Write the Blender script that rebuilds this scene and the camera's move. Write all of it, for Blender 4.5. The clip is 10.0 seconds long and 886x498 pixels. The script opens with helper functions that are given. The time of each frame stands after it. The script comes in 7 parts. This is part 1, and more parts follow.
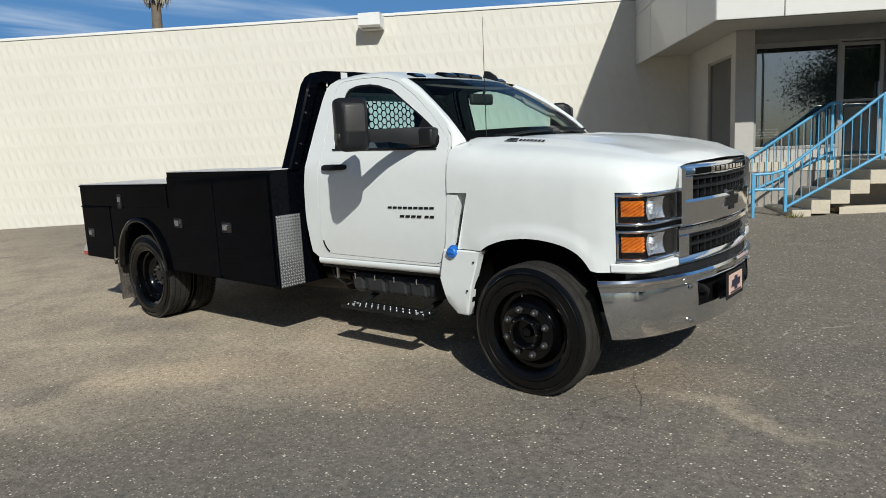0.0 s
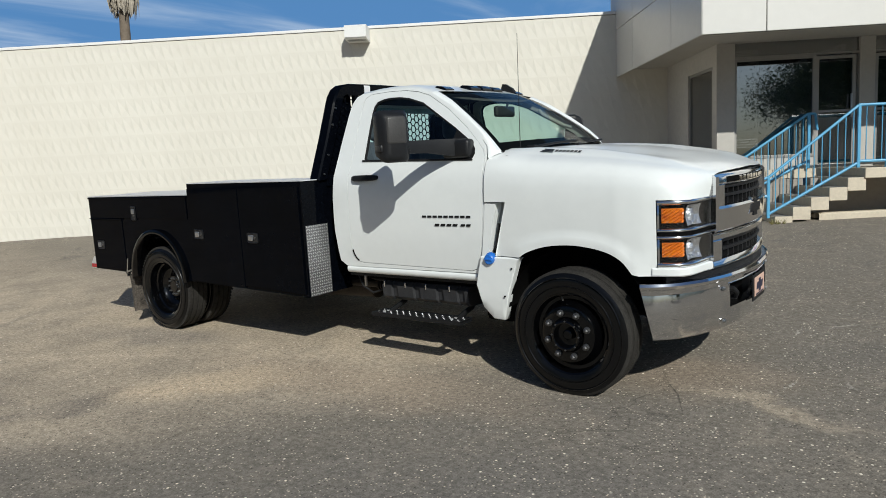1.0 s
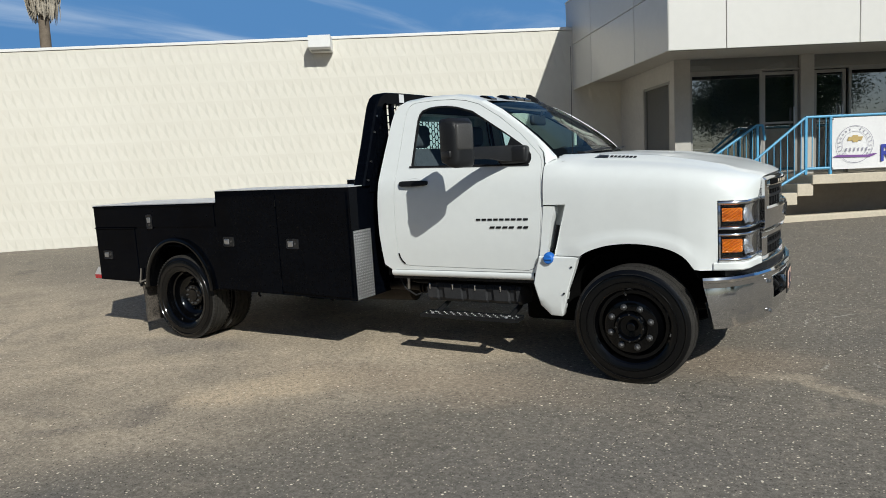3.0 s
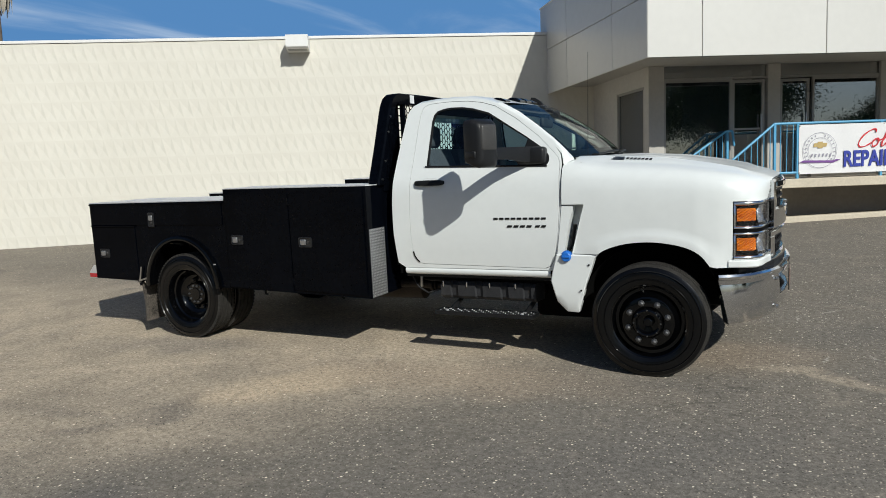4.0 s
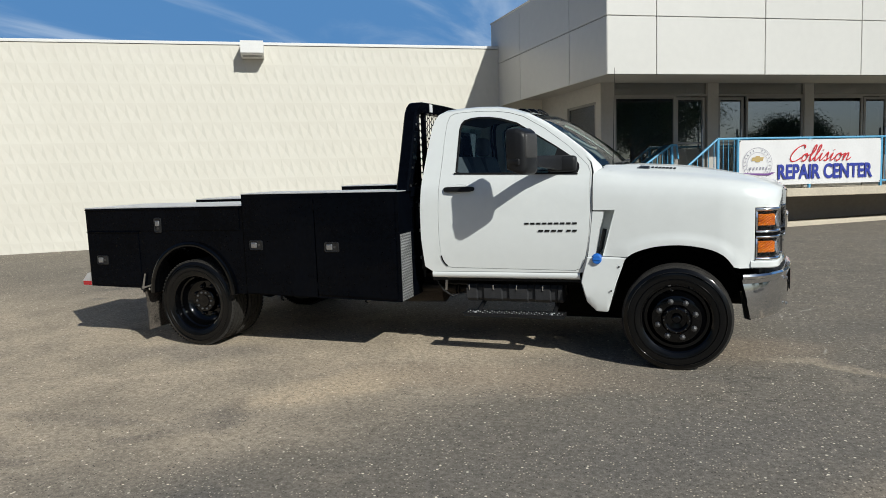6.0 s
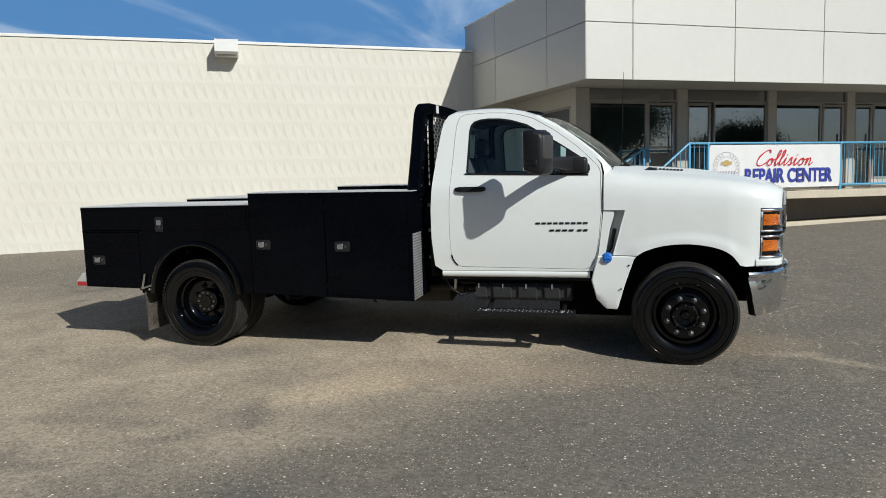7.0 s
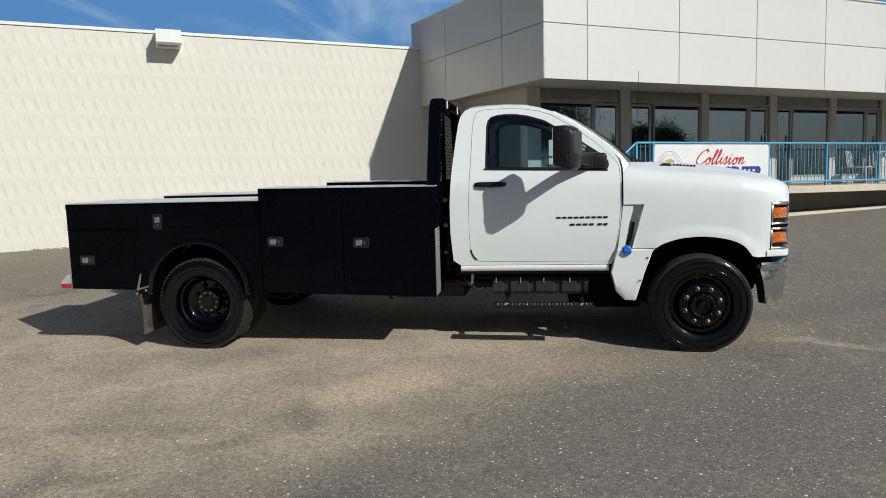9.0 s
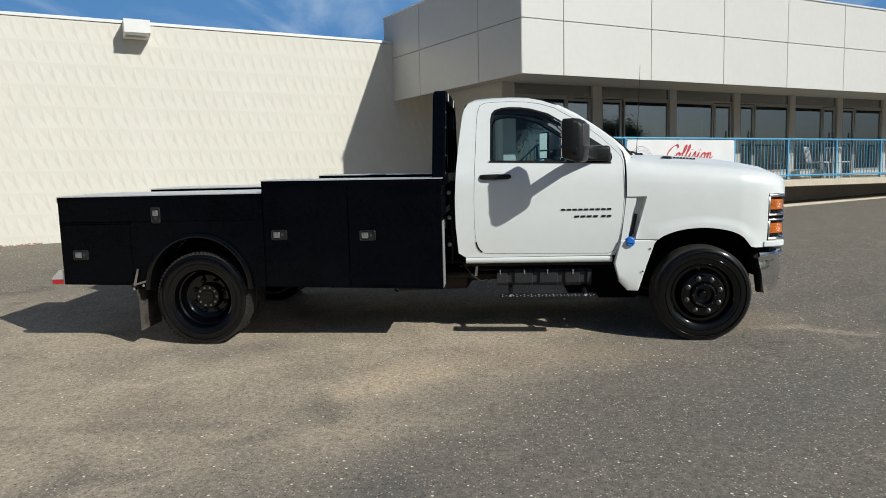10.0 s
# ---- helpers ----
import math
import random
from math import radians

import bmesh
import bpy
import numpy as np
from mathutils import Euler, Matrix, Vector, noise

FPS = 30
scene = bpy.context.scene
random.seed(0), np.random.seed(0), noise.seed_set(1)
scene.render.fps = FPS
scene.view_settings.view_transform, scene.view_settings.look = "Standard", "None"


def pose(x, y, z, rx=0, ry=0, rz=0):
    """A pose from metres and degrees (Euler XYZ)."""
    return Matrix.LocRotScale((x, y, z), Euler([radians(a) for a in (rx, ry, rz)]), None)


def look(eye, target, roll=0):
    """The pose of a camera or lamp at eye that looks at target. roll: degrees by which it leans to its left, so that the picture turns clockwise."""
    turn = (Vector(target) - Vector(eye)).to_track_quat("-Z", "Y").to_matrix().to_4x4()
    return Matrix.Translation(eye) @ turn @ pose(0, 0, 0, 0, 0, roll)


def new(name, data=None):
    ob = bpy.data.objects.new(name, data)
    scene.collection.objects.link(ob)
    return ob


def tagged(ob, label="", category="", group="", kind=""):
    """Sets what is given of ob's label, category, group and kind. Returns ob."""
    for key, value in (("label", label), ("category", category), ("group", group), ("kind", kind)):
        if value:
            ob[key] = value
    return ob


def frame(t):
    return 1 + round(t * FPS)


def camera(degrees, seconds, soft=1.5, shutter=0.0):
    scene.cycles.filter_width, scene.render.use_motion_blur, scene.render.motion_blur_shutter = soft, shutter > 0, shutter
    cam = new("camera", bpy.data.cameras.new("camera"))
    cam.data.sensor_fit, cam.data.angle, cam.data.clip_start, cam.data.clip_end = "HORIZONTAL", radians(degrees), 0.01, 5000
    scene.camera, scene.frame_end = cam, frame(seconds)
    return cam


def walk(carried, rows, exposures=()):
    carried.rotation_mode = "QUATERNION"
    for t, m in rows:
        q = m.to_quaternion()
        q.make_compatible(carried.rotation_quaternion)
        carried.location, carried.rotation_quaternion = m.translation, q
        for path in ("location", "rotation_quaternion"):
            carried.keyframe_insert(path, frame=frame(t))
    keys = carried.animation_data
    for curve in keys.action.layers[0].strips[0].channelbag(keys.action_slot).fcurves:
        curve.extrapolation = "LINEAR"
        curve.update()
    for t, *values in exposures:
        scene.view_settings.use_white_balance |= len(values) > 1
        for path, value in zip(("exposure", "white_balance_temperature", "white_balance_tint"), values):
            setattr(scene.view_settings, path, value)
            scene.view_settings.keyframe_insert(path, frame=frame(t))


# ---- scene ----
cam = camera(65.0, 10.0, soft=0.9)
PATH = [
    (0, (2.212, -4.403, 1.404), (0.943, -2.877, 1.155), -2.1),
    (0.5, (2.067, -4.565, 1.425), (0.841, -3.003, 1.188), -2.1),
    (1, (1.925, -4.817, 1.423), (0.733, -3.226, 1.199), -2.4),
    (1.5, (1.776, -4.989, 1.407), (0.635, -3.36, 1.193), -2.6),
    (2, (1.585, -5.154, 1.421), (0.494, -3.492, 1.201), -2.8),
    (2.5, (1.406, -5.368, 1.421), (0.353, -3.68, 1.213), -2.8),
    (4, (0.858, -5.856, 1.422), (-0.032, -4.077, 1.221), -2.1),
    (4.5, (0.669, -6.078, 1.417), (-0.171, -4.274, 1.221), -1.9),
    (5, (0.477, -6.188, 1.405), (-0.303, -4.357, 1.211), -1.7),
    (5.5, (0.268, -6.28, 1.42), (-0.453, -4.423, 1.233), -1.7),
    (7, (-0.377, -6.602, 1.406), (-0.913, -4.683, 1.232), -1.3),
    (7.5, (-0.611, -6.676, 1.408), (-1.082, -4.741, 1.228), -1.2),
    (8, (-0.853, -6.787, 1.403), (-1.26, -4.837, 1.225), -1.1),
    (8.5, (-1.069, -6.8, 1.384), (-1.411, -4.837, 1.202), -1.1),
    (9, (-1.29, -6.785, 1.392), (-1.573, -4.814, 1.21), -1.3),
    (9.5, (-1.521, -6.827, 1.393), (-1.746, -4.849, 1.204), -1.3),
    (10, (-1.707, -6.846, 1.374), (-1.865, -4.862, 1.177), -1.3),
]
walk(cam, [(t, look(eye, target, roll)) for t, eye, target, roll in PATH])

# ---- light ----
SUN = Vector((1.20, -0.905, 1.0)).normalized()
world = bpy.data.worlds.new("world")
scene.world = world
world.use_nodes = True
wn = world.node_tree
wn.nodes.clear()
sky = wn.nodes.new("ShaderNodeTexSky")
sky.sky_type, sky.sun_disc = "NISHITA", False
sky.sun_elevation, sky.sun_rotation = math.asin(SUN.z), math.atan2(SUN.x, SUN.y)
sky.air_density, sky.dust_density, sky.ozone_density = 1.0, 2.2, 2.6
tone = wn.nodes.new("ShaderNodeMix")
tone.data_type, tone.blend_type = "RGBA", "MULTIPLY"
tone.inputs[0].default_value, tone.inputs[7].default_value = 1.0, (0.74, 0.98, 1.30, 1)
bg = wn.nodes.new("ShaderNodeBackground")
bg.inputs["Strength"].default_value = 0.033
wout = wn.nodes.new("ShaderNodeOutputWorld")
wn.links.new(sky.outputs[0], tone.inputs[6])
wn.links.new(tone.outputs[2], bg.inputs[0])
wn.links.new(bg.outputs[0], wout.inputs[0])
sun = new("sun", bpy.data.lights.new("sun", "SUN"))
sun.data.energy, sun.data.angle, sun.data.color = 3.84, radians(0.6), (0.97, 0.965, 0.90)
sun.matrix_world = look(SUN * 60, (0, 0, 0))
scene.view_settings.exposure = 0.0

# ---- materials ----


def mat(name, color, rough=0.5, metal=0.0, var=0.0, scale=6.0, bump=0.0, bump_scale=60.0, coat=0.0, tint=None, rvar=0.0, rand=0.0, spec=0.5, coat_r=0.04):
    """A principled material with two scales of colour variation and fine relief."""
    m = bpy.data.materials.new(name)
    m.use_nodes = True
    t = m.node_tree
    p = t.nodes["Principled BSDF"]
    p.inputs["Base Color"].default_value = (*color, 1)
    p.inputs["Roughness"].default_value, p.inputs["Metallic"].default_value = rough, metal
    p.inputs["Specular IOR Level"].default_value = spec
    p.inputs["Coat Weight"].default_value, p.inputs["Coat Roughness"].default_value = coat, coat_r
    co = t.nodes.new("ShaderNodeTexCoord")

    def noise_node(s, detail=4.0):
        n = t.nodes.new("ShaderNodeTexNoise")
        n.inputs["Scale"].default_value, n.inputs["Detail"].default_value = s, detail
        t.links.new(co.outputs["Object"], n.inputs["Vector"])
        return n

    if var:
        a, b = noise_node(scale), noise_node(scale * 9)
        add = t.nodes.new("ShaderNodeMath")
        add.operation = "ADD"
        t.links.new(a.outputs[0], add.inputs[0]), t.links.new(b.outputs[0], add.inputs[1])
        ramp = t.nodes.new("ShaderNodeMapRange")
        ramp.inputs[1].default_value, ramp.inputs[2].default_value = 0.65, 1.35
        t.links.new(add.outputs[0], ramp.inputs[0])
        mix = t.nodes.new("ShaderNodeMix")
        mix.data_type = "RGBA"
        low = tint or [c * (1 - var) for c in color]
        high = [min(1, c * (1 + var * 0.5)) for c in color]
        mix.inputs[6].default_value, mix.inputs[7].default_value = (*low, 1), (*high, 1)
        t.links.new(ramp.outputs[0], mix.inputs[0])
        out = mix.outputs[2]
        if rand:
            info = t.nodes.new("ShaderNodeObjectInfo")
            mr = t.nodes.new("ShaderNodeMapRange")
            mr.inputs[3].default_value, mr.inputs[4].default_value = 1 - rand, 1 + rand
            t.links.new(info.outputs["Random"], mr.inputs[0])
            mul = t.nodes.new("ShaderNodeVectorMath")
            mul.operation = "SCALE"
            t.links.new(out, mul.inputs[0]), t.links.new(mr.outputs[0], mul.inputs["Scale"])
            out = mul.outputs[0]
        t.links.new(out, p.inputs["Base Color"])
        if rvar:
            rr = t.nodes.new("ShaderNodeMapRange")
            rr.inputs[3].default_value, rr.inputs[4].default_value = max(0.02, rough - rvar), min(1, rough + rvar)
            t.links.new(b.outputs[0], rr.inputs[0]), t.links.new(rr.outputs[0], p.inputs["Roughness"])
    if bump:
        n = noise_node(bump_scale, 6.0)
        bp = t.nodes.new("ShaderNodeBump")
        bp.inputs["Strength"].default_value, bp.inputs["Distance"].default_value = bump, 0.01
        t.links.new(n.outputs[0], bp.inputs["Height"]), t.links.new(bp.outputs[0], p.inputs["Normal"])
    return m


def pane_mat(name, color, gloss=1.0, base=0.04, rough=0.01):
    """Thin glass: tinted see-through with a mirror share by Fresnel."""
    m = bpy.data.materials.new(name)
    m.use_nodes = True
    t = m.node_tree
    t.nodes.remove(t.nodes["Principled BSDF"])
    tr, gl, mx = t.nodes.new("ShaderNodeBsdfTransparent"), t.nodes.new("ShaderNodeBsdfGlossy"), t.nodes.new("ShaderNodeMixShader")
    tr.inputs[0].default_value = (*color, 1)
    gl.inputs["Roughness"].default_value = rough
    gl.inputs[0].default_value = (gloss, gloss, gloss, 1)
    lw, pw, fr = t.nodes.new("ShaderNodeLayerWeight"), t.nodes.new("ShaderNodeMath"), t.nodes.new("ShaderNodeMapRange")
    pw.operation = "POWER"
    pw.inputs[1].default_value = 5.0
    fr.inputs[3].default_value, fr.inputs[4].default_value = base, 1.0
    t.links.new(lw.outputs["Facing"], pw.inputs[0]), t.links.new(pw.outputs[0], fr.inputs[0])
    t.links.new(fr.outputs[0], mx.inputs[0]), t.links.new(tr.outputs[0], mx.inputs[1]), t.links.new(gl.outputs[0], mx.inputs[2])
    t.links.new(mx.outputs[0], t.nodes["Material Output"].inputs[0])
    return m


def asphalt_mat():
    """Worn asphalt: tan dust in broad patches, pale and dark aggregate, hairline cracks."""
    m = bpy.data.materials.new("asphalt")
    m.use_nodes = True
    t = m.node_tree
    p = t.nodes["Principled BSDF"]
    co = t.nodes.new("ShaderNodeTexCoord")

    def nz(s, d=4.0, rough=0.55, dist=0.0):
        n = t.nodes.new("ShaderNodeTexNoise")
        n.inputs["Scale"].default_value, n.inputs["Detail"].default_value = s, d
        n.inputs["Roughness"].default_value, n.inputs["Distortion"].default_value = rough, dist
        t.links.new(co.outputs["Object"], n.inputs["Vector"])
        return n.outputs[0]

    def rng(x, a, b, lo=0.0, hi=1.0):
        n = t.nodes.new("ShaderNodeMapRange")
        n.interpolation_type = "SMOOTHSTEP"
        for i, v in enumerate((a, b, lo, hi)):
            n.inputs[1 + i].default_value = v
        t.links.new(x, n.inputs[0])
        return n.outputs[0]

    def mix(f, a, b, kind="MIX"):
        n = t.nodes.new("ShaderNodeMix")
        n.data_type, n.blend_type = "RGBA", kind
        for i, v in ((0, f), (6, a), (7, b)):
            if hasattr(v, "is_output"):
                t.links.new(v, n.inputs[i])
            else:
                n.inputs[i].default_value = v if i == 0 else (*v, 1)
        return n.outputs[2]

    sep = t.nodes.new("ShaderNodeSeparateXYZ")
    t.links.new(co.outputs["Object"], sep.inputs[0])
    lean = t.nodes.new("ShaderNodeMapRange")
    lean.clamp = True
    for k, v in enumerate((-3.0, 1.5, 0.46, -0.28)):
        lean.inputs[1 + k].default_value = v
    front, skew = t.nodes.new("ShaderNodeMath"), t.nodes.new("ShaderNodeMath")
    front.operation, skew.operation = "MINIMUM", "MULTIPLY_ADD"
    front.inputs[1].default_value, skew.inputs[1].default_value = 0.0, -0.7
    t.links.new(sep.outputs[1], front.inputs[0])
    t.links.new(front.outputs[0], skew.inputs[0]), t.links.new(sep.outputs[0], skew.inputs[2])
    t.links.new(skew.outputs[0], lean.inputs[0])
    away = rng(sep.outputs[1], -1.3, 2.4, 1.0, 0.10)
    add = t.nodes.new("ShaderNodeMath")
    t.links.new(nz(0.30, 4.0, 0.5, 0.8), add.inputs[0]), t.links.new(lean.outputs[0], add.inputs[1])
    dm = t.nodes.new("ShaderNodeMath")
    dm.operation = "MULTIPLY"
    t.links.new(rng(add.outputs[0], 0.34, 0.72), dm.inputs[0]), t.links.new(away, dm.inputs[1])
    dust = dm.outputs[0]
    base = mix(dust, (0.218, 0.197, 0.166), (0.54, 0.448, 0.335))
    base = mix(rng(nz(0.9, 4.0, 0.6, 1.5), 0.40, 0.72, 0.0, 0.32), base, (0.19, 0.172, 0.148))
    base = mix(rng(nz(1.3, 5.0), 0.35, 0.80, 0.0, 0.5), base, (0.21, 0.185, 0.15))
    base = mix(rng(nz(3.5, 5.0, 0.6, 0.6), 0.5, 0.8, 0.0, 0.4), base, (0.40, 0.345, 0.27))
    stain = rng(nz(0.8, 3.0, 0.5, 1.2), 0.62, 0.74, 0.0, 0.45)
    base = mix(stain, base, (0.13, 0.125, 0.12))
    wob, wsub, wadd, wscl = (t.nodes.new(k) for k in ("ShaderNodeTexNoise", "ShaderNodeVectorMath", "ShaderNodeVectorMath", "ShaderNodeVectorMath"))
    wob.inputs["Scale"].default_value, wob.inputs["Detail"].default_value = 2.2, 5.0
    wsub.operation, wscl.operation, wadd.operation = "SUBTRACT", "SCALE", "ADD"
    wsub.inputs[1].default_value, wscl.inputs["Scale"].default_value = (0.5, 0.5, 0.5), 0.55
    t.links.new(co.outputs["Object"], wob.inputs["Vector"]), t.links.new(wob.outputs[1], wsub.inputs[0])
    t.links.new(wsub.outputs[0], wscl.inputs[0]), t.links.new(wscl.outputs[0], wadd.inputs[0]), t.links.new(co.outputs["Object"], wadd.inputs[1])

    def patch(cx, cy, turn, rx, ry, share):
        """A ragged oval of spilt dirt on the ground."""
        mp, ln = t.nodes.new("ShaderNodeMapping"), t.nodes.new("ShaderNodeVectorMath")
        mp.vector_type, ln.operation = "TEXTURE", "LENGTH"
        mp.inputs["Location"].default_value, mp.inputs["Rotation"].default_value, mp.inputs["Scale"].default_value = (cx, cy, 0), (0, 0, radians(turn)), (rx, ry, 4)
        t.links.new(wadd.outputs[0], mp.inputs["Vector"]), t.links.new(mp.outputs[0], ln.inputs[0])
        return rng(ln.outputs["Value"], 1.25, 0.25, 0.0, share)

    for cx, cy, turn, rx, ry, share, tone in ((-1.5, -1.42, 5, 1.6, 0.42, 0.55, (0.37, 0.295, 0.22)), (-2.42, -1.95, 50, 0.72, 0.34, 0.75, (0.62, 0.495, 0.35)),
                                              (-4.2, -1.30, 12, 1.1, 0.34, 0.55, (0.25, 0.225, 0.195)), (-3.9, -1.95, 28, 1.0, 0.10, 0.5, (0.60, 0.50, 0.38)),
                                              (0.45, -0.25, 10, 0.75, 0.5, 0.6, (0.33, 0.265, 0.20)), (1.07, -0.58, -14, 0.6, 0.09, 0.6, (0.46, 0.385, 0.29)),
                                              (1.0, -2.75, 20, 0.4, 0.3, 0.5, (0.42, 0.345, 0.26)), (0.2, -2.4, 30, 1.6, 0.7, 0.45, (0.17, 0.162, 0.15)), (1.9, 0.9, 30, 1.5, 0.35, 0.4, (0.16, 0.15, 0.135))):
        base = mix(patch(cx, cy, turn, rx, ry, share), base, tone)
    fine = rng(nz(120, 3.0, 0.7), 0.30, 0.70, 0.78, 1.24)
    sc = t.nodes.new("ShaderNodeVectorMath")
    sc.operation = "SCALE"
    t.links.new(base, sc.inputs[0]), t.links.new(fine, sc.inputs["Scale"])
    base = sc.outputs[0]
    sc2 = t.nodes.new("ShaderNodeVectorMath")
    sc2.operation = "SCALE"
    t.links.new(base, sc2.inputs[0]), t.links.new(rng(nz(34, 2.0, 0.6), 0.30, 0.70, 0.80, 1.20), sc2.inputs["Scale"])
    base = sc2.outputs[0]

    def stones(scale, size, keep):
        v = t.nodes.new("ShaderNodeTexVoronoi")
        v.inputs["Scale"].default_value = scale
        t.links.new(co.outputs["Object"], v.inputs["Vector"])
        near = rng(v.outputs["Distance"], size, size * 0.6)
        sep = t.nodes.new("ShaderNodeSeparateColor")
        t.links.new(v.outputs["Color"], sep.inputs[0])
        some = rng(sep.outputs[0], keep, keep + 0.02)
        mu = t.nodes.new("ShaderNodeMath")
        mu.operation = "MULTIPLY"
        t.links.new(near, mu.inputs[0]), t.links.new(some, mu.inputs[1])
        return mu.outputs[0]

    base = mix(stones(30, 0.27, 0.905), base, (0.95, 0.87, 0.72))
    base = mix(stones(62, 0.36, 0.78), base, (0.62, 0.54, 0.43))
    base = mix(stones(60, 0.36, 0.88), base, (0.085, 0.076, 0.066))
    crack = t.nodes.new("ShaderNodeTexVoronoi")
    crack.feature = "DISTANCE_TO_EDGE"
    crack.inputs["Scale"].default_value = 0.28
    warp = t.nodes.new("ShaderNodeVectorMath")
    warp.operation = "ADD"
    wnz = t.nodes.new("ShaderNodeTexNoise")
    wnz.inputs["Scale"].default_value, wnz.inputs["Detail"].default_value = 2.5, 6.0
    t.links.new(co.outputs["Object"], wnz.inputs["Vector"])
    t.links.new(co.outputs["Object"], warp.inputs[0]), t.links.new(wnz.outputs[1], warp.inputs[1])
    t.links.new(warp.outputs[0], crack.inputs["Vector"])
    cf = rng(crack.outputs["Distance"], 0.004, 0.001)
    cm = t.nodes.new("ShaderNodeMath")
    cm.operation = "MULTIPLY"
    t.links.new(cf, cm.inputs[0]), t.links.new(rng(nz(0.45, 2.0), 0.5, 0.62, 0.0, 0.35), cm.inputs[1])
    base = mix(cm.outputs[0], base, (0.04, 0.036, 0.03))
    t.links.new(base, p.inputs["Base Color"])
    p.inputs["Roughness"].default_value = 0.95
    p.inputs["Specular IOR Level"].default_value = 0.08
    bp = t.nodes.new("ShaderNodeBump")
    bp.inputs["Strength"].default_value, bp.inputs["Distance"].default_value = 0.8, 0.007
    t.links.new(nz(70, 3.0), bp.inputs["Height"]), t.links.new(bp.outputs[0], p.inputs["Normal"])
    return m


WHITE = mat("white_car_paint", (0.825, 0.858, 0.846), 0.32, var=0.03, scale=1.5, coat=0.5)
GAP = mat("dark_panel_gap", (0.004, 0.004, 0.004), 0.8, var=0.3, scale=8, spec=0.08)
BLACK = mat("gloss_black_paint", (0.0018, 0.0026, 0.0046), 0.30, var=0.5, scale=3, coat=0.16, rvar=0.06, spec=0.0, coat_r=0.05)
SATIN = mat("satin_black_plastic", (0.012, 0.0125, 0.0135), 0.5, var=0.3, scale=14, bump=0.15, bump_scale=300, spec=0.25)
TANK = mat("grey_moulded_plastic", (0.040, 0.041, 0.044), 0.5, var=0.3, scale=12, bump=0.15, bump_scale=220, spec=0.25)
RUBBER = mat("tyre_rubber", (0.0028, 0.0030, 0.0036), 0.36, var=0.4, scale=9, bump=0.08, bump_scale=120, tint=(0.004, 0.004, 0.004), spec=0.06, coat=0.6, coat_r=0.10)
RIM = mat("black_wheel_paint", (0.0015, 0.0016, 0.0020), 0.18, var=0.4, scale=6, coat=0.8, spec=0.03, coat_r=0.05)
CHROME = mat("chrome", (0.74, 0.745, 0.755), 0.09, 1.0, var=0.06, scale=4)
TRIM = mat("chrome_trim", (0.86, 0.87, 0.88), 0.17, 1.0, var=0.08, scale=6)
# lid edge coloured bright to carry the reflected sky along it
LID = mat("bright_lid_edge", (0.80, 0.81, 0.82), 0.34, 0.5, var=0.1, scale=5)
TREAD = mat("dusty_tyre_tread", (0.034, 0.032, 0.029), 0.85, var=0.5, scale=14, bump=0.3, bump_scale=120, spec=0.2)
FLAP = mat("dusty_rubber_flap", (0.11, 0.095, 0.08), 0.8, var=0.85, scale=9, tint=(0.008, 0.008, 0.008), spec=0.2)
NUT = mat("dull_nut_steel", (0.17, 0.17, 0.17), 0.38, 0.85, var=0.4, scale=60)
LATCH = mat("dark_chrome_latch", (0.06, 0.062, 0.066), 0.28, 0.8, var=0.3, scale=30)
PADDLE = mat("satin_chrome_paddle", (0.55, 0.56, 0.58), 0.34, 0.95, var=0.1, scale=30)
STEEL = mat("bare_steel", (0.50, 0.50, 0.50), 0.32, 1.0, var=0.25, scale=20, rvar=0.1)
ALU = mat("diamond_plate_aluminium", (0.70, 0.71, 0.72), 0.36, 0.45, var=0.12, scale=12, rvar=0.08)
AMBER = mat("amber_lens", (0.92, 0.215, 0.008), 0.18, var=0.7, scale=26, bump=0.5, bump_scale=60, coat=1.0, tint=(0.42, 0.055, 0.003))
REFLECT = mat("lamp_reflector", (0.90, 0.90, 0.92), 0.24, 0.86, var=0.2, scale=25, bump=0.8, bump_scale=30)
RED = mat("red_lens", (0.45, 0.012, 0.02), 0.2, var=0.2, scale=30, coat=1.0)
BLUE_CAP = mat("blue_plastic", (0.02, 0.17, 0.62), 0.4, var=0.2, scale=20)
CLOTH = mat("dark_seat_cloth", (0.10, 0.105, 0.115), 0.85, var=0.3, scale=30, bump=0.3, bump_scale=200)
DASH = mat("dashboard_plastic", (0.02, 0.021, 0.022), 0.65, var=0.2, scale=10)
LINER = mat("grey_trim_plastic", (0.32, 0.32, 0.31), 0.9, var=0.1, scale=12)
HEAD = mat("dark_headliner", (0.10, 0.10, 0.10), 0.95, var=0.1, scale=12, spec=0.1)
TREAD_GREY = mat("mottled_grey_tread", (0.20, 0.195, 0.185), 0.85, var=0.25, scale=5, bump=0.2, bump_scale=80)
FRAME_MAT = mat("chassis_paint", (0.008, 0.008, 0.008), 0.5, var=0.5, scale=8, tint=(0.016, 0.013, 0.011), spec=0.2)
RUST = mat("exhaust_steel", (0.030, 0.025, 0.021), 0.5, 0.6, var=0.4, scale=10, spec=0.2)
CAR_GLASS = pane_mat("tinted_car_glass", (0.66, 0.83, 0.88), 0.9, 0.05)
WS_GLASS = pane_mat("windshield_glass", (0.74, 0.88, 0.78), 0.45)
LENS = pane_mat("clear_lens", (0.93, 0.94, 0.95), 0.9)
STORE_GLASS = pane_mat("storefront_glass", (0.48, 0.50, 0.51), 0.97, 0.30)
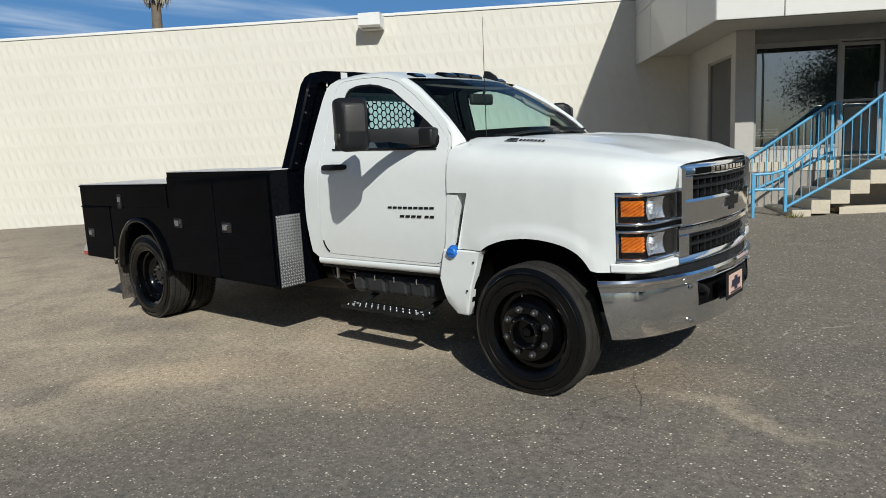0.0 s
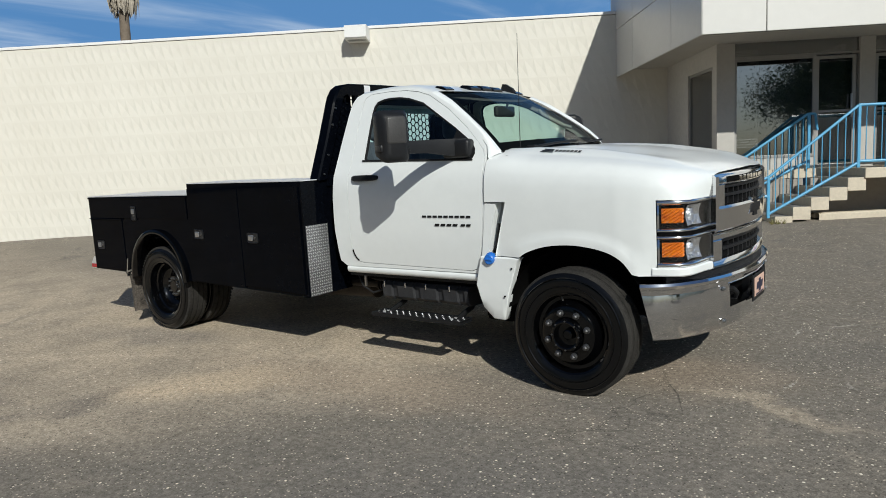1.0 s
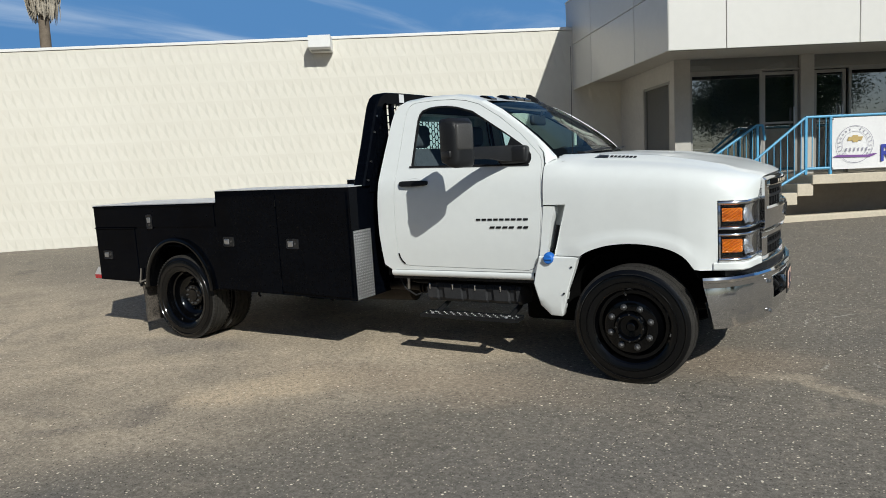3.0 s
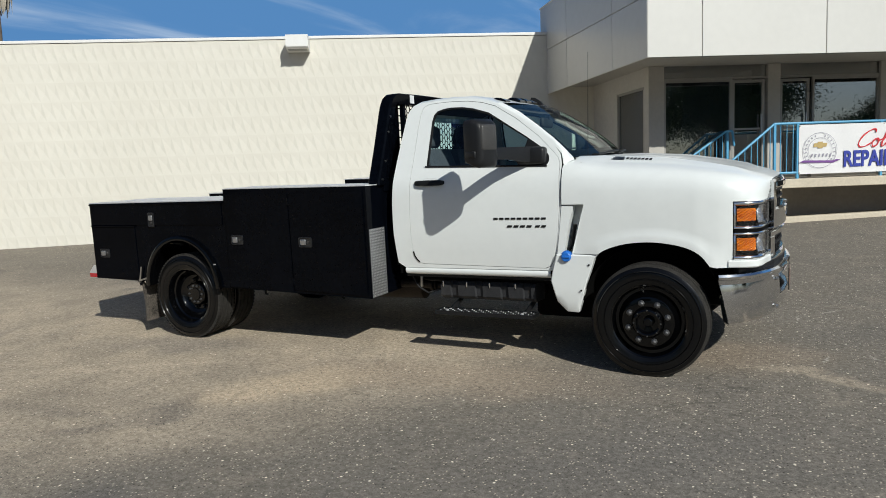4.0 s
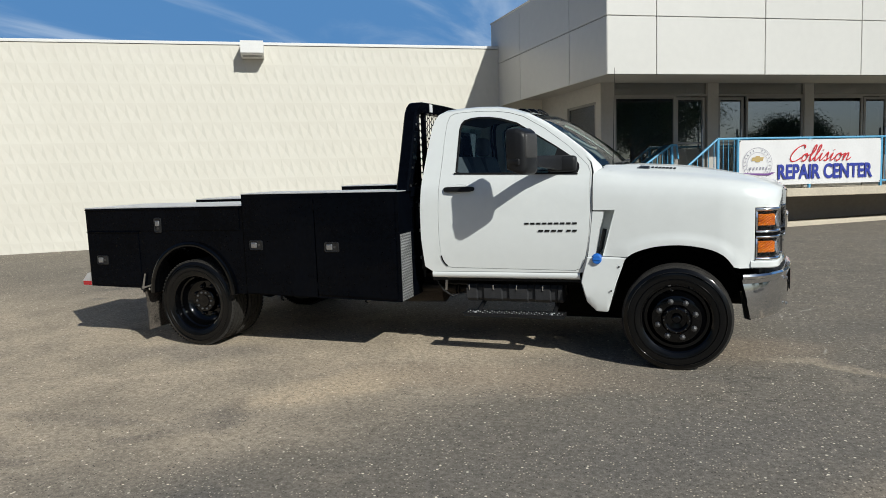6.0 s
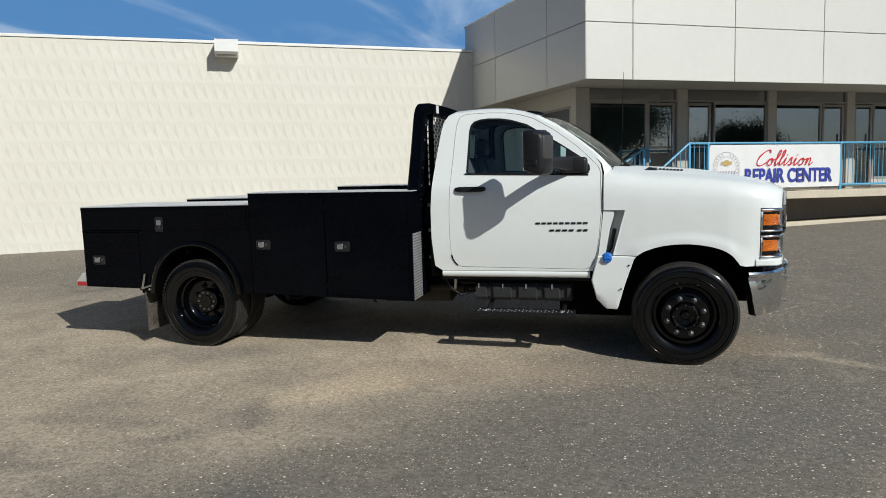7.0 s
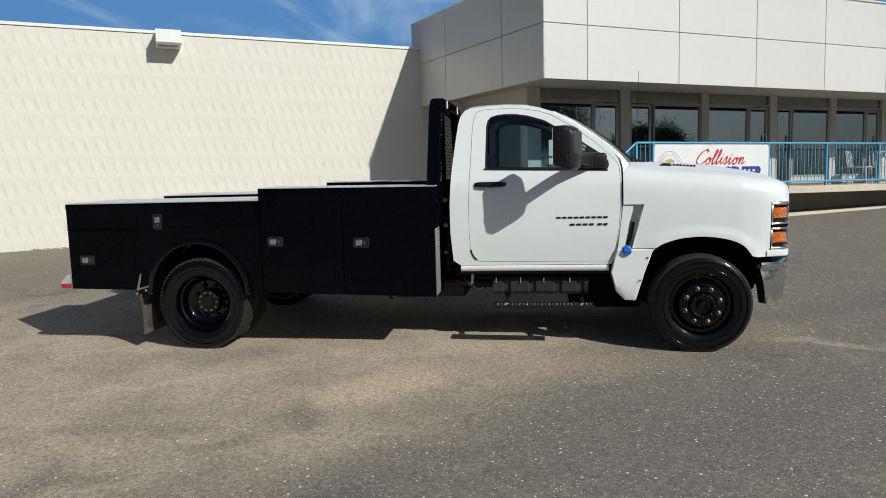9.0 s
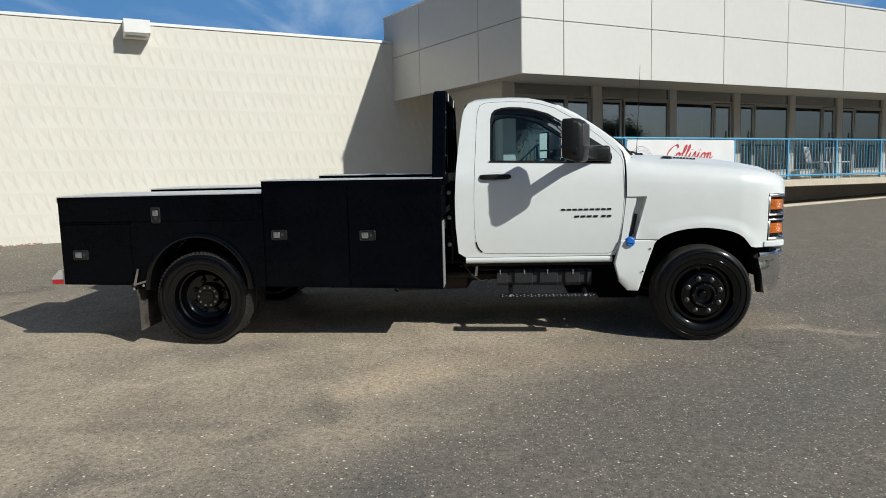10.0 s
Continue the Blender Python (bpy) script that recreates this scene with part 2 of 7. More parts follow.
CAP = mat("grey_satin_plastic", (0.060, 0.059, 0.058), 0.42, var=0.25, scale=10, bump=0.1, bump_scale=300, spec=0.35)
CASE = mat("satin_mirror_case", (0.014, 0.0148, 0.0165), 0.44, var=0.2, scale=10, bump=0.1, bump_scale=300, spec=0.30)
MIRROR = mat("mirror_glass", (0.85, 0.86, 0.87), 0.02, 1.0, var=0.02)
PLATE_BASE = mat("tread_plate_base", (0.24, 0.24, 0.25), 0.36, 0.8, var=0.25, scale=9, rvar=0.1)
PLATE = mat("printed_plate", (0.74, 0.50, 0.40), 0.45, var=0.15, scale=30)
INK = mat("dark_ink", (0.02, 0.02, 0.05), 0.5, var=0.2, scale=30)

WALL = mat("white_wall_paint", (0.722, 0.698, 0.622), 0.75, var=0.05, scale=0.5, bump=0.12, bump_scale=45, tint=(0.685, 0.658, 0.578))
COPING = mat("white_metal_coping", (0.82, 0.82, 0.80), 0.4, var=0.05, scale=2)
PANEL = mat("aluminium_composite_panel", (0.70, 0.69, 0.65), 0.38, var=0.04, scale=0.8, coat=0.2, rand=0.02)
JOINT = mat("panel_joint", (0.06, 0.06, 0.06), 0.8, var=0.2, scale=20)
STUCCO = mat("beige_stucco", (0.60, 0.58, 0.54), 0.85, var=0.10, scale=1.2, bump=0.25, bump_scale=60)
COLUMN = mat("beige_painted_column", (0.50, 0.48, 0.44), 0.7, var=0.08, scale=2.0, bump=0.1, bump_scale=60)
CONCRETE = mat("cream_painted_concrete", (0.62, 0.55, 0.43), 0.8, var=0.14, scale=2.5, bump=0.25, bump_scale=70)
# plinth colour already greyed for the shade under the terrace slab
SHADE_WALL = mat("shade_toned_block", (0.36, 0.33, 0.29), 0.85, var=0.12, scale=1.5, bump=0.2, bump_scale=40)
MULLION = mat("anodised_window_frame", (0.34, 0.33, 0.31), 0.45, 0.3, var=0.08, scale=5)
RAIL_BLUE = mat("blue_rail_paint", (0.10, 0.38, 0.62), 0.42, var=0.15, scale=8, bump=0.1, bump_scale=90)
CARPET = mat("interior_floor_tile", (0.42, 0.42, 0.41), 0.9, var=0.2, scale=3)
INTERIOR = mat("pale_interior_paint", (0.62, 0.62, 0.60), 0.9, var=0.1, scale=1)
BANNER_WHITE = mat("banner_vinyl", (0.80, 0.80, 0.80), 0.5, var=0.05, scale=3, bump=0.1, bump_scale=6)
BANNER_RED = mat("banner_red_ink", (0.60, 0.02, 0.03), 0.5, var=0.1, scale=8)
BANNER_BLUE = mat("banner_blue_ink", (0.03, 0.05, 0.35), 0.5, var=0.1, scale=8)
BANNER_GOLD = mat("banner_gold_ink", (0.52, 0.38, 0.15), 0.5, var=0.1, scale=8)
BANNER_PURPLE = mat("banner_purple_ink", (0.20, 0.08, 0.30), 0.5, var=0.1, scale=8)
BANNER_GREY = mat("banner_grey_ink", (0.34, 0.33, 0.40), 0.5, var=0.1, scale=8)
LAMP_CASE = mat("white_lamp_housing", (0.80, 0.80, 0.78), 0.45, var=0.05, scale=6)
BARK = mat("palm_bark", (0.20, 0.16, 0.12), 0.9, var=0.4, scale=4, bump=0.8, bump_scale=14)
DRY_FROND = mat("dry_palm_frond", (0.46, 0.41, 0.33), 0.9, var=0.4, scale=3)
FROND = mat("green_palm_frond", (0.06, 0.10, 0.03), 0.6, var=0.4, scale=3)
WEED = mat("weed_blades", (0.16, 0.17, 0.05), 0.7, var=0.5, scale=20, tint=(0.22, 0.17, 0.08))
DRY_LEAF = mat("dry_leaf", (0.45, 0.20, 0.07), 0.8, var=0.4, scale=20)
LEAF = mat("tree_leaves", (0.05, 0.085, 0.025), 0.6, var=0.5, scale=2)
ASPHALT = asphalt_mat()
CHALK = mat("chalky_scuff", (0.44, 0.40, 0.34), 0.9, var=0.5, scale=30)
CRACK_FILL = mat("crack_dirt", (0.085, 0.078, 0.068), 0.9, var=0.4, scale=30)
FURNITURE = mat("white_patio_metal", (0.62, 0.64, 0.66), 0.5, var=0.1, scale=10)

# ---- mesh helpers ----


def part(name, bm, material, parent=None, label="", smooth=0.0):
    """Links bm as one mesh object, under parent where one is given. smooth: degrees below which edges are shaded round."""
    bmesh.ops.remove_doubles(bm, verts=bm.verts, dist=1e-5)
    bmesh.ops.recalc_face_normals(bm, faces=bm.faces)
    if smooth:
        lim = radians(smooth)
        for f in bm.faces:
            f.smooth = True
        for e in bm.edges:
            e.smooth = len(e.link_faces) == 2 and e.calc_face_angle(0.0) < lim
    me = bpy.data.meshes.new(name)
    bm.to_mesh(me)
    bm.free()
    me.materials.append(material)
    ob = new(name, me)
    if parent:
        ob.parent = parent
    if label:
        tagged(ob, label)
    return ob


def twin(name, ob, parent, m, label=""):
    """Another object on the same mesh, at the pose m under parent."""
    o = new(name, ob.data)
    o.parent, o.matrix_basis = parent, m
    if label:
        tagged(o, label)
    return o


def BM():
    return bmesh.new()


def bx(bm, x0, x1, y0, y1, z0, z1, b=0.0, seg=2):
    m = Matrix.Translation(((x0 + x1) / 2, (y0 + y1) / 2, (z0 + z1) / 2)) @ Matrix.Diagonal((abs(x1 - x0), abs(y1 - y0), abs(z1 - z0), 1))
    vs = bmesh.ops.create_cube(bm, size=1, matrix=m)["verts"]
    if b:
        es = {e for v in vs for e in v.link_edges}
        bmesh.ops.bevel(bm, geom=list(es), offset=b, segments=seg, affect="EDGES", profile=0.5)
    return bm


def loft(bm, rows, close=False):
    """Quads between rows of equally many points. close: each row is a ring."""
    vr = [[bm.verts.new(p) for p in r] for r in rows]
    n = len(rows[0])
    for a, b in zip(vr, vr[1:]):
        for i in range(n if close else n - 1):
            j = (i + 1) % n
            try:
                bm.faces.new((a[i], a[j], b[j], b[i]))
            except ValueError:
                pass
    return vr


def prism(bm, pts, fa, fb):
    """A flat outline as a solid: fa and fb map its 2D points onto the two ends."""
    a, b = [bm.verts.new(fa(*p)) for p in pts], [bm.verts.new(fb(*p)) for p in pts]
    bm.faces.new(a), bm.faces.new(list(reversed(b)))
    for i in range(len(pts)):
        j = (i + 1) % len(pts)
        bm.faces.new((a[i], b[i], b[j], a[j]))
    return bm


def tube(bm, pts, r, seg=10, cap=True):
    """A round bar through points; r: a radius, or one for each point."""
    pts = [Vector(p) for p in pts]
    rs = r if isinstance(r, (list, tuple)) else [r] * len(pts)
    rows = []
    d0 = (pts[1] - pts[0]).normalized()
    u = d0.orthogonal().normalized()
    for i, p in enumerate(pts):
        d = ((pts[min(i + 1, len(pts) - 1)] - pts[max(i - 1, 0)])).normalized()
        u = (u - d * u.dot(d)).normalized()
        w = d.cross(u)
        rows.append([p + (u * math.cos(2 * math.pi * k / seg) + w * math.sin(2 * math.pi * k / seg)) * rs[i] for k in range(seg)])
    vr = loft(bm, rows, True)
    if cap:
        bm.faces.new(list(reversed(vr[0]))), bm.faces.new(vr[-1])
    return bm


def lathe(bm, prof, c, seg=48):
    """Turns a profile of (radius, y) round the y axis through c."""
    rows = [[(c[0] + r * math.cos(2 * math.pi * k / seg), c[1] + y, c[2] + r * math.sin(2 * math.pi * k / seg)) for k in range(seg)] for r, y in prof]
    return loft(bm, rows, True)


def lerp(x, xs, ys):
    return float(np.interp(x, xs, ys))


def star(outline, c, angles):
    """Where rays from c at those angles meet a closed outline."""
    out = []
    n = len(outline)
    for a in angles:
        d = (math.cos(a), math.sin(a))
        best = None
        for i in range(n):
            p, q = outline[i], outline[(i + 1) % n]
            ex, ey = q[0] - p[0], q[1] - p[1]
            den = d[0] * ey - d[1] * ex
            if abs(den) < 1e-12:
                continue
            s = ((p[0] - c[0]) * ey - (p[1] - c[1]) * ex) / den
            k = ((p[0] - c[0]) * d[1] - (p[1] - c[1]) * d[0]) / den
            if s > 0 and -1e-6 <= k <= 1 + 1e-6 and (best is None or s > best):
                best = s
        out.append((c[0] + best * d[0], c[1] + best * d[1]))
    return out


def ring_angles(c, *outlines, n=72):
    a = [math.atan2(p[1] - c[1], p[0] - c[0]) for o in outlines for p in o]
    a = sorted(a + [-math.pi + 2 * math.pi * (k + 0.5) / n for k in range(n)])
    return [x for i, x in enumerate(a) if i == 0 or x - a[i - 1] > 2e-3]


def panel_ring(bm, outer, inner, c, put, steps=6, rim=None):
    """A sheet between two outlines about c; put maps (a, b) into space. rim: extra rows of put functions for turned-in edges."""
    angles = ring_angles(c, outer, inner)
    o, i = star(outer, c, angles), star(inner, c, angles)
    rows = []
    if rim:
        rows.append([rim(*p) for p in o])
    for s in range(steps + 1):
        f = s / steps
        rows.append([put(p[0] * (1 - f) + q[0] * f, p[1] * (1 - f) + q[1] * f) for p, q in zip(o, i)])
    if rim:
        rows.append([rim(*p) for p in i])
    loft(bm, rows, True)


def thing(name, m, label, category, group="", kind=""):
    e = new(name)
    e.empty_display_size = 0.2
    e.matrix_world = m
    return tagged(e, label, category, group, kind)

# ---- ground ----


def gz(x, y):
    z = 0.035 * (y + 1) if y < 1 else 0.07 + 0.05 * (min(y, 14) - 1)
    if y < -9:
        z = 0.035 * -8
    if x < -8:
        z += 0.010 * min(-8 - x, 10) * max(0.0, min(1.0, y / 3))
    dip = max(0.0, min(1.0, (x + 3.2) / 2.4))
    return z - 0.022 * dip * dip * (3 - 2 * dip) * max(0.0, min(1.0, (5 - y) / 3))


def steps_out(a, b, fine, far):
    inner = list(np.arange(a, b + fine / 2, fine))
    k, v = [], fine
    d = 0.0
    while d < far:
        v *= 1.6
        d += v
        k.append(d)
    return [a - d for d in reversed(k)] + inner + [b + d for d in k]


gx, gy = steps_out(-20, 14, 0.5, 900), steps_out(-10, 16, 0.5, 900)
bm = BM()
loft(bm, [[(x, y, gz(x, y)) for x in gx] for y in gy])
ground = tagged(part("ground", bm, ASPHALT, smooth=60), "worn grey-brown asphalt lot with pale aggregate and dusty patches", "asphalt", kind="structure")



def streak(bm, pts, w, rnd):
    """A thin uneven ribbon on the ground."""
    n = len(pts) * 6
    row_a, row_b = [], []
    for k in range(n + 1):
        f = k / n * (len(pts) - 1)
        i = min(int(f), len(pts) - 2)
        p = Vector(pts[i]).lerp(Vector(pts[i + 1]), f - i)
        d = Vector(pts[i + 1]) - Vector(pts[i])
        q = Vector((-d.y, d.x)).normalized()
        p = p + q * rnd.uniform(-1, 1) * w * 0.8
        h = w * rnd.uniform(0.3, 1.0) * math.sin(math.pi * min(1.0, 0.06 + k / n * 0.94))
        for row, e in ((row_a, h), (row_b, -h)):
            x, y = p + q * e
            row.append((x, y, gz(x, y) + 0.004))
    loft(bm, [row_a, row_b])


SCUFFS = [[(1.085, -0.30), (1.12, -0.19), (1.142, -0.09)], [(1.40, 0.01), (1.42, -0.07), (1.475, -0.125)], [(1.40, -0.09), (1.475, -0.12)],
          [(0.93, 0.95), (0.94, 1.20)], [(1.11, 1.25), (1.20, 1.36), (1.33, 1.47)]]
CRACK = [(0.33, -0.25), (0.46, -0.50), (0.56, -0.64), (0.635, -0.815), (0.73, -1.06)]
rnd = random.Random(4)
for pts in SCUFFS:
    bm = BM()
    streak(bm, pts, 0.014, rnd)
    part("scuff_mark", bm, CHALK, ground, "pale scuff on the asphalt")
bm = BM()
streak(bm, CRACK, 0.0024, rnd)
part("crack", bm, CRACK_FILL, ground, "thin dark crack in the asphalt")

# ---- long white wall ----
WALL_ANG = 32.0
wall_pose = pose(-4.1, 9.7, 0, 0, 0, WALL_ANG)
wall = thing("wall_north", wall_pose, "long white-painted block wall with rows of faceted relief and a metal coping", "wall", kind="structure")
WX0, WX1, WTOP = -34.0, 1.5, 4.56
bm = BM()
bx(bm, WX0, WX1, 0.03, 0.30, -0.4, WTOP)
part("wall_core", bm, WALL, wall)
# faceted relief: each unit has four flat facets that run to one low point
CW, CH = 0.2032, 0.4064
nc, nr = int((WX1 - WX0) / CW), 12
z_first = WTOP - nr * CH
LEAN = 0.22 * CW
verts, faces = [], []
rnd = random.Random(21)
for r in range(nr):
    z0 = z_first + r * CH
    off = CW * (0.46 * r % 1.0)
    for c in range(-1, nc + 1):
        x0 = WX0 + c * CW - off + CW
        ring = [(x0 + LEAN, z0), (x0 + CW + LEAN, z0), (x0 + CW - LEAN, z0 + CH), (x0 - LEAN, z0 + CH)]
        ring = [(min(WX1, max(WX0, x)), z) for x, z in ring]
        deep = (min(WX1, max(WX0, x0 + CW * 0.66)), z0 + CH * 0.44)
        k = len(verts)
        verts += [(x, 0.0, z) for x, z in ring] + [(deep[0], 0.0082 * rnd.uniform(0.7, 1.35), deep[1])]
        faces += [(k + i, k + (i + 1) % 4, k + 4) for i in range(4)]
me = bpy.data.meshes.new("relief")
me.from_pydata(verts, [], faces)
me.materials.append(WALL)
relief = new("relief", me)
relief.parent = wall
tagged(relief, kind="stuff")
bm = BM()
bx(bm, WX0, WX1, -0.022, 0.34, WTOP + 0.012, WTOP + 0.075, 0.008)
part("coping", bm, COPING, wall, "white sheet-metal coping")

# dry leaves at the foot of the wall
leaves = thing("dry_leaves", wall_pose, "few orange dry leaves at the foot of the white wall", "leaves", kind="stuff")
bm = BM()
rnd = random.Random(14)
for k in range(40):
    u, v = -7.8 + rnd.gauss(0, 0.22), -0.04 - abs(rnd.gauss(0, 0.05))
    g = gz(*(wall_pose @ Vector((u, v, 0)))[:2])
    a, q = rnd.uniform(0, 6.28), rnd.uniform(0.02, 0.04)
    bm.faces.new([bm.verts.new((u + q * math.cos(a + b) * w, v + q * math.sin(a + b) * w, g + 0.008 + rnd.uniform(0, 0.03))) for b, w in ((0, 1), (1.57, 0.5), (3.14, 1), (4.71, 0.5))])
part("leaf_litter", bm, DRY_LEAF, leaves)

# wall-mounted floodlight
lamp = thing("wall_floodlight", wall_pose @ pose(-5.54, -0.02, 4.31), "white box floodlight fixed at the top of the white wall", "floodlight")
bm = BM()
prism(bm, [(0.0, -0.03), (-0.41, -0.01), (-0.45, 0.02), (-0.45, 0.25), (-0.42, 0.275), (0.0, 0.275)], lambda y, z: (-0.235, y, z), lambda y, z: (0.235, y, z))
part("housing", bm, LAMP_CASE, lamp)
bm = BM()
bx(bm, -0.20, 0.20, -0.34, -0.05, -0.022, -0.012)
part("lens", bm, STEEL, lamp)
bm = BM()
bx(bm, -0.06, 0.06, 0.0, 0.03, 0.02, 0.22, 0.006)
part("bracket", bm, STEEL, lamp)

# ---- dealership building ----
B_POSE = pose(-1.234, 5.986, 0, 0, 0, 30.5)
bld = thing("showroom_building", B_POSE, "single-storey showroom with pale metal fascia panels and dark shop windows", "building", kind="structure")
F_BOT, F_MID, F_TOP, F_END = 3.25, 4.24, 5.22, 16.9
SIDE = Vector((-0.59, 4.65, 0)).normalized()
SIDE_LEN = 5.1
GAPW, SOF = 0.012, 3.40


def face_panel(a, b, z0, z1, out):
    """One fascia panel between two plan points, proud of its backing."""
    a, b = Vector(a), Vector(b)
    d = (b - a).normalized()
    a, b = a + d * GAPW / 2, b - d * GAPW / 2
    bm = BM()
    o, i = out * 0.0, out * -0.03
    pts = [(a + i, z0 + GAPW / 2), (b + i, z0 + GAPW / 2), (b + i, z1 - GAPW / 2), (a + i, z1 - GAPW / 2)]
    e = 0.006
    q = [((a + d * e), z0 + GAPW / 2 + e), ((b - d * e), z0 + GAPW / 2 + e), ((b - d * e), z1 - GAPW / 2 - e), ((a + d * e), z1 - GAPW / 2 - e)]
    lo = [bm.verts.new((p.x, p.y, z)) for p, z in pts]
    up = [bm.verts.new((p.x, p.y, z)) for p, z in q]
    mid = [bm.verts.new(((p.x + out.x * -e), (p.y + out.y * -e), z)) for p, z in [(a, z0 + GAPW / 2), (b, z0 + GAPW / 2), (b, z1 - GAPW / 2), (a, z1 - GAPW / 2)]]
    bm.faces.new(up)
    for s, t in ((up, mid), (mid, lo)):
        for k in range(4):
            bm.faces.new((s[k], s[(k + 1) % 4], t[(k + 1) % 4], t[k]))
    return part("panel", bm, PANEL, bld)


OUT_F, OUT_S = Vector((0, -1, 0)), Vector((-SIDE.y, SIDE.x, 0))
joints_f = [0.0, 0.92, 3.03, 5.02, 6.98, 8.92, 10.9, 12.9, 14.9, F_END]
for a, b in zip(joints_f, joints_f[1:]):
    for z0, z1 in ((F_BOT, F_MID), (F_MID, F_TOP)):
        face_panel((a, 0, 0), (b, 0, 0), z0, z1, OUT_F)
joints_s = [0.0, 1.31, 3.50, SIDE_LEN]
for a, b in zip(joints_s, joints_s[1:]):
    for z0, z1 in ((F_BOT, F_MID), (F_MID, F_TOP)):
        face_panel(SIDE * a, SIDE * b, z0, z1, OUT_S)
# backing, soffit and roof
s1 = SIDE * SIDE_LEN
bm = BM()
ring = [(0.03, 0.03), (F_END, 0.03), (F_END, 8.0), (4.0, 8.0), (s1.x + 0.05, s1.y)]
prism(bm, ring, lambda x, y: (x, y, SOF + 0.02), lambda x, y: (x, y, F_TOP - 0.03))
bx(bm, 0.05, F_END, 0.031, 0.09, F_BOT + 0.01, SOF + 0.02)
part("fascia_backing", bm, JOINT, bld)
bm = BM()
prism(bm, [(0.02, 0.02), (F_END, 0.02), (F_END, 2.1), (1.0, 2.1), (0.8, 5.0), (s1.x + 0.05, 5.0)], lambda x, y: (x, y, SOF), lambda x, y: (x, y, SOF + 0.018))
part("soffit", bm, COLUMN, bld, "pale painted soffit under the overhang")
bm = BM()
for a, b in (((-0.015, -0.015, 0), (F_END, -0.015, 0)), ((-0.015, -0.015, 0), tuple(s1))):
    tube(bm, [(a[0], a[1], F_TOP + 0.01), (b[0], b[1], F_TOP + 0.01)], 0.02, 6)
part("roof_edge", bm, COPING, bld)

SLAB_Z, V_ST = 1.195, 1.99
STORE_TOP = SOF
# store front: columns, then bays of frames and panes
cols = [(0.74, 1.045), (3.10, 3.35), (5.385, 5.60), (7.53, 7.75), (9.60, 9.81), (11.53, 11.75), (13.55, 13.78), (15.6, 15.85)]
for a, b in cols:
    bm = BM()
    bx(bm, a, b, V_ST - 0.07, V_ST + 0.25, SLAB_Z - 0.02, STORE_TOP, 0.008)
    part("column", bm, COLUMN, bld)


def window_unit(name, u0, u1, z0, z1, fw=0.045, rail=None, y=V_ST, depth=0.06):
    """A framed pane; rail: height of a cross rail."""
    bm = BM()
    bx(bm, u0, u0 + fw, y - depth / 2, y + depth / 2, z0, z1, 0.004)
    bx(bm, u1 - fw, u1, y - depth / 2, y + depth / 2, z0, z1, 0.004)
    bx(bm, u0 + fw, u1 - fw, y - depth / 2, y + depth / 2, z1 - fw, z1, 0.004)
    bx(bm, u0 + fw, u1 - fw, y - depth / 2, y + depth / 2, z0, z0 + fw * 1.2, 0.004)
    if rail:
        bx(bm, u0 + fw, u1 - fw, y - depth / 2, y + depth / 2, rail - 0.02, rail + 0.02, 0.004)
    w = part(name, bm, MULLION, bld)
    bm = BM()
    bx(bm, u0 + fw, u1 - fw, y - 0.004, y + 0.004, z0 + fw * 1.2, z1 - fw)
    part("pane", bm, STORE_GLASS, w).visible_shadow = False
    return w


T0, T1 = 3.13, 3.24
bays = [
    (1.045, 3.10, [("w", 1.045, 2.40), ("d", 2.40, 3.06)]),
    (3.35, 5.385, [("d", 3.36, 3.96), ("w", 4.02, 5.385)]),
    (5.60, 7.53, [("w", 5.60, 6.86), ("d", 6.88, 7.48)]),
    (7.75, 9.60, [("d", 7.77, 8.29), ("w", 8.31, 9.60)]),
    (9.81, 11.53, [("w", 9.81, 10.96), ("d", 10.98, 11.48)]),
    (11.75, 13.55, [("d", 11.77, 12.32), ("w", 12.34, 13.55)]),
    (13.78, 15.60, [("w", 13.78, 15.0), ("d", 15.02, 15.56)]),
]
for n, (a, b, units) in enumerate(bays):
    for kind, u0, u1 in units:
        if kind == "w":
            window_unit("window", u0, u1, 1.40, T0)
            bm = BM()
            bx(bm, u0, u1, V_ST - 0.02, V_ST + 0.12, SLAB_Z, 1.40, 0.004)
            part("window_sill", bm, COLUMN, bld)
        else:
            d = window_unit("door", u0, u1, SLAB_Z + 0.005, T0 - 0.02, 0.055, rail=2.17)
            bm = BM()
            bx(bm, u1 - 0.10, u1 - 0.075, V_ST - 0.09, V_ST - 0.05, 2.05, 2.45, 0.006)
            part("door_handle", bm, STEEL, d)
    bm = BM()
    bx(bm, a, b, V_ST - 0.035, V_ST + 0.035, T0, T0 + 0.035)
    part("transom", bm, MULLION, bld)
    bm = BM()
    bx(bm, a, b, V_ST - 0.004, V_ST + 0.004, T0 + 0.035, STORE_TOP)
    part("transom_pane", bm, STORE_GLASS, bld).visible_shadow = False
# dim rooms behind the glass
bm = BM()
bx(bm, 0.9, 16.4, V_ST + 0.25, 7.4, SLAB_Z - 0.05, SLAB_Z)
part("interior_floor", bm, CARPET, bld)
bm = BM()
bx(bm, 0.9, 16.4, 7.4, 7.5, SLAB_Z, 3.42)
bx(bm, 16.3, 16.4, V_ST + 0.3, 7.4, SLAB_Z, 3.42)
for u in (3.24, 7.43, 11.8):
    bx(bm, u - 0.05, u + 0.05, V_ST + 0.9, 7.4, SLAB_Z, 3.42)
part("interior_wall", bm, INTERIOR, bld)
bm = BM()
for k in range(7):
    bx(bm, 1.10, 1.50, V_ST + 0.10, V_ST + 0.13, 1.60 + k * 0.045, 1.622 + k * 0.045)
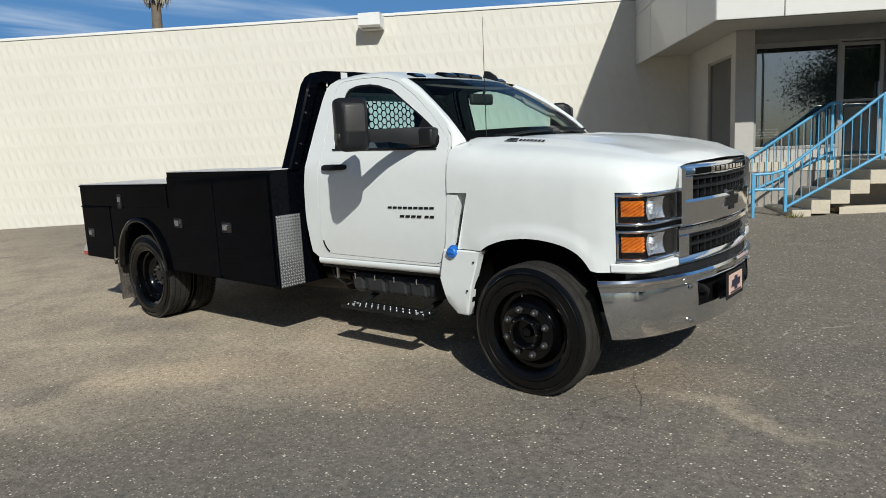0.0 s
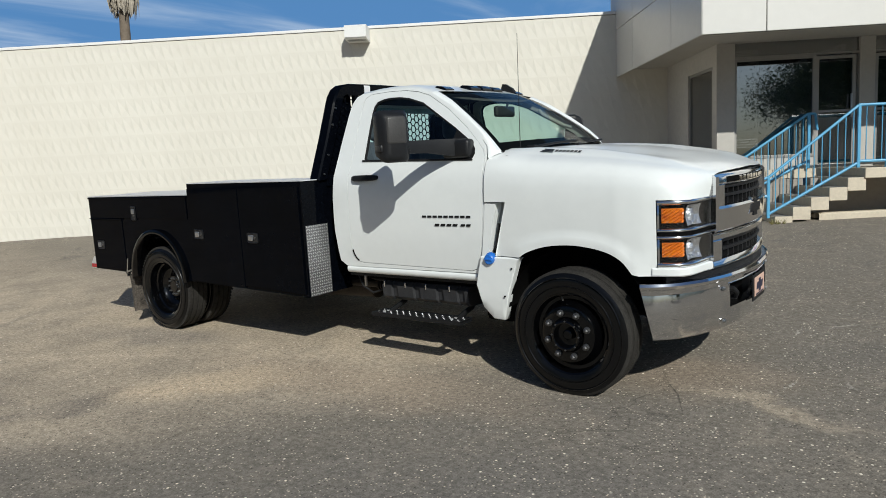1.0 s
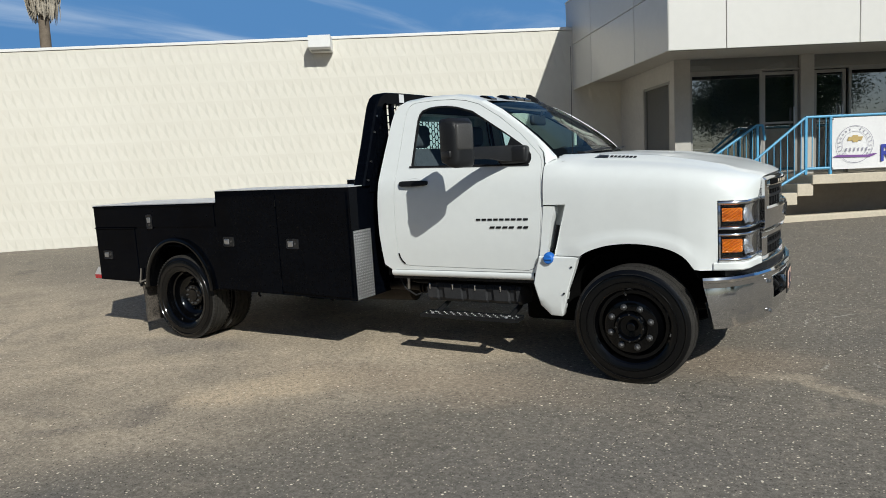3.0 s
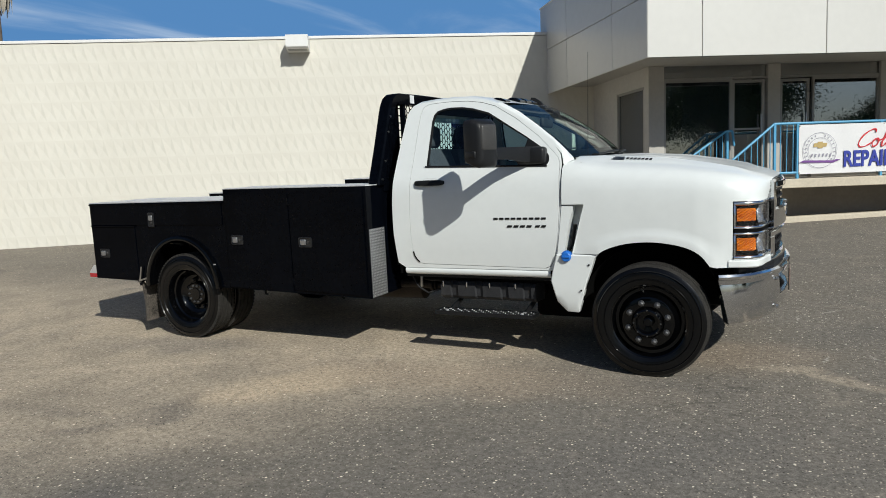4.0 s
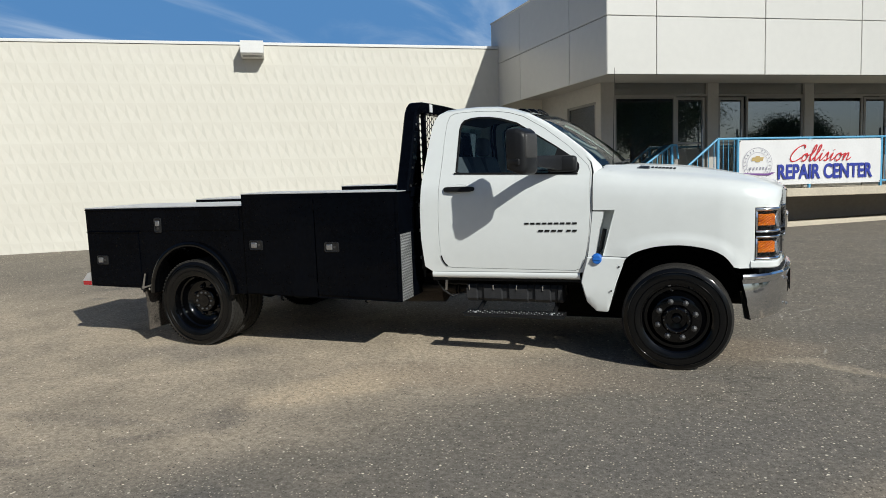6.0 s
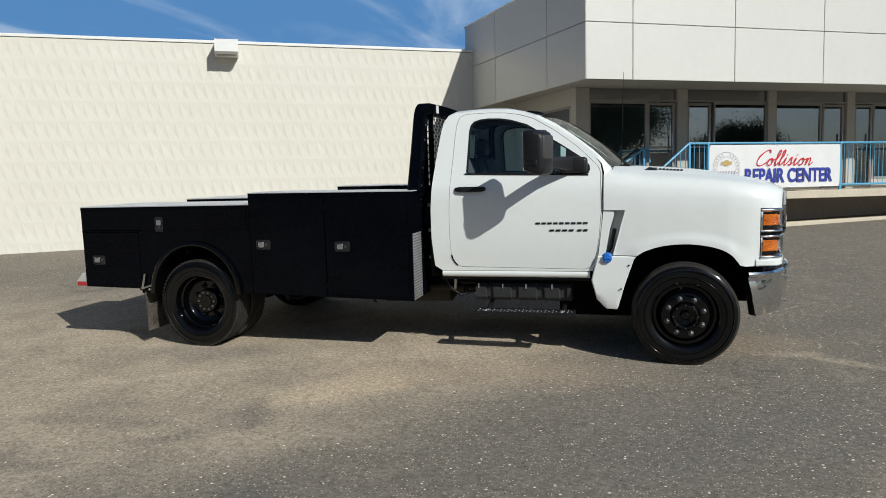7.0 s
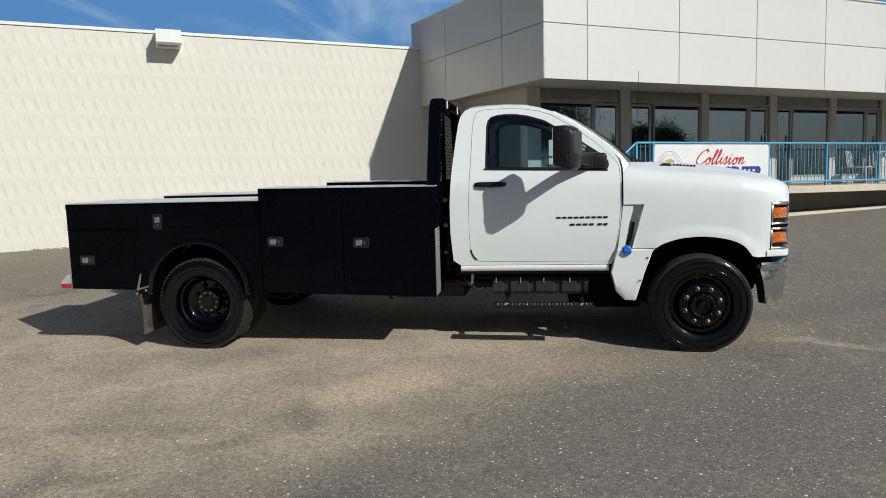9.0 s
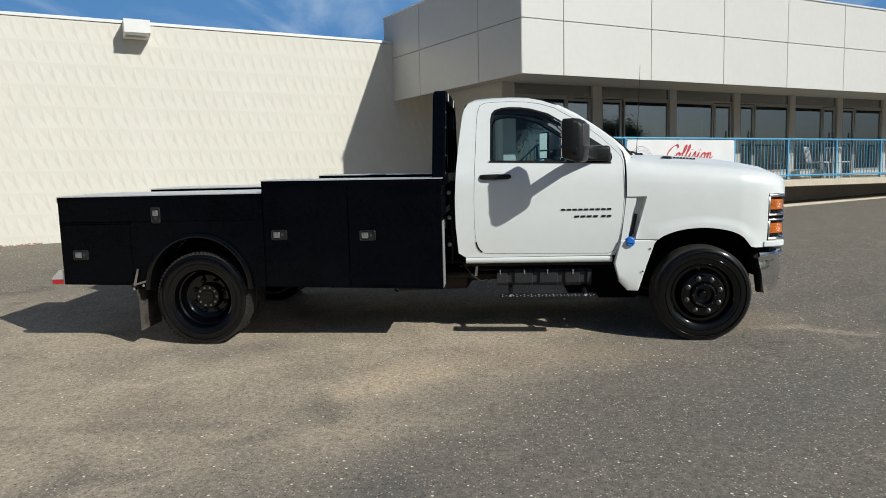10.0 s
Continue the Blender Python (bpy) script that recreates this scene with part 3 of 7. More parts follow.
part("window_blind", bm, FURNITURE, bld, "lowered white slat blind inside the window")
# side wall under the overhang, with its dark window
sw0, sw1 = Vector((0.74, V_ST - 0.05, 0)), Vector((0.43, 5.2, 0))
sd = (sw1 - sw0).normalized()
sn = Vector((-sd.y, sd.x, 0))
SW_LEN = (sw1 - sw0).length


def side_box(bm, a, b, o0, o1, z0, z1):
    ps = [sw0 + sd * a + sn * o0, sw0 + sd * b + sn * o0, sw0 + sd * b + sn * o1, sw0 + sd * a + sn * o1]
    prism(bm, [(p.x, p.y) for p in ps], lambda x, y: (x, y, z0), lambda x, y: (x, y, z1))


bm = BM()
side_box(bm, 0.0, 0.18, 0.0, -0.2, 0.3, STORE_TOP)
side_box(bm, 1.46, SW_LEN, 0.0, -0.2, 0.3, STORE_TOP)
side_box(bm, 0.18, 1.46, 0.0, -0.2, 3.05, STORE_TOP)
side_box(bm, 0.18, 1.46, 0.0, -0.2, 0.3, 1.25)
part("side_wall", bm, STUCCO, bld, "beige stucco side wall under the overhang")
bm = BM()
for a, b, z0, z1 in ((0.18, 0.22, 1.25, 3.05), (1.42, 1.46, 1.25, 3.05), (0.22, 1.42, 3.00, 3.05), (0.22, 1.42, 1.25, 1.30)):
    side_box(bm, a, b, -0.02, -0.08, z0, z1)
sidewin = part("side_window", bm, MULLION, bld)
bm = BM()
side_box(bm, 0.22, 1.42, -0.045, -0.053, 1.30, 3.00)
part("pane", bm, STORE_GLASS, sidewin)
bm = BM()
side_box(bm, 0.15, 1.55, -0.75, -0.80, 1.2, 3.3)
side_box(bm, 0.15, 1.55, -0.201, -0.75, 3.2, 3.3)
side_box(bm, 0.15, 1.55, -0.201, -0.75, 1.15, 1.2)
side_box(bm, 1.50, 1.55, -0.201, -0.75, 1.2, 3.2)
part("side_room", bm, INTERIOR, bld)
# terrace slab, recessed wall below it, kerb
bm = BM()
bx(bm, 2.576, F_END, 0.52, 2.3, SLAB_Z - 0.160, SLAB_Z, 0.012)
bx(bm, 0.74, 2.575, 1.905, 2.3, SLAB_Z - 0.160, SLAB_Z, 0.006)
part("terrace_slab", bm, CONCRETE, bld, "cream painted concrete terrace slab")
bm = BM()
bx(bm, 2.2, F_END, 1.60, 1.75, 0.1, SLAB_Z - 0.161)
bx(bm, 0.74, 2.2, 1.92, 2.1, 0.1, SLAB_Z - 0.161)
part("plinth_wall", bm, SHADE_WALL, bld, "plinth under the terrace, grey with shade in its colour")
kerb = thing("terrace_kerb", B_POSE, "low cream concrete kerb along the foot of the terrace", "kerb", kind="structure")
bm = BM()
n = 16
loft(bm, [[(1.95 + (F_END - 1.95) * k / n, v, h + 0.40 + 0.0165 * (1.95 + (F_END - 1.95) * k / n)) for k in range(n + 1)] for v, h in ((0.62, -0.3), (0.62, 0.055), (0.64, 0.075), (0.80, 0.075), (0.80, -0.01), (1.62, 0.0))])
part("kerb_stone", bm, CONCRETE, kerb)

# steps that climb along the front
stairs = thing("entrance_stairs", B_POSE, "cream concrete entrance steps beside the terrace, with shaded treads", "stairs")
RISE, RUN, U0, Z0 = 0.1430, 0.270, 1.257, 0.335
for k in range(5):
    bm = BM()
    u = U0 + RUN * k
    top = Z0 + RISE * (k + 1)
    low = top - 0.205 if k else 0.05
    bx(bm, u, u + RUN - 0.001, 0.55, 1.90, low, top, 0.008)
    stp = part("step", bm, CONCRETE, stairs)
    # thin layer on top of the step, darker grey than its concrete
    bm = BM()
    bx(bm, u + 0.015, u + RUN - 0.012, 0.575, 1.89, top + 0.001, top + 0.006, 0.002)
    part("tread", bm, TREAD_GREY, stp, "mottled grey tread layer")

# blue railings
RV = 0.66


def bar(bm, a, b, w=0.04):
    tube(bm, [a, b], w / 2, 8)


def railing(name, label, runs, posts, bal, y):
    """runs: (u0, z0, u1, z1) of rails; posts: (u, z0, z1); bal: (u0, u1, step, low(u), high(u))."""
    t = thing(name, B_POSE, label, "railing")
    for u0, z0, u1, z1 in runs:
        bm = BM()
        bar(bm, (u0, y, z0), (u1, y, z1), 0.045)
        part("rail", bm, RAIL_BLUE, t)
    for u, z0, z1 in posts:
        bm = BM()
        bx(bm, u - 0.022, u + 0.022, y - 0.022, y + 0.022, z0, z1, 0.004)
        part("post", bm, RAIL_BLUE, t)
    base = None
    for u0, u1, step, low, high in bal:
        u = u0
        while u < u1:
            z0, z1 = low(u), high(u)
            if base is None:
                bm = BM()
                tube(bm, [(0, 0, 0), (0, 0, 1)], 0.008, 6)
                base = part("baluster", bm, RAIL_BLUE, t)
                base.matrix_basis = Matrix.Translation((u, y, z0)) @ Matrix.Diagonal((1, 1, z1 - z0, 1))
            else:
                twin("baluster", base, t, Matrix.Translation((u, y, z0)) @ Matrix.Diagonal((1, 1, z1 - z0, 1)))
            u += step
    return t


hi = lambda u: 1.10 + (u - 1.19) * (2.16 - 1.10) / (2.52 - 1.19)
lo = lambda u: 0.52 + (u - 1.20) * (1.29 - 0.52) / (2.55 - 1.20)
railing("stair_railing", "light-blue steel railing with thin balusters on the outer stair edge",
        [(1.19, 1.10, 2.52, 2.16), (1.20, 0.52, 2.55, 1.29), (0.72, 1.03, 0.98, 1.04), (0.98, 1.04, 1.19, 1.10), (0.72, 0.80, 1.19, 0.80)],
        [(1.19, 0.45, 1.12), (2.53, 1.2, 2.17), (0.72, 0.30, 1.05)], [(1.30, 2.48, 0.115, lo, hi), (0.80, 1.15, 0.10, lambda u: 0.80, lambda u: 1.04)], RV)
railing("terrace_railing", "light-blue painted steel railing along the terrace edge",
        [(2.52, 2.165, F_END, 2.165), (2.55, 1.30, F_END, 1.30)],
        [(u, SLAB_Z - 0.05, 2.17) for u in (2.95, 4.5, 6.12, 7.92, 9.7, 11.49, 13.3, 15.1, 16.8)],
        [(2.64, 2.95, 0.115, lambda u: 1.30, lambda u: 2.16), (6.22, F_END, 0.112, lambda u: 1.30, lambda u: 2.16)], RV)
hi2 = lambda u: 1.16 + (u - 0.80) * (2.13 - 1.16) / (2.24 - 0.80)
lo2 = lambda u: 0.60 + (u - 0.80) * (1.32 - 0.60) / (2.24 - 0.80)
railing("inner_stair_railing", "light-blue steel railing with thin balusters beside the shop windows",
        [(0.80, 1.16, 2.24, 2.13), (0.80, 0.60, 2.24, 1.32), (2.24, 2.13, 2.36, 2.13), (2.36, 2.13, 2.40, 1.85)],
        [(0.80, 0.35, 1.18), (2.26, 1.2, 2.15)], [(0.90, 2.22, 0.115, lo2, hi2)], 1.86)

# vinyl banner tied to the terrace railing
banner = thing("vinyl_banner", B_POSE @ pose(4.52, RV - 0.035, 1.70), "white vinyl banner with red script and blue capitals on the railing", "banner")
bm = BM()
BW, BH = 3.12, 0.86
rows = []
for i in range(9):
    z = -BH / 2 + BH * i / 8
    rows.append([(-BW / 2 + BW * k / 32, 0.006 * math.sin(k * 0.9 + i * 0.3), z) for k in range(33)])
loft(bm, rows)
bmesh.ops.solidify(bm, geom=bm.faces[:], thickness=0.003)
part("sheet", bm, BANNER_WHITE, banner, smooth=50)


def lettering(name, text, size, at, parent, material, shear=0.0, depth=0.002, bold=0.0, spacing=1.0, width=None):
    """Flat raised letters in the xz plane, facing -y, joined into one mesh."""
    cu = bpy.data.curves.new(name, "FONT")
    cu.body, cu.size, cu.shear, cu.extrude, cu.offset = text, size, shear, depth, bold
    cu.align_x, cu.align_y, cu.space_character = "CENTER", "CENTER", spacing
    tmp = bpy.data.objects.new(name, cu)
    scene.collection.objects.link(tmp)
    dg = bpy.context.evaluated_depsgraph_get()
    me = bpy.data.meshes.new_from_object(tmp.evaluated_get(dg))
    bpy.data.objects.remove(tmp)
    w = max(v.co.x for v in me.vertices) - min(v.co.x for v in me.vertices)
    sx = width / w if width else 1.0
    me.transform(pose(0, 0, 0, 90) @ Matrix.Diagonal((sx, 1, 1, 1)))
    me.materials.clear()
    me.materials.append(material)
    ob = new(name, me)
    ob.parent, ob.location = parent, at
    return ob


# the red word in a brush script: one stroke for each letter
STROKES = {
    "C": [(1.42, 1.62), (1.30, 1.98), (0.95, 1.98), (0.45, 1.55), (0.12, 0.90), (0.10, 0.30), (0.38, 0.0), (0.85, 0.08), (1.30, 0.45)],
    "o": [(0.55, 0.92), (0.25, 0.82), (0.10, 0.40), (0.28, 0.02), (0.58, 0.15), (0.68, 0.60), (0.50, 0.95), (0.45, 0.78), (0.75, 0.72), (1.0, 0.86)],
    "l": [(0.0, 0.45), (0.30, 1.20), (0.42, 1.85), (0.30, 2.02), (0.16, 1.60), (0.08, 0.55), (0.16, 0.06), (0.34, 0.08), (0.55, 0.45)],
    "i": [(0.0, 0.40), (0.20, 0.96), (0.14, 0.35), (0.22, 0.03), (0.40, 0.15), (0.58, 0.45)],
    "s": [(0.0, 0.40), (0.32, 1.08), (0.38, 0.60), (0.44, 0.20), (0.26, 0.0), (0.10, 0.10), (0.40, 0.06), (0.72, 0.45)],
    "n": [(0.0, 0.40), (0.14, 0.95), (0.12, 0.45), (0.06, 0.0), (0.20, 0.60), (0.42, 0.96), (0.54, 0.70), (0.50, 0.20), (0.60, 0.02), (0.95, 0.40)],
}


def smooth_line(p, n=6):
    q = [p[0]] + list(p) + [p[-1]]
    out = []
    for a, b, c, d in zip(q, q[1:], q[2:], q[3:]):
        for k in range(n):
            t = k / n
            out.append(tuple(0.5 * (2 * b[i] + (c[i] - a[i]) * t + (2 * a[i] - 5 * b[i] + 4 * c[i] - d[i]) * t * t + (3 * b[i] - a[i] - 3 * c[i] + d[i]) * t ** 3) for i in (0, 1)))
    return out + [tuple(p[-1])]


bm = BM()
pen, unit = 0.0, 0.155
for ch, step_w in (("C", 1.32), ("o", 0.98), ("l", 0.55), ("l", 0.55), ("i", 0.58), ("s", 0.72), ("i", 0.58), ("o", 0.98), ("n", 0.95)):
    pts = smooth_line(STROKES[ch])
    tube(bm, [((pen + x + 0.30 * z) * unit, 0.0, z * unit) for x, z in pts], [0.0068 + 0.0058 * abs(math.sin(k * 0.23)) for k in range(len(pts))], 6)
    if ch == "i":
        tube(bm, [((pen + 0.62) * unit, 0, 1.32 * unit), ((pen + 0.70) * unit, 0, 1.40 * unit)], 0.012, 6)
    pen += step_w
bmesh.ops.transform(bm, matrix=Matrix.Translation((-0.51, -0.016, 0.014)) @ Matrix.Diagonal((1.22, 0.10, 0.98, 1)), verts=bm.verts)
part("red_script", bm, BANNER_RED, banner, smooth=60)
lettering("blue_lettering", "REPAIR CENTER", 0.385, (0.30, -0.015, -0.20), banner, BANNER_BLUE, width=2.11, bold=0.011)
bm = BM()
cx, cz = -1.18, -0.02
for r0, r1 in ((0.312, 0.304), (0.222, 0.216)):
    loft(bm, [[(cx + r * math.cos(a), -0.016, cz + r * math.sin(a)) for a in [2 * math.pi * k / 48 for k in range(48)]] for r in (r0, r1)], True)
for k in range(22):
    a = radians(20 + 320 * k / 21 - 90 + 180)
    if math.sin(a) < -0.75:
        continue
    c, s = math.cos(a), math.sin(a)
    q = [(0.248, -0.008), (0.280, -0.008), (0.280, 0.008), (0.248, 0.008)]
    bm.faces.new([bm.verts.new((cx + r * c - w * s, -0.016, cz + r * s + w * c)) for r, w in q])
part("round_emblem", bm, BANNER_GREY, banner, "grey ring emblem")
bm = BM()
sgn = [(-0.13, -0.02), (-0.11, 0.045), (-0.045, 0.045), (-0.045, 0.07), (0.045, 0.07), (0.045, 0.045), (0.13, 0.045), (0.11, -0.02), (0.045, -0.02), (0.045, -0.045), (-0.045, -0.045), (-0.045, -0.02)]
bm.faces.new([bm.verts.new((cx + x, -0.017, cz + 0.08 + z)) for x, z in sgn])
part("gold_mark", bm, BANNER_GOLD, banner)
for k in range(6):
    bm = BM()
    x = cx - 0.17 + k * 0.068
    bm.faces.new([bm.verts.new((x + a, -0.017, cz + b)) for a, b in ((0, -0.115), (0.026, -0.115), (0.040, -0.06), (0.014, -0.06))])
    part("small_script", bm, BANNER_GREY, banner)
bm = BM()
bm.faces.new([bm.verts.new((cx + a, -0.019, cz + b)) for a, b in ((-0.38, -0.205), (0.24, -0.225), (0.38, -0.17), (0.30, -0.165), (0.22, -0.185), (-0.30, -0.17))])
part("purple_ribbon", bm, BANNER_PURPLE, banner)
for x, z in ((-1.55, 0.41), (1.55, 0.41), (-1.55, -0.41), (1.55, -0.41), (0.0, 0.41)):
    bm = BM()
    tube(bm, [(x, -0.006, z), (x, 0.05, z + 0.02)], 0.012, 8)
    part("grommet", bm, STEEL, banner)

# dry weeds in the joint at the foot of the steps
weeds = thing("weeds", B_POSE, "small tuft of green and dry weeds at the foot of the steps", "weeds", kind="stuff")
bm = BM()
rnd = random.Random(9)
for k in range(70):
    u, v = 1.17 + rnd.random() ** 1.5 * 0.24, 0.50 + rnd.uniform(-0.07, 0.03)
    x, y, zz = B_POSE @ Vector((u, v, 0))
    g = gz(x, y)
    a, ln = rnd.uniform(0, 6.28), rnd.uniform(0.03, 0.10)
    dx, dy = math.cos(a) * 0.007, math.sin(a) * 0.007
    lx, ly = rnd.uniform(-0.05, 0.05), rnd.uniform(-0.05, 0.03)
    bm.faces.new([bm.verts.new(p) for p in ((u - dx, v - dy, g - 0.01), (u + dx, v + dy, g - 0.01), (u + lx, v + ly, g + ln))])
part("blades", bm, WEED, weeds)

# ---- the truck ----
# x forward from the front axle, y to its far side from the centre line, z up from the tyres
T_POSE = pose(0, -1, 0, 1.6) @ pose(0, 1.09, 0)
truck = thing("flatbed_truck", T_POSE, "white regular-cab truck with a black flatbed body and toolboxes, on asphalt", "truck")


def side_y(z):
    return lerp(z, [0.5, 0.72, 0.80, 0.90, 1.05, 1.30, 1.40, 1.52, 1.75, 2.0, 2.1], [-0.93, -0.946, -0.958, -0.969, -0.975, -0.967, -0.952, -0.905, -0.825, -0.735, -0.69])


def mirrored(bm):
    """Adds the mirror image across the centre line."""
    g = bmesh.ops.duplicate(bm, geom=bm.verts[:] + bm.edges[:] + bm.faces[:])["geom"]
    vs = [v for v in g if isinstance(v, bmesh.types.BMVert)]
    bmesh.ops.scale(bm, vec=(1, -1, 1), verts=vs)
    return bm


DOOR = [(-1.868, 1.94), (-1.847, 2.0), (-1.80, 2.022), (-1.744, 2.026), (-1.60, 2.028), (-1.452, 2.02), (-1.33, 2.0), (-1.212, 1.962), (-1.025, 1.851), (-0.841, 1.712),
        (-0.728, 1.604), (-0.675, 1.548), (-0.656, 1.50), (-0.651, 1.19), (-0.665, 1.0), (-0.688, 0.858), (-0.705, 0.79), (-0.735, 0.738), (-0.78, 0.722),
        (-1.80, 0.735), (-1.850, 0.745), (-1.878, 0.78), (-1.895, 0.84), (-1.904, 0.975), (-1.905, 1.2), (-1.896, 1.453), (-1.885, 1.65), (-1.878, 1.838)]
WIN = [(-1.767, 1.528), (-1.760, 1.88), (-1.748, 1.93), (-1.721, 1.96), (-1.66, 1.977), (-1.599, 1.982), (-1.50, 1.978), (-1.405, 1.962), (-1.262, 1.917), (-1.121, 1.83),
       (-0.935, 1.714), (-0.775, 1.605), (-0.742, 1.56), (-0.738, 1.525), (-0.750, 1.497), (-0.78, 1.487), (-1.2, 1.500), (-1.74, 1.517)]
CAB = [(-1.985, 0.70), (-2.047, 0.74), (-2.066, 0.978), (-2.068, 1.219), (-2.055, 1.457), (-2.030, 1.696), (-2.003, 1.90), (-1.985, 1.97), (-1.95, 2.018), (-1.89, 2.040),
       (-1.744, 2.045), (-1.60, 2.047), (-1.44, 2.038), (-1.32, 2.018), (-1.195, 1.980), (-1.0, 1.870), (-0.82, 1.735), (-0.70, 1.630), (-0.657, 1.570), (-0.642, 1.50),
       (-0.637, 1.19), (-0.652, 1.0), (-0.675, 0.85), (-0.695, 0.77), (-0.72, 0.705)]
C0 = (-1.35, 1.62)


def grow(o, d):
    return [(x + d * (x - C0[0]) / math.hypot(x - C0[0], z - C0[1]), z + d * (z - C0[1]) / math.hypot(x - C0[0], z - C0[1])) for x, z in o]


on_side = lambda x, z: (x, side_y(z), z)
in_side = lambda d: (lambda x, z: (x, side_y(z) + d, z))

# cab shell: side frames, roof, windscreen pillars, back panel
bm = BM()
panel_ring(bm, CAB, grow(DOOR, 0.004), C0, on_side, 3, rim=in_side(0.04))
WS_EDGE = [(-1.175, -0.640, 1.972), (-1.05, -0.684, 1.910), (-0.90, -0.738, 1.812), (-0.75, -0.785, 1.703), (-0.66, -0.812, 1.625), (-0.573, -0.836, 1.540)]
PIL = [(-1.195, 1.980), (-1.0975, 1.925), (-1.0, 1.870), (-0.82, 1.735), (-0.70, 1.630), (-0.645, 1.570)]
rows = []
for (x, z), e in zip(PIL, [WS_EDGE[0], (-1.10, -0.666, 1.937), WS_EDGE[1], WS_EDGE[2], WS_EDGE[3], WS_EDGE[4]]):
    p, q = Vector((x, side_y(z), z)), Vector(e)
    m = (p + q) / 2 + Vector((0.012, -0.012, 0.016))
    rows.append([p, p.lerp(m, 0.5) + Vector((0.0, -0.004, 0.004)), m, q.lerp(m, 0.5) + Vector((0, -0.002, 0.004)), q])
p, q = Vector((-0.628, side_y(1.50), 1.50)), Vector(WS_EDGE[5])
m = (p + q) / 2 + Vector((0.008, -0.008, 0.010))
rows.append([p, p.lerp(m, 0.5) + Vector((0.0, -0.003, 0.003)), m, q.lerp(m, 0.5) + Vector((0, -0.001, 0.003)), q])
rows.append([v + Vector((0.004, 0.004, -0.022)) for v in rows[-1]])
loft(bm, rows)
# roof half
rx = [-2.003, -1.985, -1.95, -1.89, -1.744, -1.60, -1.44, -1.32, -1.195]
rz = [1.90, 1.97, 2.018, 2.040, 2.045, 2.047, 2.038, 2.018, 1.980]
rows = []
for i, (x, z) in enumerate(zip(rx, rz)):
    ys = side_y(z)
    crown = lerp(i, [0, 2, 4, 6, 8], [0.004, 0.022, 0.040, 0.042, 0.020])
    xf = lerp(i, [0, 6, 8], [0.0, 0.0, 0.06])
    rows.append([(x + xf * (1 - (f * f)), ys * f, z + crown * k) for f, k in ((1, 0), (0.97, 0.35), (0.92, 0.58), (0.82, 0.72), (0.6, 0.86), (0.3, 0.97), (0.0, 1.0))])
loft(bm, rows)
# back panel half, with the opening for the rear window
bk = lambda z: lerp(z, [0.74, 0.978, 1.219, 1.457, 1.696, 1.90, 1.97, 2.02], [-2.047, -2.066, -2.068, -2.055, -2.030, -2.003, -1.985, -1.95])
BACK = [(-1, 0.74), (-1, 0.978), (-1, 1.219), (-1, 1.457), (-1, 1.696), (-1, 1.96), (0, 1.985), (1, 1.96), (1, 1.696), (1, 1.457), (1, 1.219), (1, 0.978), (1, 0.74)]
BACK = [(side_y(z) * -s, z) for s, z in BACK]
RW = [(-0.64, 1.45), (-0.66, 1.49), (-0.60, 1.90), (-0.56, 1.935), (0.56, 1.935), (0.60, 1.90), (0.66, 1.49), (0.64, 1.45)]
mirrored(bm)
panel_ring(bm, BACK, RW, (0, 1.6), lambda y, z: (bk(z) + 0.0, y, z), 4)
cab = part("cab_shell", bm, WHITE, truck, "white painted cab shell", smooth=32)
bm = BM()
loft(bm, [[(bk(z) + 0.012, y, z) for y in np.linspace(-0.66, 0.66, 9)] for z in (1.44, 1.6, 1.75, 1.945)])
part("rear_window", bm, CAR_GLASS, truck, "tinted rear window", smooth=40).visible_shadow = False
bm = BM()
panel_ring(bm, [(y * 1.03, 1.66 + (z - 1.66) * 1.04) for y, z in RW], [(y * 0.95, 1.66 + (z - 1.66) * 0.93) for y, z in RW], (0, 1.66), lambda y, z: (bk(z) - 0.004, y, z), 1)
part("rear_window_seal", bm, SATIN, truck)
# dark backing behind the shut lines
bm = BM()
panel_ring(bm, grow(DOOR, 0.03), grow(DOOR, -0.03), C0, in_side(0.022), 1)
part("shut_line_seal", bm, GAP, truck)
bm = BM()
panel_ring(bm, grow(DOOR, 0.03), grow(DOOR, -0.03), C0, lambda x, z: (x, -side_y(z) - 0.022, z), 1)
part("shut_line_seal", bm, GAP, truck)

# roof underside
bm = BM()
loft(bm, [[(x + 0.02, y, z - 0.035) for y in (-0.70, -0.4, 0, 0.4, 0.70)] for x, z in ((-1.97, 2.00), (-1.85, 2.035), (-1.5, 2.045), (-1.25, 2.01), (-1.14, 1.965))])
part("headliner", bm, HEAD, truck, "dark headliner", smooth=40)


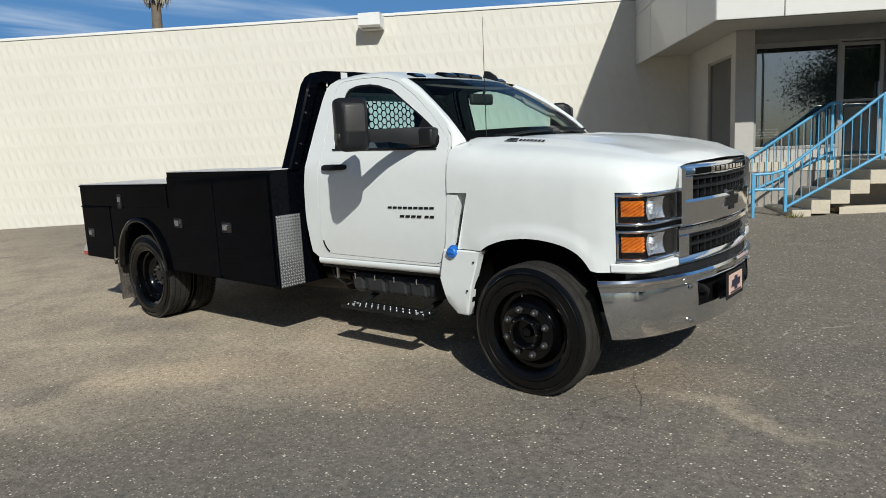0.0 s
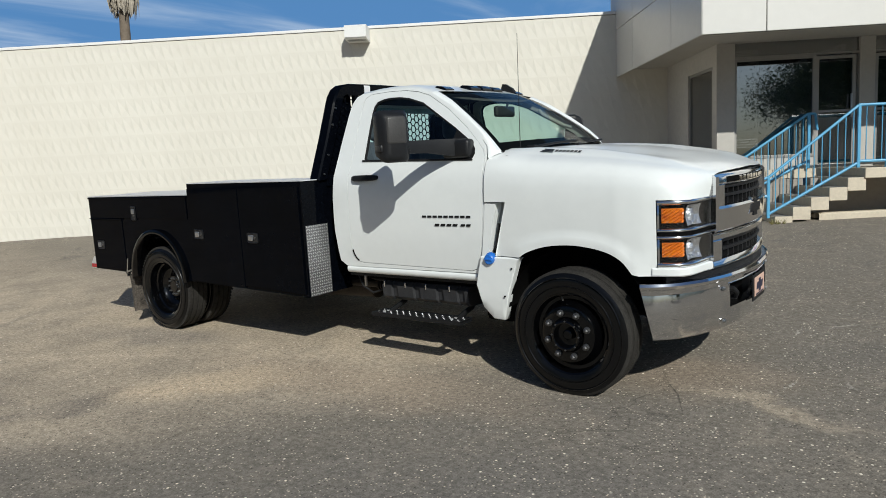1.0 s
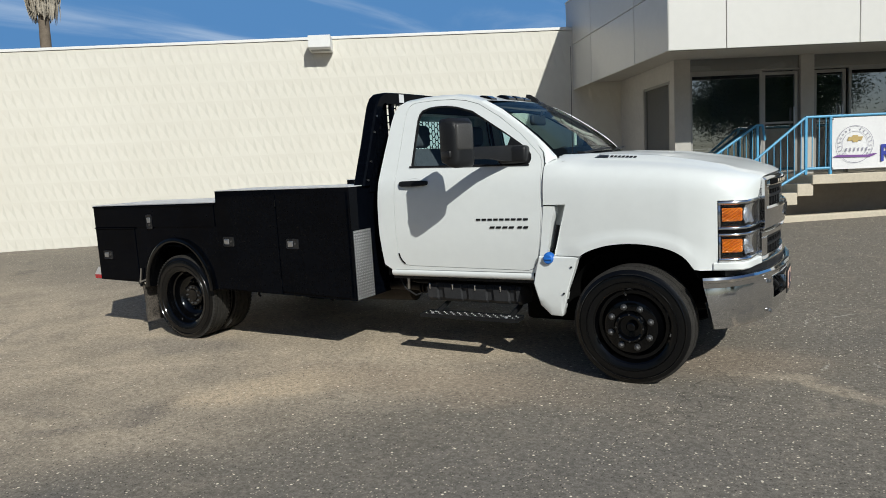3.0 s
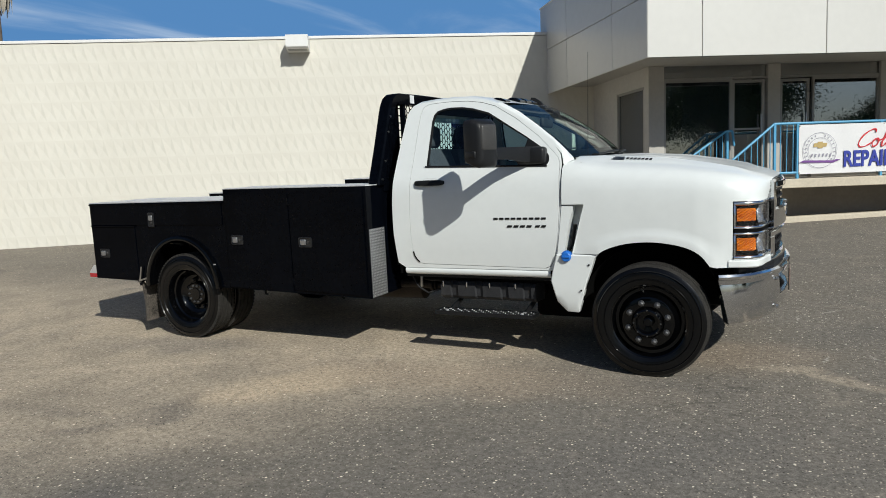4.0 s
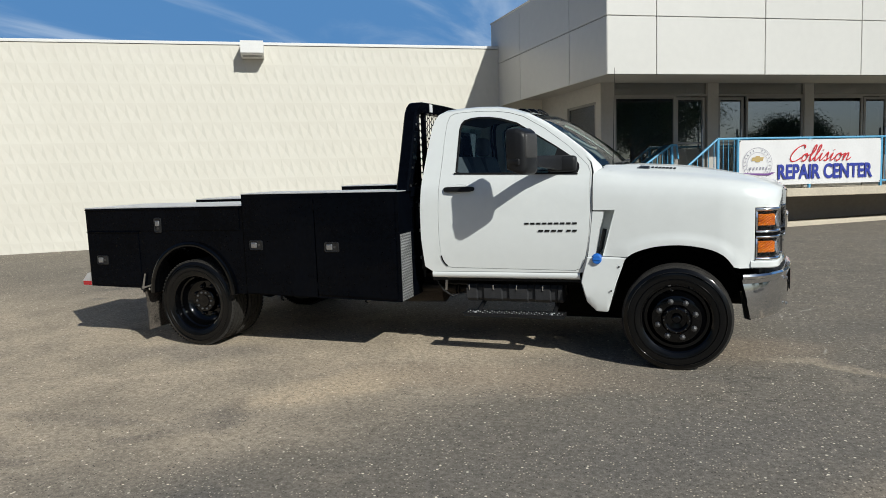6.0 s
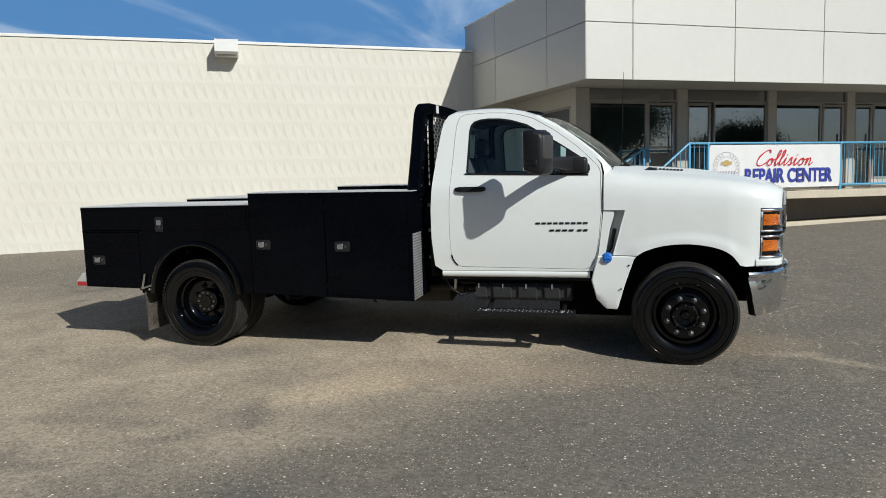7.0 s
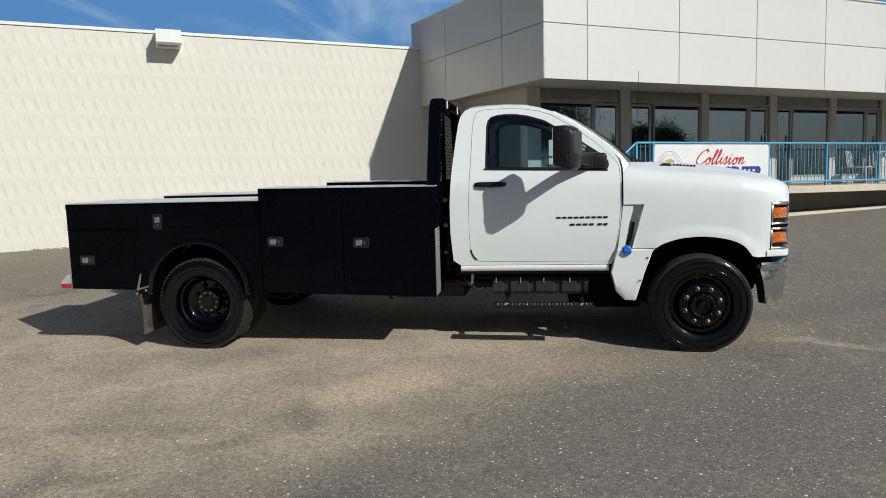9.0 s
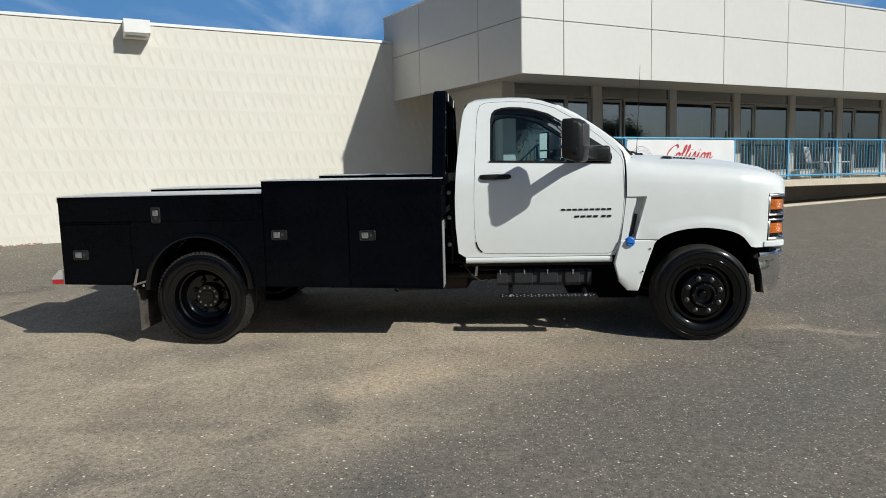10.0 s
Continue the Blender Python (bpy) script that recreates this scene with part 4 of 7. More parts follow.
def cab_door(s):
    """One door with its glass, trim and handle; s: -1 for the near side, 1 for the far side."""
    f = lambda d=0.0: (lambda x, z: (x, -s * (side_y(z) + d), z))
    bm = BM()
    angles_rim = f(0.035)
    panel_ring(bm, DOOR, WIN, C0, f(), 8, rim=angles_rim)
    d = part("door", bm, WHITE, truck, "white door", smooth=30)
    bm = BM()
    xs = np.linspace(-1.78, -0.72, 18)
    top = lambda x: lerp(x, [-1.78, -1.748, -1.72, -1.6, -1.405, -1.262, -1.121, -0.935, -0.775, -0.72], [1.90, 1.95, 1.975, 1.995, 1.975, 1.93, 1.845, 1.73, 1.62, 1.56])
    loft(bm, [[f(0.018)(x, 1.475 + (top(x) - 1.475) * k / 6) for x in xs] for k in range(7)])
    part("side_glass", bm, CAR_GLASS, d, "tinted side glass", smooth=60).visible_shadow = False
    bm = BM()
    panel_ring(bm, grow(WIN, 0.002), grow(WIN, -0.016), C0, f(0.006), 1, rim=f(0.02))
    part("window_seal", bm, SATIN, d)
    bm = BM()
    pts = [f(-0.006)(x, 1.487 - 0.0305 * (x + 0.76)) for x in np.linspace(-1.772, -0.75, 12)]
    tube(bm, pts, 0.007, 8)
    part("belt_moulding", bm, SATIN, d, "black belt moulding")
    # mirror sail
    bm = BM()
    prism(bm, [(-0.985, 1.495), (-0.760, 1.495), (-0.745, 1.525), (-0.760, 1.585), (-0.915, 1.70)], f(-0.004), f(0.02))
    part("mirror_sail", bm, SATIN, d)
    # handle with its cup
    bm = BM()
    rows = []
    for x, o, h in ((-1.858, 0.0, 0.012), (-1.846, -0.020, 0.018), (-1.815, -0.034, 0.022), (-1.72, -0.040, 0.023), (-1.620, -0.036, 0.021), (-1.596, -0.022, 0.016), (-1.588, 0.0, 0.010)):
        rows.append([f(o + 0.014)(x, 1.388 - h), f(o + 0.002)(x, 1.388 - h * 0.7), f(o)(x, 1.388), f(o + 0.002)(x, 1.388 + h * 0.7), f(o + 0.014)(x, 1.388 + h)])
    vr = loft(bm, rows, True)
    bm.faces.new(vr[0]), bm.faces.new(vr[-1])
    part("door_handle", bm, SATIN, d, "black pull handle", smooth=50)
    bm = BM()
    rows = [[f(dd)(-1.72 + r * 0.085 * math.cos(a), 1.392 + r * 0.036 * math.sin(a)) for a in [2 * math.pi * k / 24 for k in range(24)]] for r, dd in ((1.0, -0.003), (0.8, 0.004), (0.3, 0.012))]
    rows[0] = [f(-0.002)(-1.72 + 0.085 * math.cos(a), 1.392 + 0.036 * math.sin(a)) for a in [2 * math.pi * k / 24 for k in range(24)]]
    loft(bm, rows, True)
    part("handle_cup", bm, WHITE, d, smooth=40)
    # lower crease trim
    bm = BM()
    tube(bm, [f(-0.001)(x, z) for x, z in ((-1.894, 0.835), (-1.885, 0.80), (-1.868, 0.77), (-1.845, 0.748))], 0.006, 6)
    part("door_edge_guard", bm, GAP, d)
    return d


for s in (-1, 1):
    d = cab_door(s)
    # sill below the door
    bm = BM()
    rows = []
    for x in np.linspace(-1.985, -0.74, 8):
        rows.append([(x, s * y, z) for y, z in ((0.88, 0.642), (0.925, 0.645), (0.942, 0.657), (0.947, 0.682), (0.940, 0.697), (0.90, 0.708))])
    loft(bm, rows)
    part("sill", bm, WHITE, truck, smooth=50)


def glyphs(name, x0, x1, z, h, count, fn, parent, lean=0.0):
    """Raised badge of plain small bars, one group of strokes in each of its places."""
    bm = BM()
    w = (x1 - x0) / count
    for k in range(count):
        a, b = x0 + w * (k + 0.14), x0 + w * (k + 0.86)
        p, q, r, u = a, z + h * 0.22, b, z + h * 0.72
        ring = [(p, q), (r, q), (r + lean * (u - z), u), (p + lean * (u - z), u)]
        lo, up = [bm.verts.new(fn(*v, 0.0)) for v in ring], [bm.verts.new(fn(*v, 0.005)) for v in ring]
        bm.faces.new(up)
        for n in range(4):
            bm.faces.new((lo[n], lo[(n + 1) % 4], up[(n + 1) % 4], up[n]))
    return part(name, bm, SATIN, parent)


badge_fn = lambda x, z, d: (x, side_y(z) - d, z)
glyphs("door_badge", -1.178, -0.748, 1.086, 0.029, 9, badge_fn, truck)
glyphs("model_badge", -1.070, -0.862, 1.026, 0.032, 4, badge_fn, truck, 0.25)
glyphs("grade_badge", -0.845, -0.752, 1.026, 0.032, 2, badge_fn, truck, 0.25)

# ---- tilting hood with fenders in one ----
plan_y = lambda x: lerp(x, [-0.65, -0.3, 0.0, 0.3, 0.45, 0.53, 0.60], [-0.985, -0.998, -1.002, -0.998, -0.982, -0.962, -0.945])
zc_f = lambda x: lerp(x, [-0.65, -0.37, -0.12, 0.117, 0.358, 0.55, 0.60], [1.515, 1.518, 1.500, 1.479, 1.448, 1.412, 1.395])
HZ = 1.20
stations = []
for x in [-0.629, -0.60, -0.53, -0.464, -0.44] + [lerp(k, [0, 24], [-0.40, 0.40]) for k in range(25)] + [0.44, 0.47, 0.525]:
    y, zc = plan_y(x), zc_f(x)
    fade = max(0.12, min(1.0, (0.56 - x) / 0.5))
    lift = 0.034 * max(0.0, min(1.0, (-0.36 - x) / 0.2))
    prof = [(1.0, HZ), (0.997, HZ + (zc - HZ) * 0.30), (0.985, HZ + (zc - HZ) * 0.52 + lift * 0.5), (0.955, HZ + (zc - HZ) * 0.72 + lift), (0.90, HZ + (zc - HZ) * 0.84 + lift), (0.83, zc - 0.026 + lift), (0.785, zc - 0.013 + lift), (0.735, zc + 0.020 * fade + lift * 0.3), (0.66, zc + 0.024 * fade), (0.56, zc + 0.002), (0.42, zc), (0.31, zc + 0.022 * fade), (0.0, zc + 0.004 + 0.022 * fade)]
    stations.append([(x, y * f, z) for f, z in prof])


def resample(pts, fr):
    p = [Vector(q) for q in pts]
    cum = [0.0]
    for a, b in zip(p, p[1:]):
        cum.append(cum[-1] + (b - a).length)
    return [tuple(Vector([lerp(f * cum[-1], cum, [q[i] for q in p]) for i in range(3)])) for f in fr]


last = stations[-1]
seg = [0.0]
for a, b in zip(last, last[1:]):
    seg.append(seg[-1] + (Vector(b) - Vector(a)).length)
frs = [s / seg[-1] for s in seg]
stations.append(resample([(0.605, -0.943, 1.20), (0.605, -0.936, 1.27), (0.605, -0.905, 1.325), (0.605, -0.83, 1.365), (0.605, -0.68, 1.388), (0.61, -0.45, 1.393), (0.615, 0, 1.405)], frs))
stations.append(resample([(0.690, -0.862, 1.195), (0.693, -0.853, 1.255), (0.696, -0.81, 1.312), (0.70, -0.72, 1.343), (0.705, -0.55, 1.360), (0.715, -0.3, 1.368), (0.725, 0, 1.378)], frs))
stations.append(resample([(0.722, -0.607, 1.19), (0.738, -0.610, 1.26), (0.744, -0.603, 1.315), (0.752, -0.55, 1.328), (0.765, -0.45, 1.333), (0.785, -0.2, 1.338), (0.795, 0, 1.343)], frs))
bm = BM()
loft(bm, stations)
curve = smooth_line([(-0.371, 0.838), (-0.303, 0.878), (-0.165, 0.918), (0.018, 0.930), (0.20, 0.903), (0.316, 0.850), (0.386, 0.765)], 4)
ARCH = [(-0.557, 0.840), (-0.47, 0.839)] + curve + [(0.425, 0.757), (0.47, 0.757), (0.525, 0.757)]
xs_flap = [-0.464, -0.44] + [lerp(k, [0, len(curve) - 1], [-0.40, 0.40]) for k in range(len(curve))] + [0.44, 0.47, 0.525]
rows = []
for k in range(11):
    f = k / 10
    row = []
    for (ax, az), ux in zip(ARCH, xs_flap):
        x, z = ux + (ax - ux) * f, HZ + (az - HZ) * f
        lip = 0.014 * max(0.0, min(1.0, (f - 0.72) / 0.12)) * (1 if -0.40 < ax < 0.44 else 0)
        tuck = -0.010 * f * f
        row.append((x, plan_y(x) - lip - tuck, z))
    rows.append(row)
rows.append([(x, y + 0.012, z + 0.004) for x, y, z in rows[-1]])
rows.append([(x, y + 0.05, z + 0.012) for x, y, z in rows[-1]])
loft(bm, rows)
# rear edge of the flap turned inwards
loft(bm, [[(ux + (ax - ux) * f, plan_y(ux) + d, HZ + (az - HZ) * f) for f in (0, 0.25, 0.5, 0.75, 1.0)] for (ax, az), ux in [(ARCH[0], xs_flap[0])] for d in (0.0, 0.15)])
loft(bm, [[(x, plan_y(x) + d, HZ) for x in (-0.629, -0.60, -0.53, -0.464)] for d in (0.0, 0.15)])
mirrored(bm)
hood = part("hood", bm, WHITE, truck, "white one-piece tilting hood with fenders", smooth=55)
bm = BM()


def hood_z(x, y):
    f = abs(y / plan_y(x))
    zc = zc_f(x)
    return lerp(f, [0, 0.4, 0.66, 0.735, 0.785, 0.83, 0.90, 0.955], [zc + 0.022, zc + 0.018, zc + 0.022, zc + 0.020, zc - 0.013, zc - 0.026, HZ + (zc - HZ) * 0.84, HZ + (zc - HZ) * 0.72])


for k in range(7):
    a = -0.205 + k * 0.027
    bm.faces.new([bm.verts.new((a + u, plan_y(a) * y, hood_z(a, plan_y(a) * y) + 0.005)) for u, y in ((0, 0.772), (0.020, 0.772), (0.024, 0.754), (0.004, 0.754))])
for k in range(3):
    fa, fb = 0.778 - k * 0.012, 0.771 - k * 0.012
    bm.faces.new([bm.verts.new((u, plan_y(u) * y, hood_z(u, plan_y(u) * y) + 0.005)) for u, y in ((-0.31 + k * 0.012, fa), (-0.215, fa), (-0.215, fb), (-0.31 + k * 0.012, fb))])
part("hood_badge", bm, SATIN, hood)

# fixed panel behind the hood's edge, and the step panel below it
for s in (-1, 1):
    bm = BM()
    low = [(-0.557, 0.834), (-0.375, 0.832), (-0.394, 0.808), (-0.461, 0.617), (-0.520, 0.405), (-0.528, 0.396), (-0.613, 0.400), (-0.684, 0.475), (-0.728, 0.635), (-0.705, 0.735), (-0.678, 0.834)]
    c = (-0.57, 0.66)
    ang = ring_angles(c, low, n=20)
    o = star(low, c, ang)
    yl = lambda x, z: s * lerp(z, [0.39, 0.55, 0.84], [0.958, 0.985, 0.992])
    rws = [[(x, yl(x, z) - s * 0.06, z) for x, z in o], [(x, yl(x, z) - s * 0.008, z) for x, z in o]]
    for f in (0.05, 0.3, 0.6):
        rws.append([(x + (c[0] - x) * f, yl(x, z + (c[1] - z) * f), z + (c[1] - z) * f) for x, z in o])
    vr = loft(bm, rws, True)
    bm.faces.new(vr[-1])
    stepp = part("cowl_step_panel", bm, WHITE, truck, smooth=35)
    # upright strip beside the door
    bm = BM()
    prism(bm, [(-0.632, 1.19), (-0.548, 1.19), (-0.552, 1.15), (-0.580, 1.05), (-0.618, 0.835), (-0.672, 0.835), (-0.652, 1.0)], lambda x, z: (x, s * 0.978, z), lambda x, z: (x, s * 0.90, z))
    part("cowl_side_panel", bm, WHITE, truck)
    bm = BM()
    prism(bm, [(-0.66, 1.22), (-0.44, 1.22), (-0.52, 0.80), (-0.68, 0.80)], lambda x, z: (x, s * 0.865, z), lambda x, z: (x, s * 0.82, z))
    part("vent_back", bm, WHITE, truck)
    bm = BM()
    tube(bm, [(-0.545, s * 0.93, 1.05), (-0.575, s * 0.93, 0.90), (-0.60, s * 0.93, 0.86)], 0.016, 8)
    part("hood_latch", bm, SATIN, truck, "black rubber hood latch")
    for x, z in ((-0.415, 0.76), (-0.475, 0.57)):
        bm = BM()
        tube(bm, [(x - 0.02, s * 0.992, z), (x - 0.02, s * 0.998, z)], 0.007, 8)
        part("panel_screw", bm, SATIN, stepp)
    # arch liner
    bm = BM()
    rr = []
    for d in (0.95, 0.62):
        rr.append([(0.0 + 0.50 * math.cos(a), s * d, 0.42 + 0.485 * math.sin(a)) for a in [radians(8 + 164 * k / 20) for k in range(21)]])
    rr.append([(0.0 + 0.01 * math.cos(a), s * 0.62, 0.42 + 0.01 * math.sin(a)) for a in [radians(8 + 164 * k / 20) for k in range(21)]])
    loft(bm, rr)
    part("wheel_arch_liner", bm, GAP, truck, smooth=40)
bm = BM()
lathe(bm, [(0.0, -0.040), (0.030, -0.040), (0.036, -0.034), (0.036, -0.012), (0.045, -0.008), (0.045, 0.0), (0.0, 0.0)], (-0.600, -0.975, 0.818), 20)
bx(bm, -0.63, -0.57, -1.022, -1.005, 0.811, 0.825, 0.004)
part("filler_cap", bm, BLUE_CAP, truck, "blue filler cap", smooth=30)

# ---- windscreen, cowl, wipers ----
bm = BM()
rows = []
for e in WS_EDGE:
    e = Vector(e)
    rows.append([(e.x + 0.13 * (1 - (k / 6) ** 2), e.y * k / 6, e.z + 0.018 * (1 - (k / 6) ** 2)) for k in range(6, -7, -1)])
loft(bm, rows)
part("windshield", bm, WS_GLASS, truck, "clear windshield", smooth=60).visible_shadow = False
# black printed border inside the glass
bm = BM()
for s in (1, -1):
    loft(bm, [[(x - 0.004, s * y, z - 0.006) for x, y, z in [(e[0] + 0.13 * (1 - k * k), e[1] * k, e[2] + 0.018 * (1 - k * k)) for k in (1.0, 0.97, 0.945)]] for e in WS_EDGE])
for ea, eb, u in ((WS_EDGE[5], WS_EDGE[4], 0.62), (WS_EDGE[0], WS_EDGE[1], 0.45)):
    em = Vector(ea).lerp(Vector(eb), u)
    loft(bm, [[(e[0] + 0.13 * (1 - (k / 6) ** 2) - 0.004, e[1] * k / 6, e[2] + 0.018 * (1 - (k / 6) ** 2) - 0.006) for k in range(-6, 7)] for e in (ea, em)])
part("glass_border", bm, GAP, truck)
bm = BM()
e = Vector(WS_EDGE[-1])
cow = [(e.x + 0.13 * (1 - (k / 6) ** 2), e.y * k / 6, e.z + 0.014 * (1 - (k / 6) ** 2) - 0.012) for k in range(6, -7, -1)]
loft(bm, [cow, [(-0.50 + 0.03 * (1 - abs(y)), y * 0.95, 1.492) for x, y, z in cow]])
loft(bm, [[(x, y * 0.97, z) for x, y, z in cow], [(x - 0.05, y * 0.94, z + 0.03) for x, y, z in cow]])
part("cowl", bm, SATIN, truck, "black plastic cowl", smooth=40)
for y0, y1, xe in ((-0.60, 0.02, -0.43), (0.10, 0.64, -0.50)):
    bm = BM()
    tube(bm, [(-0.46, y0, 1.545), ((xe - 0.45) / 2, (y0 + y1) / 2, 1.568), (xe, y1, 1.578)], 0.009, 6)
    bx(bm, -0.49, -0.43, y0 - 0.03, y0 + 0.03, 1.525, 1.56, 0.008)
    part("wiper", bm, SATIN, truck, "black wiper")
bm = BM()
tube(bm, [(-0.50, -0.70, 1.53), (-0.49, -0.71, 1.90), (-0.48, -0.716, 2.30)], [0.003, 0.0022, 0.0015], 6)
tube(bm, [(-0.50, -0.70, 1.50), (-0.50, -0.70, 1.545)], [0.016, 0.008], 10)
part("mast_antenna", bm, SATIN, truck, "thin black mast antenna")
# roof marker lamps and fin antenna
for y, w in ((-0.517, 0.060), (-0.165, 0.078), (0.0, 0.078), (0.165, 0.078), (0.517, 0.060)):
    bm = BM()
    zb = lerp(abs(y), [0, 0.17, 0.5], [2.046, 2.042, 2.022])
    rows = []
    for f in (-1.0, -0.86, 0.86, 1.0):
        e = 0.6 if abs(f) == 1.0 else 1.0
        rows.append([(-1.25 + dx * e, y + f * w, zb + dz * (e if dz > 0 else 1)) for dx, dz in ((-0.060, -0.02), (-0.055, 0.012), (-0.025, 0.022), (0.020, 0.016), (0.058, -0.006), (0.060, -0.03))])
    vr = loft(bm, rows, True)
    bm.faces.new(vr[0]), bm.faces.new(vr[-1])
    part("marker_lamp", bm, RIM, truck, "smoked black roof marker lamp", smooth=40)
bm = BM()
prism(bm, [(-1.20, 2.005), (-1.24, 2.065), (-1.30, 2.105), (-1.335, 2.11), (-1.36, 2.02)], lambda x, z: (x, 0.455 + (z - 2.02) * 0.15, z), lambda x, z: (x, 0.505 - (z - 2.02) * 0.15, z))
part("fin_antenna", bm, SATIN, truck, "black fin antenna")

# ---- tow mirrors ----
for s in (-1, 1):
    bm = BM()
    rows = []
    for x, hw, z0, z1, yc in ((-1.172, 0.098, 1.545, 1.826, 1.335), (-1.165, 0.107, 1.530, 1.836, 1.335), (-1.075, 0.112, 1.505, 1.836, 1.335), (-1.062, 0.104, 1.498, 1.828, 1.335), (-1.035, 0.098, 1.496, 1.818, 1.335), (-1.010, 0.084, 1.508, 1.798, 1.335), (-0.996, 0.058, 1.535, 1.765, 1.335)):
        r = 0.034
        ring = []
        for cx_, cz_, a0 in ((yc + hw - r, z1 - r, 0), (yc - hw + r, z1 - r, 90), (yc - hw + r, z0 + r, 180), (yc + hw - r, z0 + r, 270)):
            ring += [(x, s * (cx_ + r * math.cos(radians(a0 + q))), cz_ + r * math.sin(radians(a0 + q))) for q in (0, 30, 60, 90)]
        rows.append(ring)
    vr = loft(bm, rows, True)
    bm.faces.new(vr[0]), bm.faces.new(vr[-1])
    turned_head = Matrix.Translation((-1.10, s * 1.335, 0)) @ Matrix.Rotation(radians(28 * s), 4, "Z") @ Matrix.Diagonal((0.94, 0.94, 1, 1)) @ Matrix.Translation((1.10, -s * 1.335, 0))
    bmesh.ops.transform(bm, matrix=turned_head, verts=bm.verts)
    mir = part("tow_mirror", bm, CASE, truck, "black tow mirror on an arm", smooth=45)
    bm = BM()
    bx(bm, -1.184, -1.177, s * 1.25, s * 1.42, 1.63, 1.82, 0.003)
    bx(bm, -1.184, -1.177, s * 1.25, s * 1.42, 1.535, 1.615, 0.003)
    bmesh.ops.transform(bm, matrix=turned_head, verts=bm.verts)
    part("mirror_glass", bm, MIRROR, mir)
    bm = BM()
    bx(bm, -1.155, -1.035, s * 1.221, s * 1.449, 1.566, 1.614, 0.010, 2)
    bmesh.ops.transform(bm, matrix=turned_head, verts=bm.verts)
    part("mirror_band", bm, CASE, mir, smooth=40)
    bm = BM()
    bx(bm, -1.040, -0.989, s * 1.262, s * 1.408, 1.612, 1.795, 0.020, 3)
    bmesh.ops.transform(bm, matrix=turned_head, verts=bm.verts)
    part("case_cap", bm, CAP, mir, "grey satin cap panel", smooth=50)
    bm = BM()
    rows = [[(x + dx, s * y, z + dz * hh) for dx, dz in ((-0.022, -1), (0.022, -1), (0.026, 0.1), (0.016, 1), (-0.018, 1))]
            for x, y, z, hh in ((-1.06, 1.30, 1.592, 0.042), (-0.98, 1.10, 1.590, 0.044), (-0.91, 0.98, 1.578, 0.056), (-0.85, 0.90, 1.570, 0.062), (-0.84, 0.87, 1.570, 0.062))]
    vr = loft(bm, rows, True)
    bm.faces.new(vr[0]), bm.faces.new(vr[-1])
    part("mirror_arm", bm, CASE, mir, smooth=40)
    bm = BM()
    bx(bm, -0.985, -0.757, s * 0.86, s * 0.955, 1.500, 1.628, 0.028, 3)
    part("mirror_base", bm, CASE, mir, smooth=40)

# ---- headlamps and grille ----


def along(path, f):
    p = [Vector(q) for q in path]
    cum = [0.0]
    for a, b in zip(p, p[1:]):
        cum.append(cum[-1] + (b - a).length)
    v = Vector([lerp(f * cum[-1], cum, [q[i] for q in p]) for i in range(2)])
    w = Vector([lerp(min(1, f + 0.02) * cum[-1], cum, [q[i] for q in p]) for i in range(2)]) - Vector([lerp(max(0, f - 0.02) * cum[-1], cum, [q[i] for q in p]) for i in range(2)])
    w.normalize()
    return v, Vector((w.y, -w.x))


def strip(bm, path, f0, f1, z0, z1, out, thick, n=8, s=1, bev=0.004):
    """A solid band on a plan path between two heights, standing out of it."""
    rows = []
    for k in range(n + 1):
        v, nn = along(path, f0 + (f1 - f0) * k / n)
        a, b, c = v + nn * (out - thick), v + nn * (out - bev), v + nn * out
        e = min(bev, (z1 - z0) * 0.3)
        rows.append([(a.x, s * a.y, z0), (b.x, s * b.y, z0), (c.x, s * c.y, z0 + e), (c.x, s * c.y, z1 - e), (b.x, s * b.y, z1), (a.x, s * a.y, z1)])
    vr = loft(bm, rows, True)
    bm.faces.new(vr[0]), bm.faces.new(vr[-1])


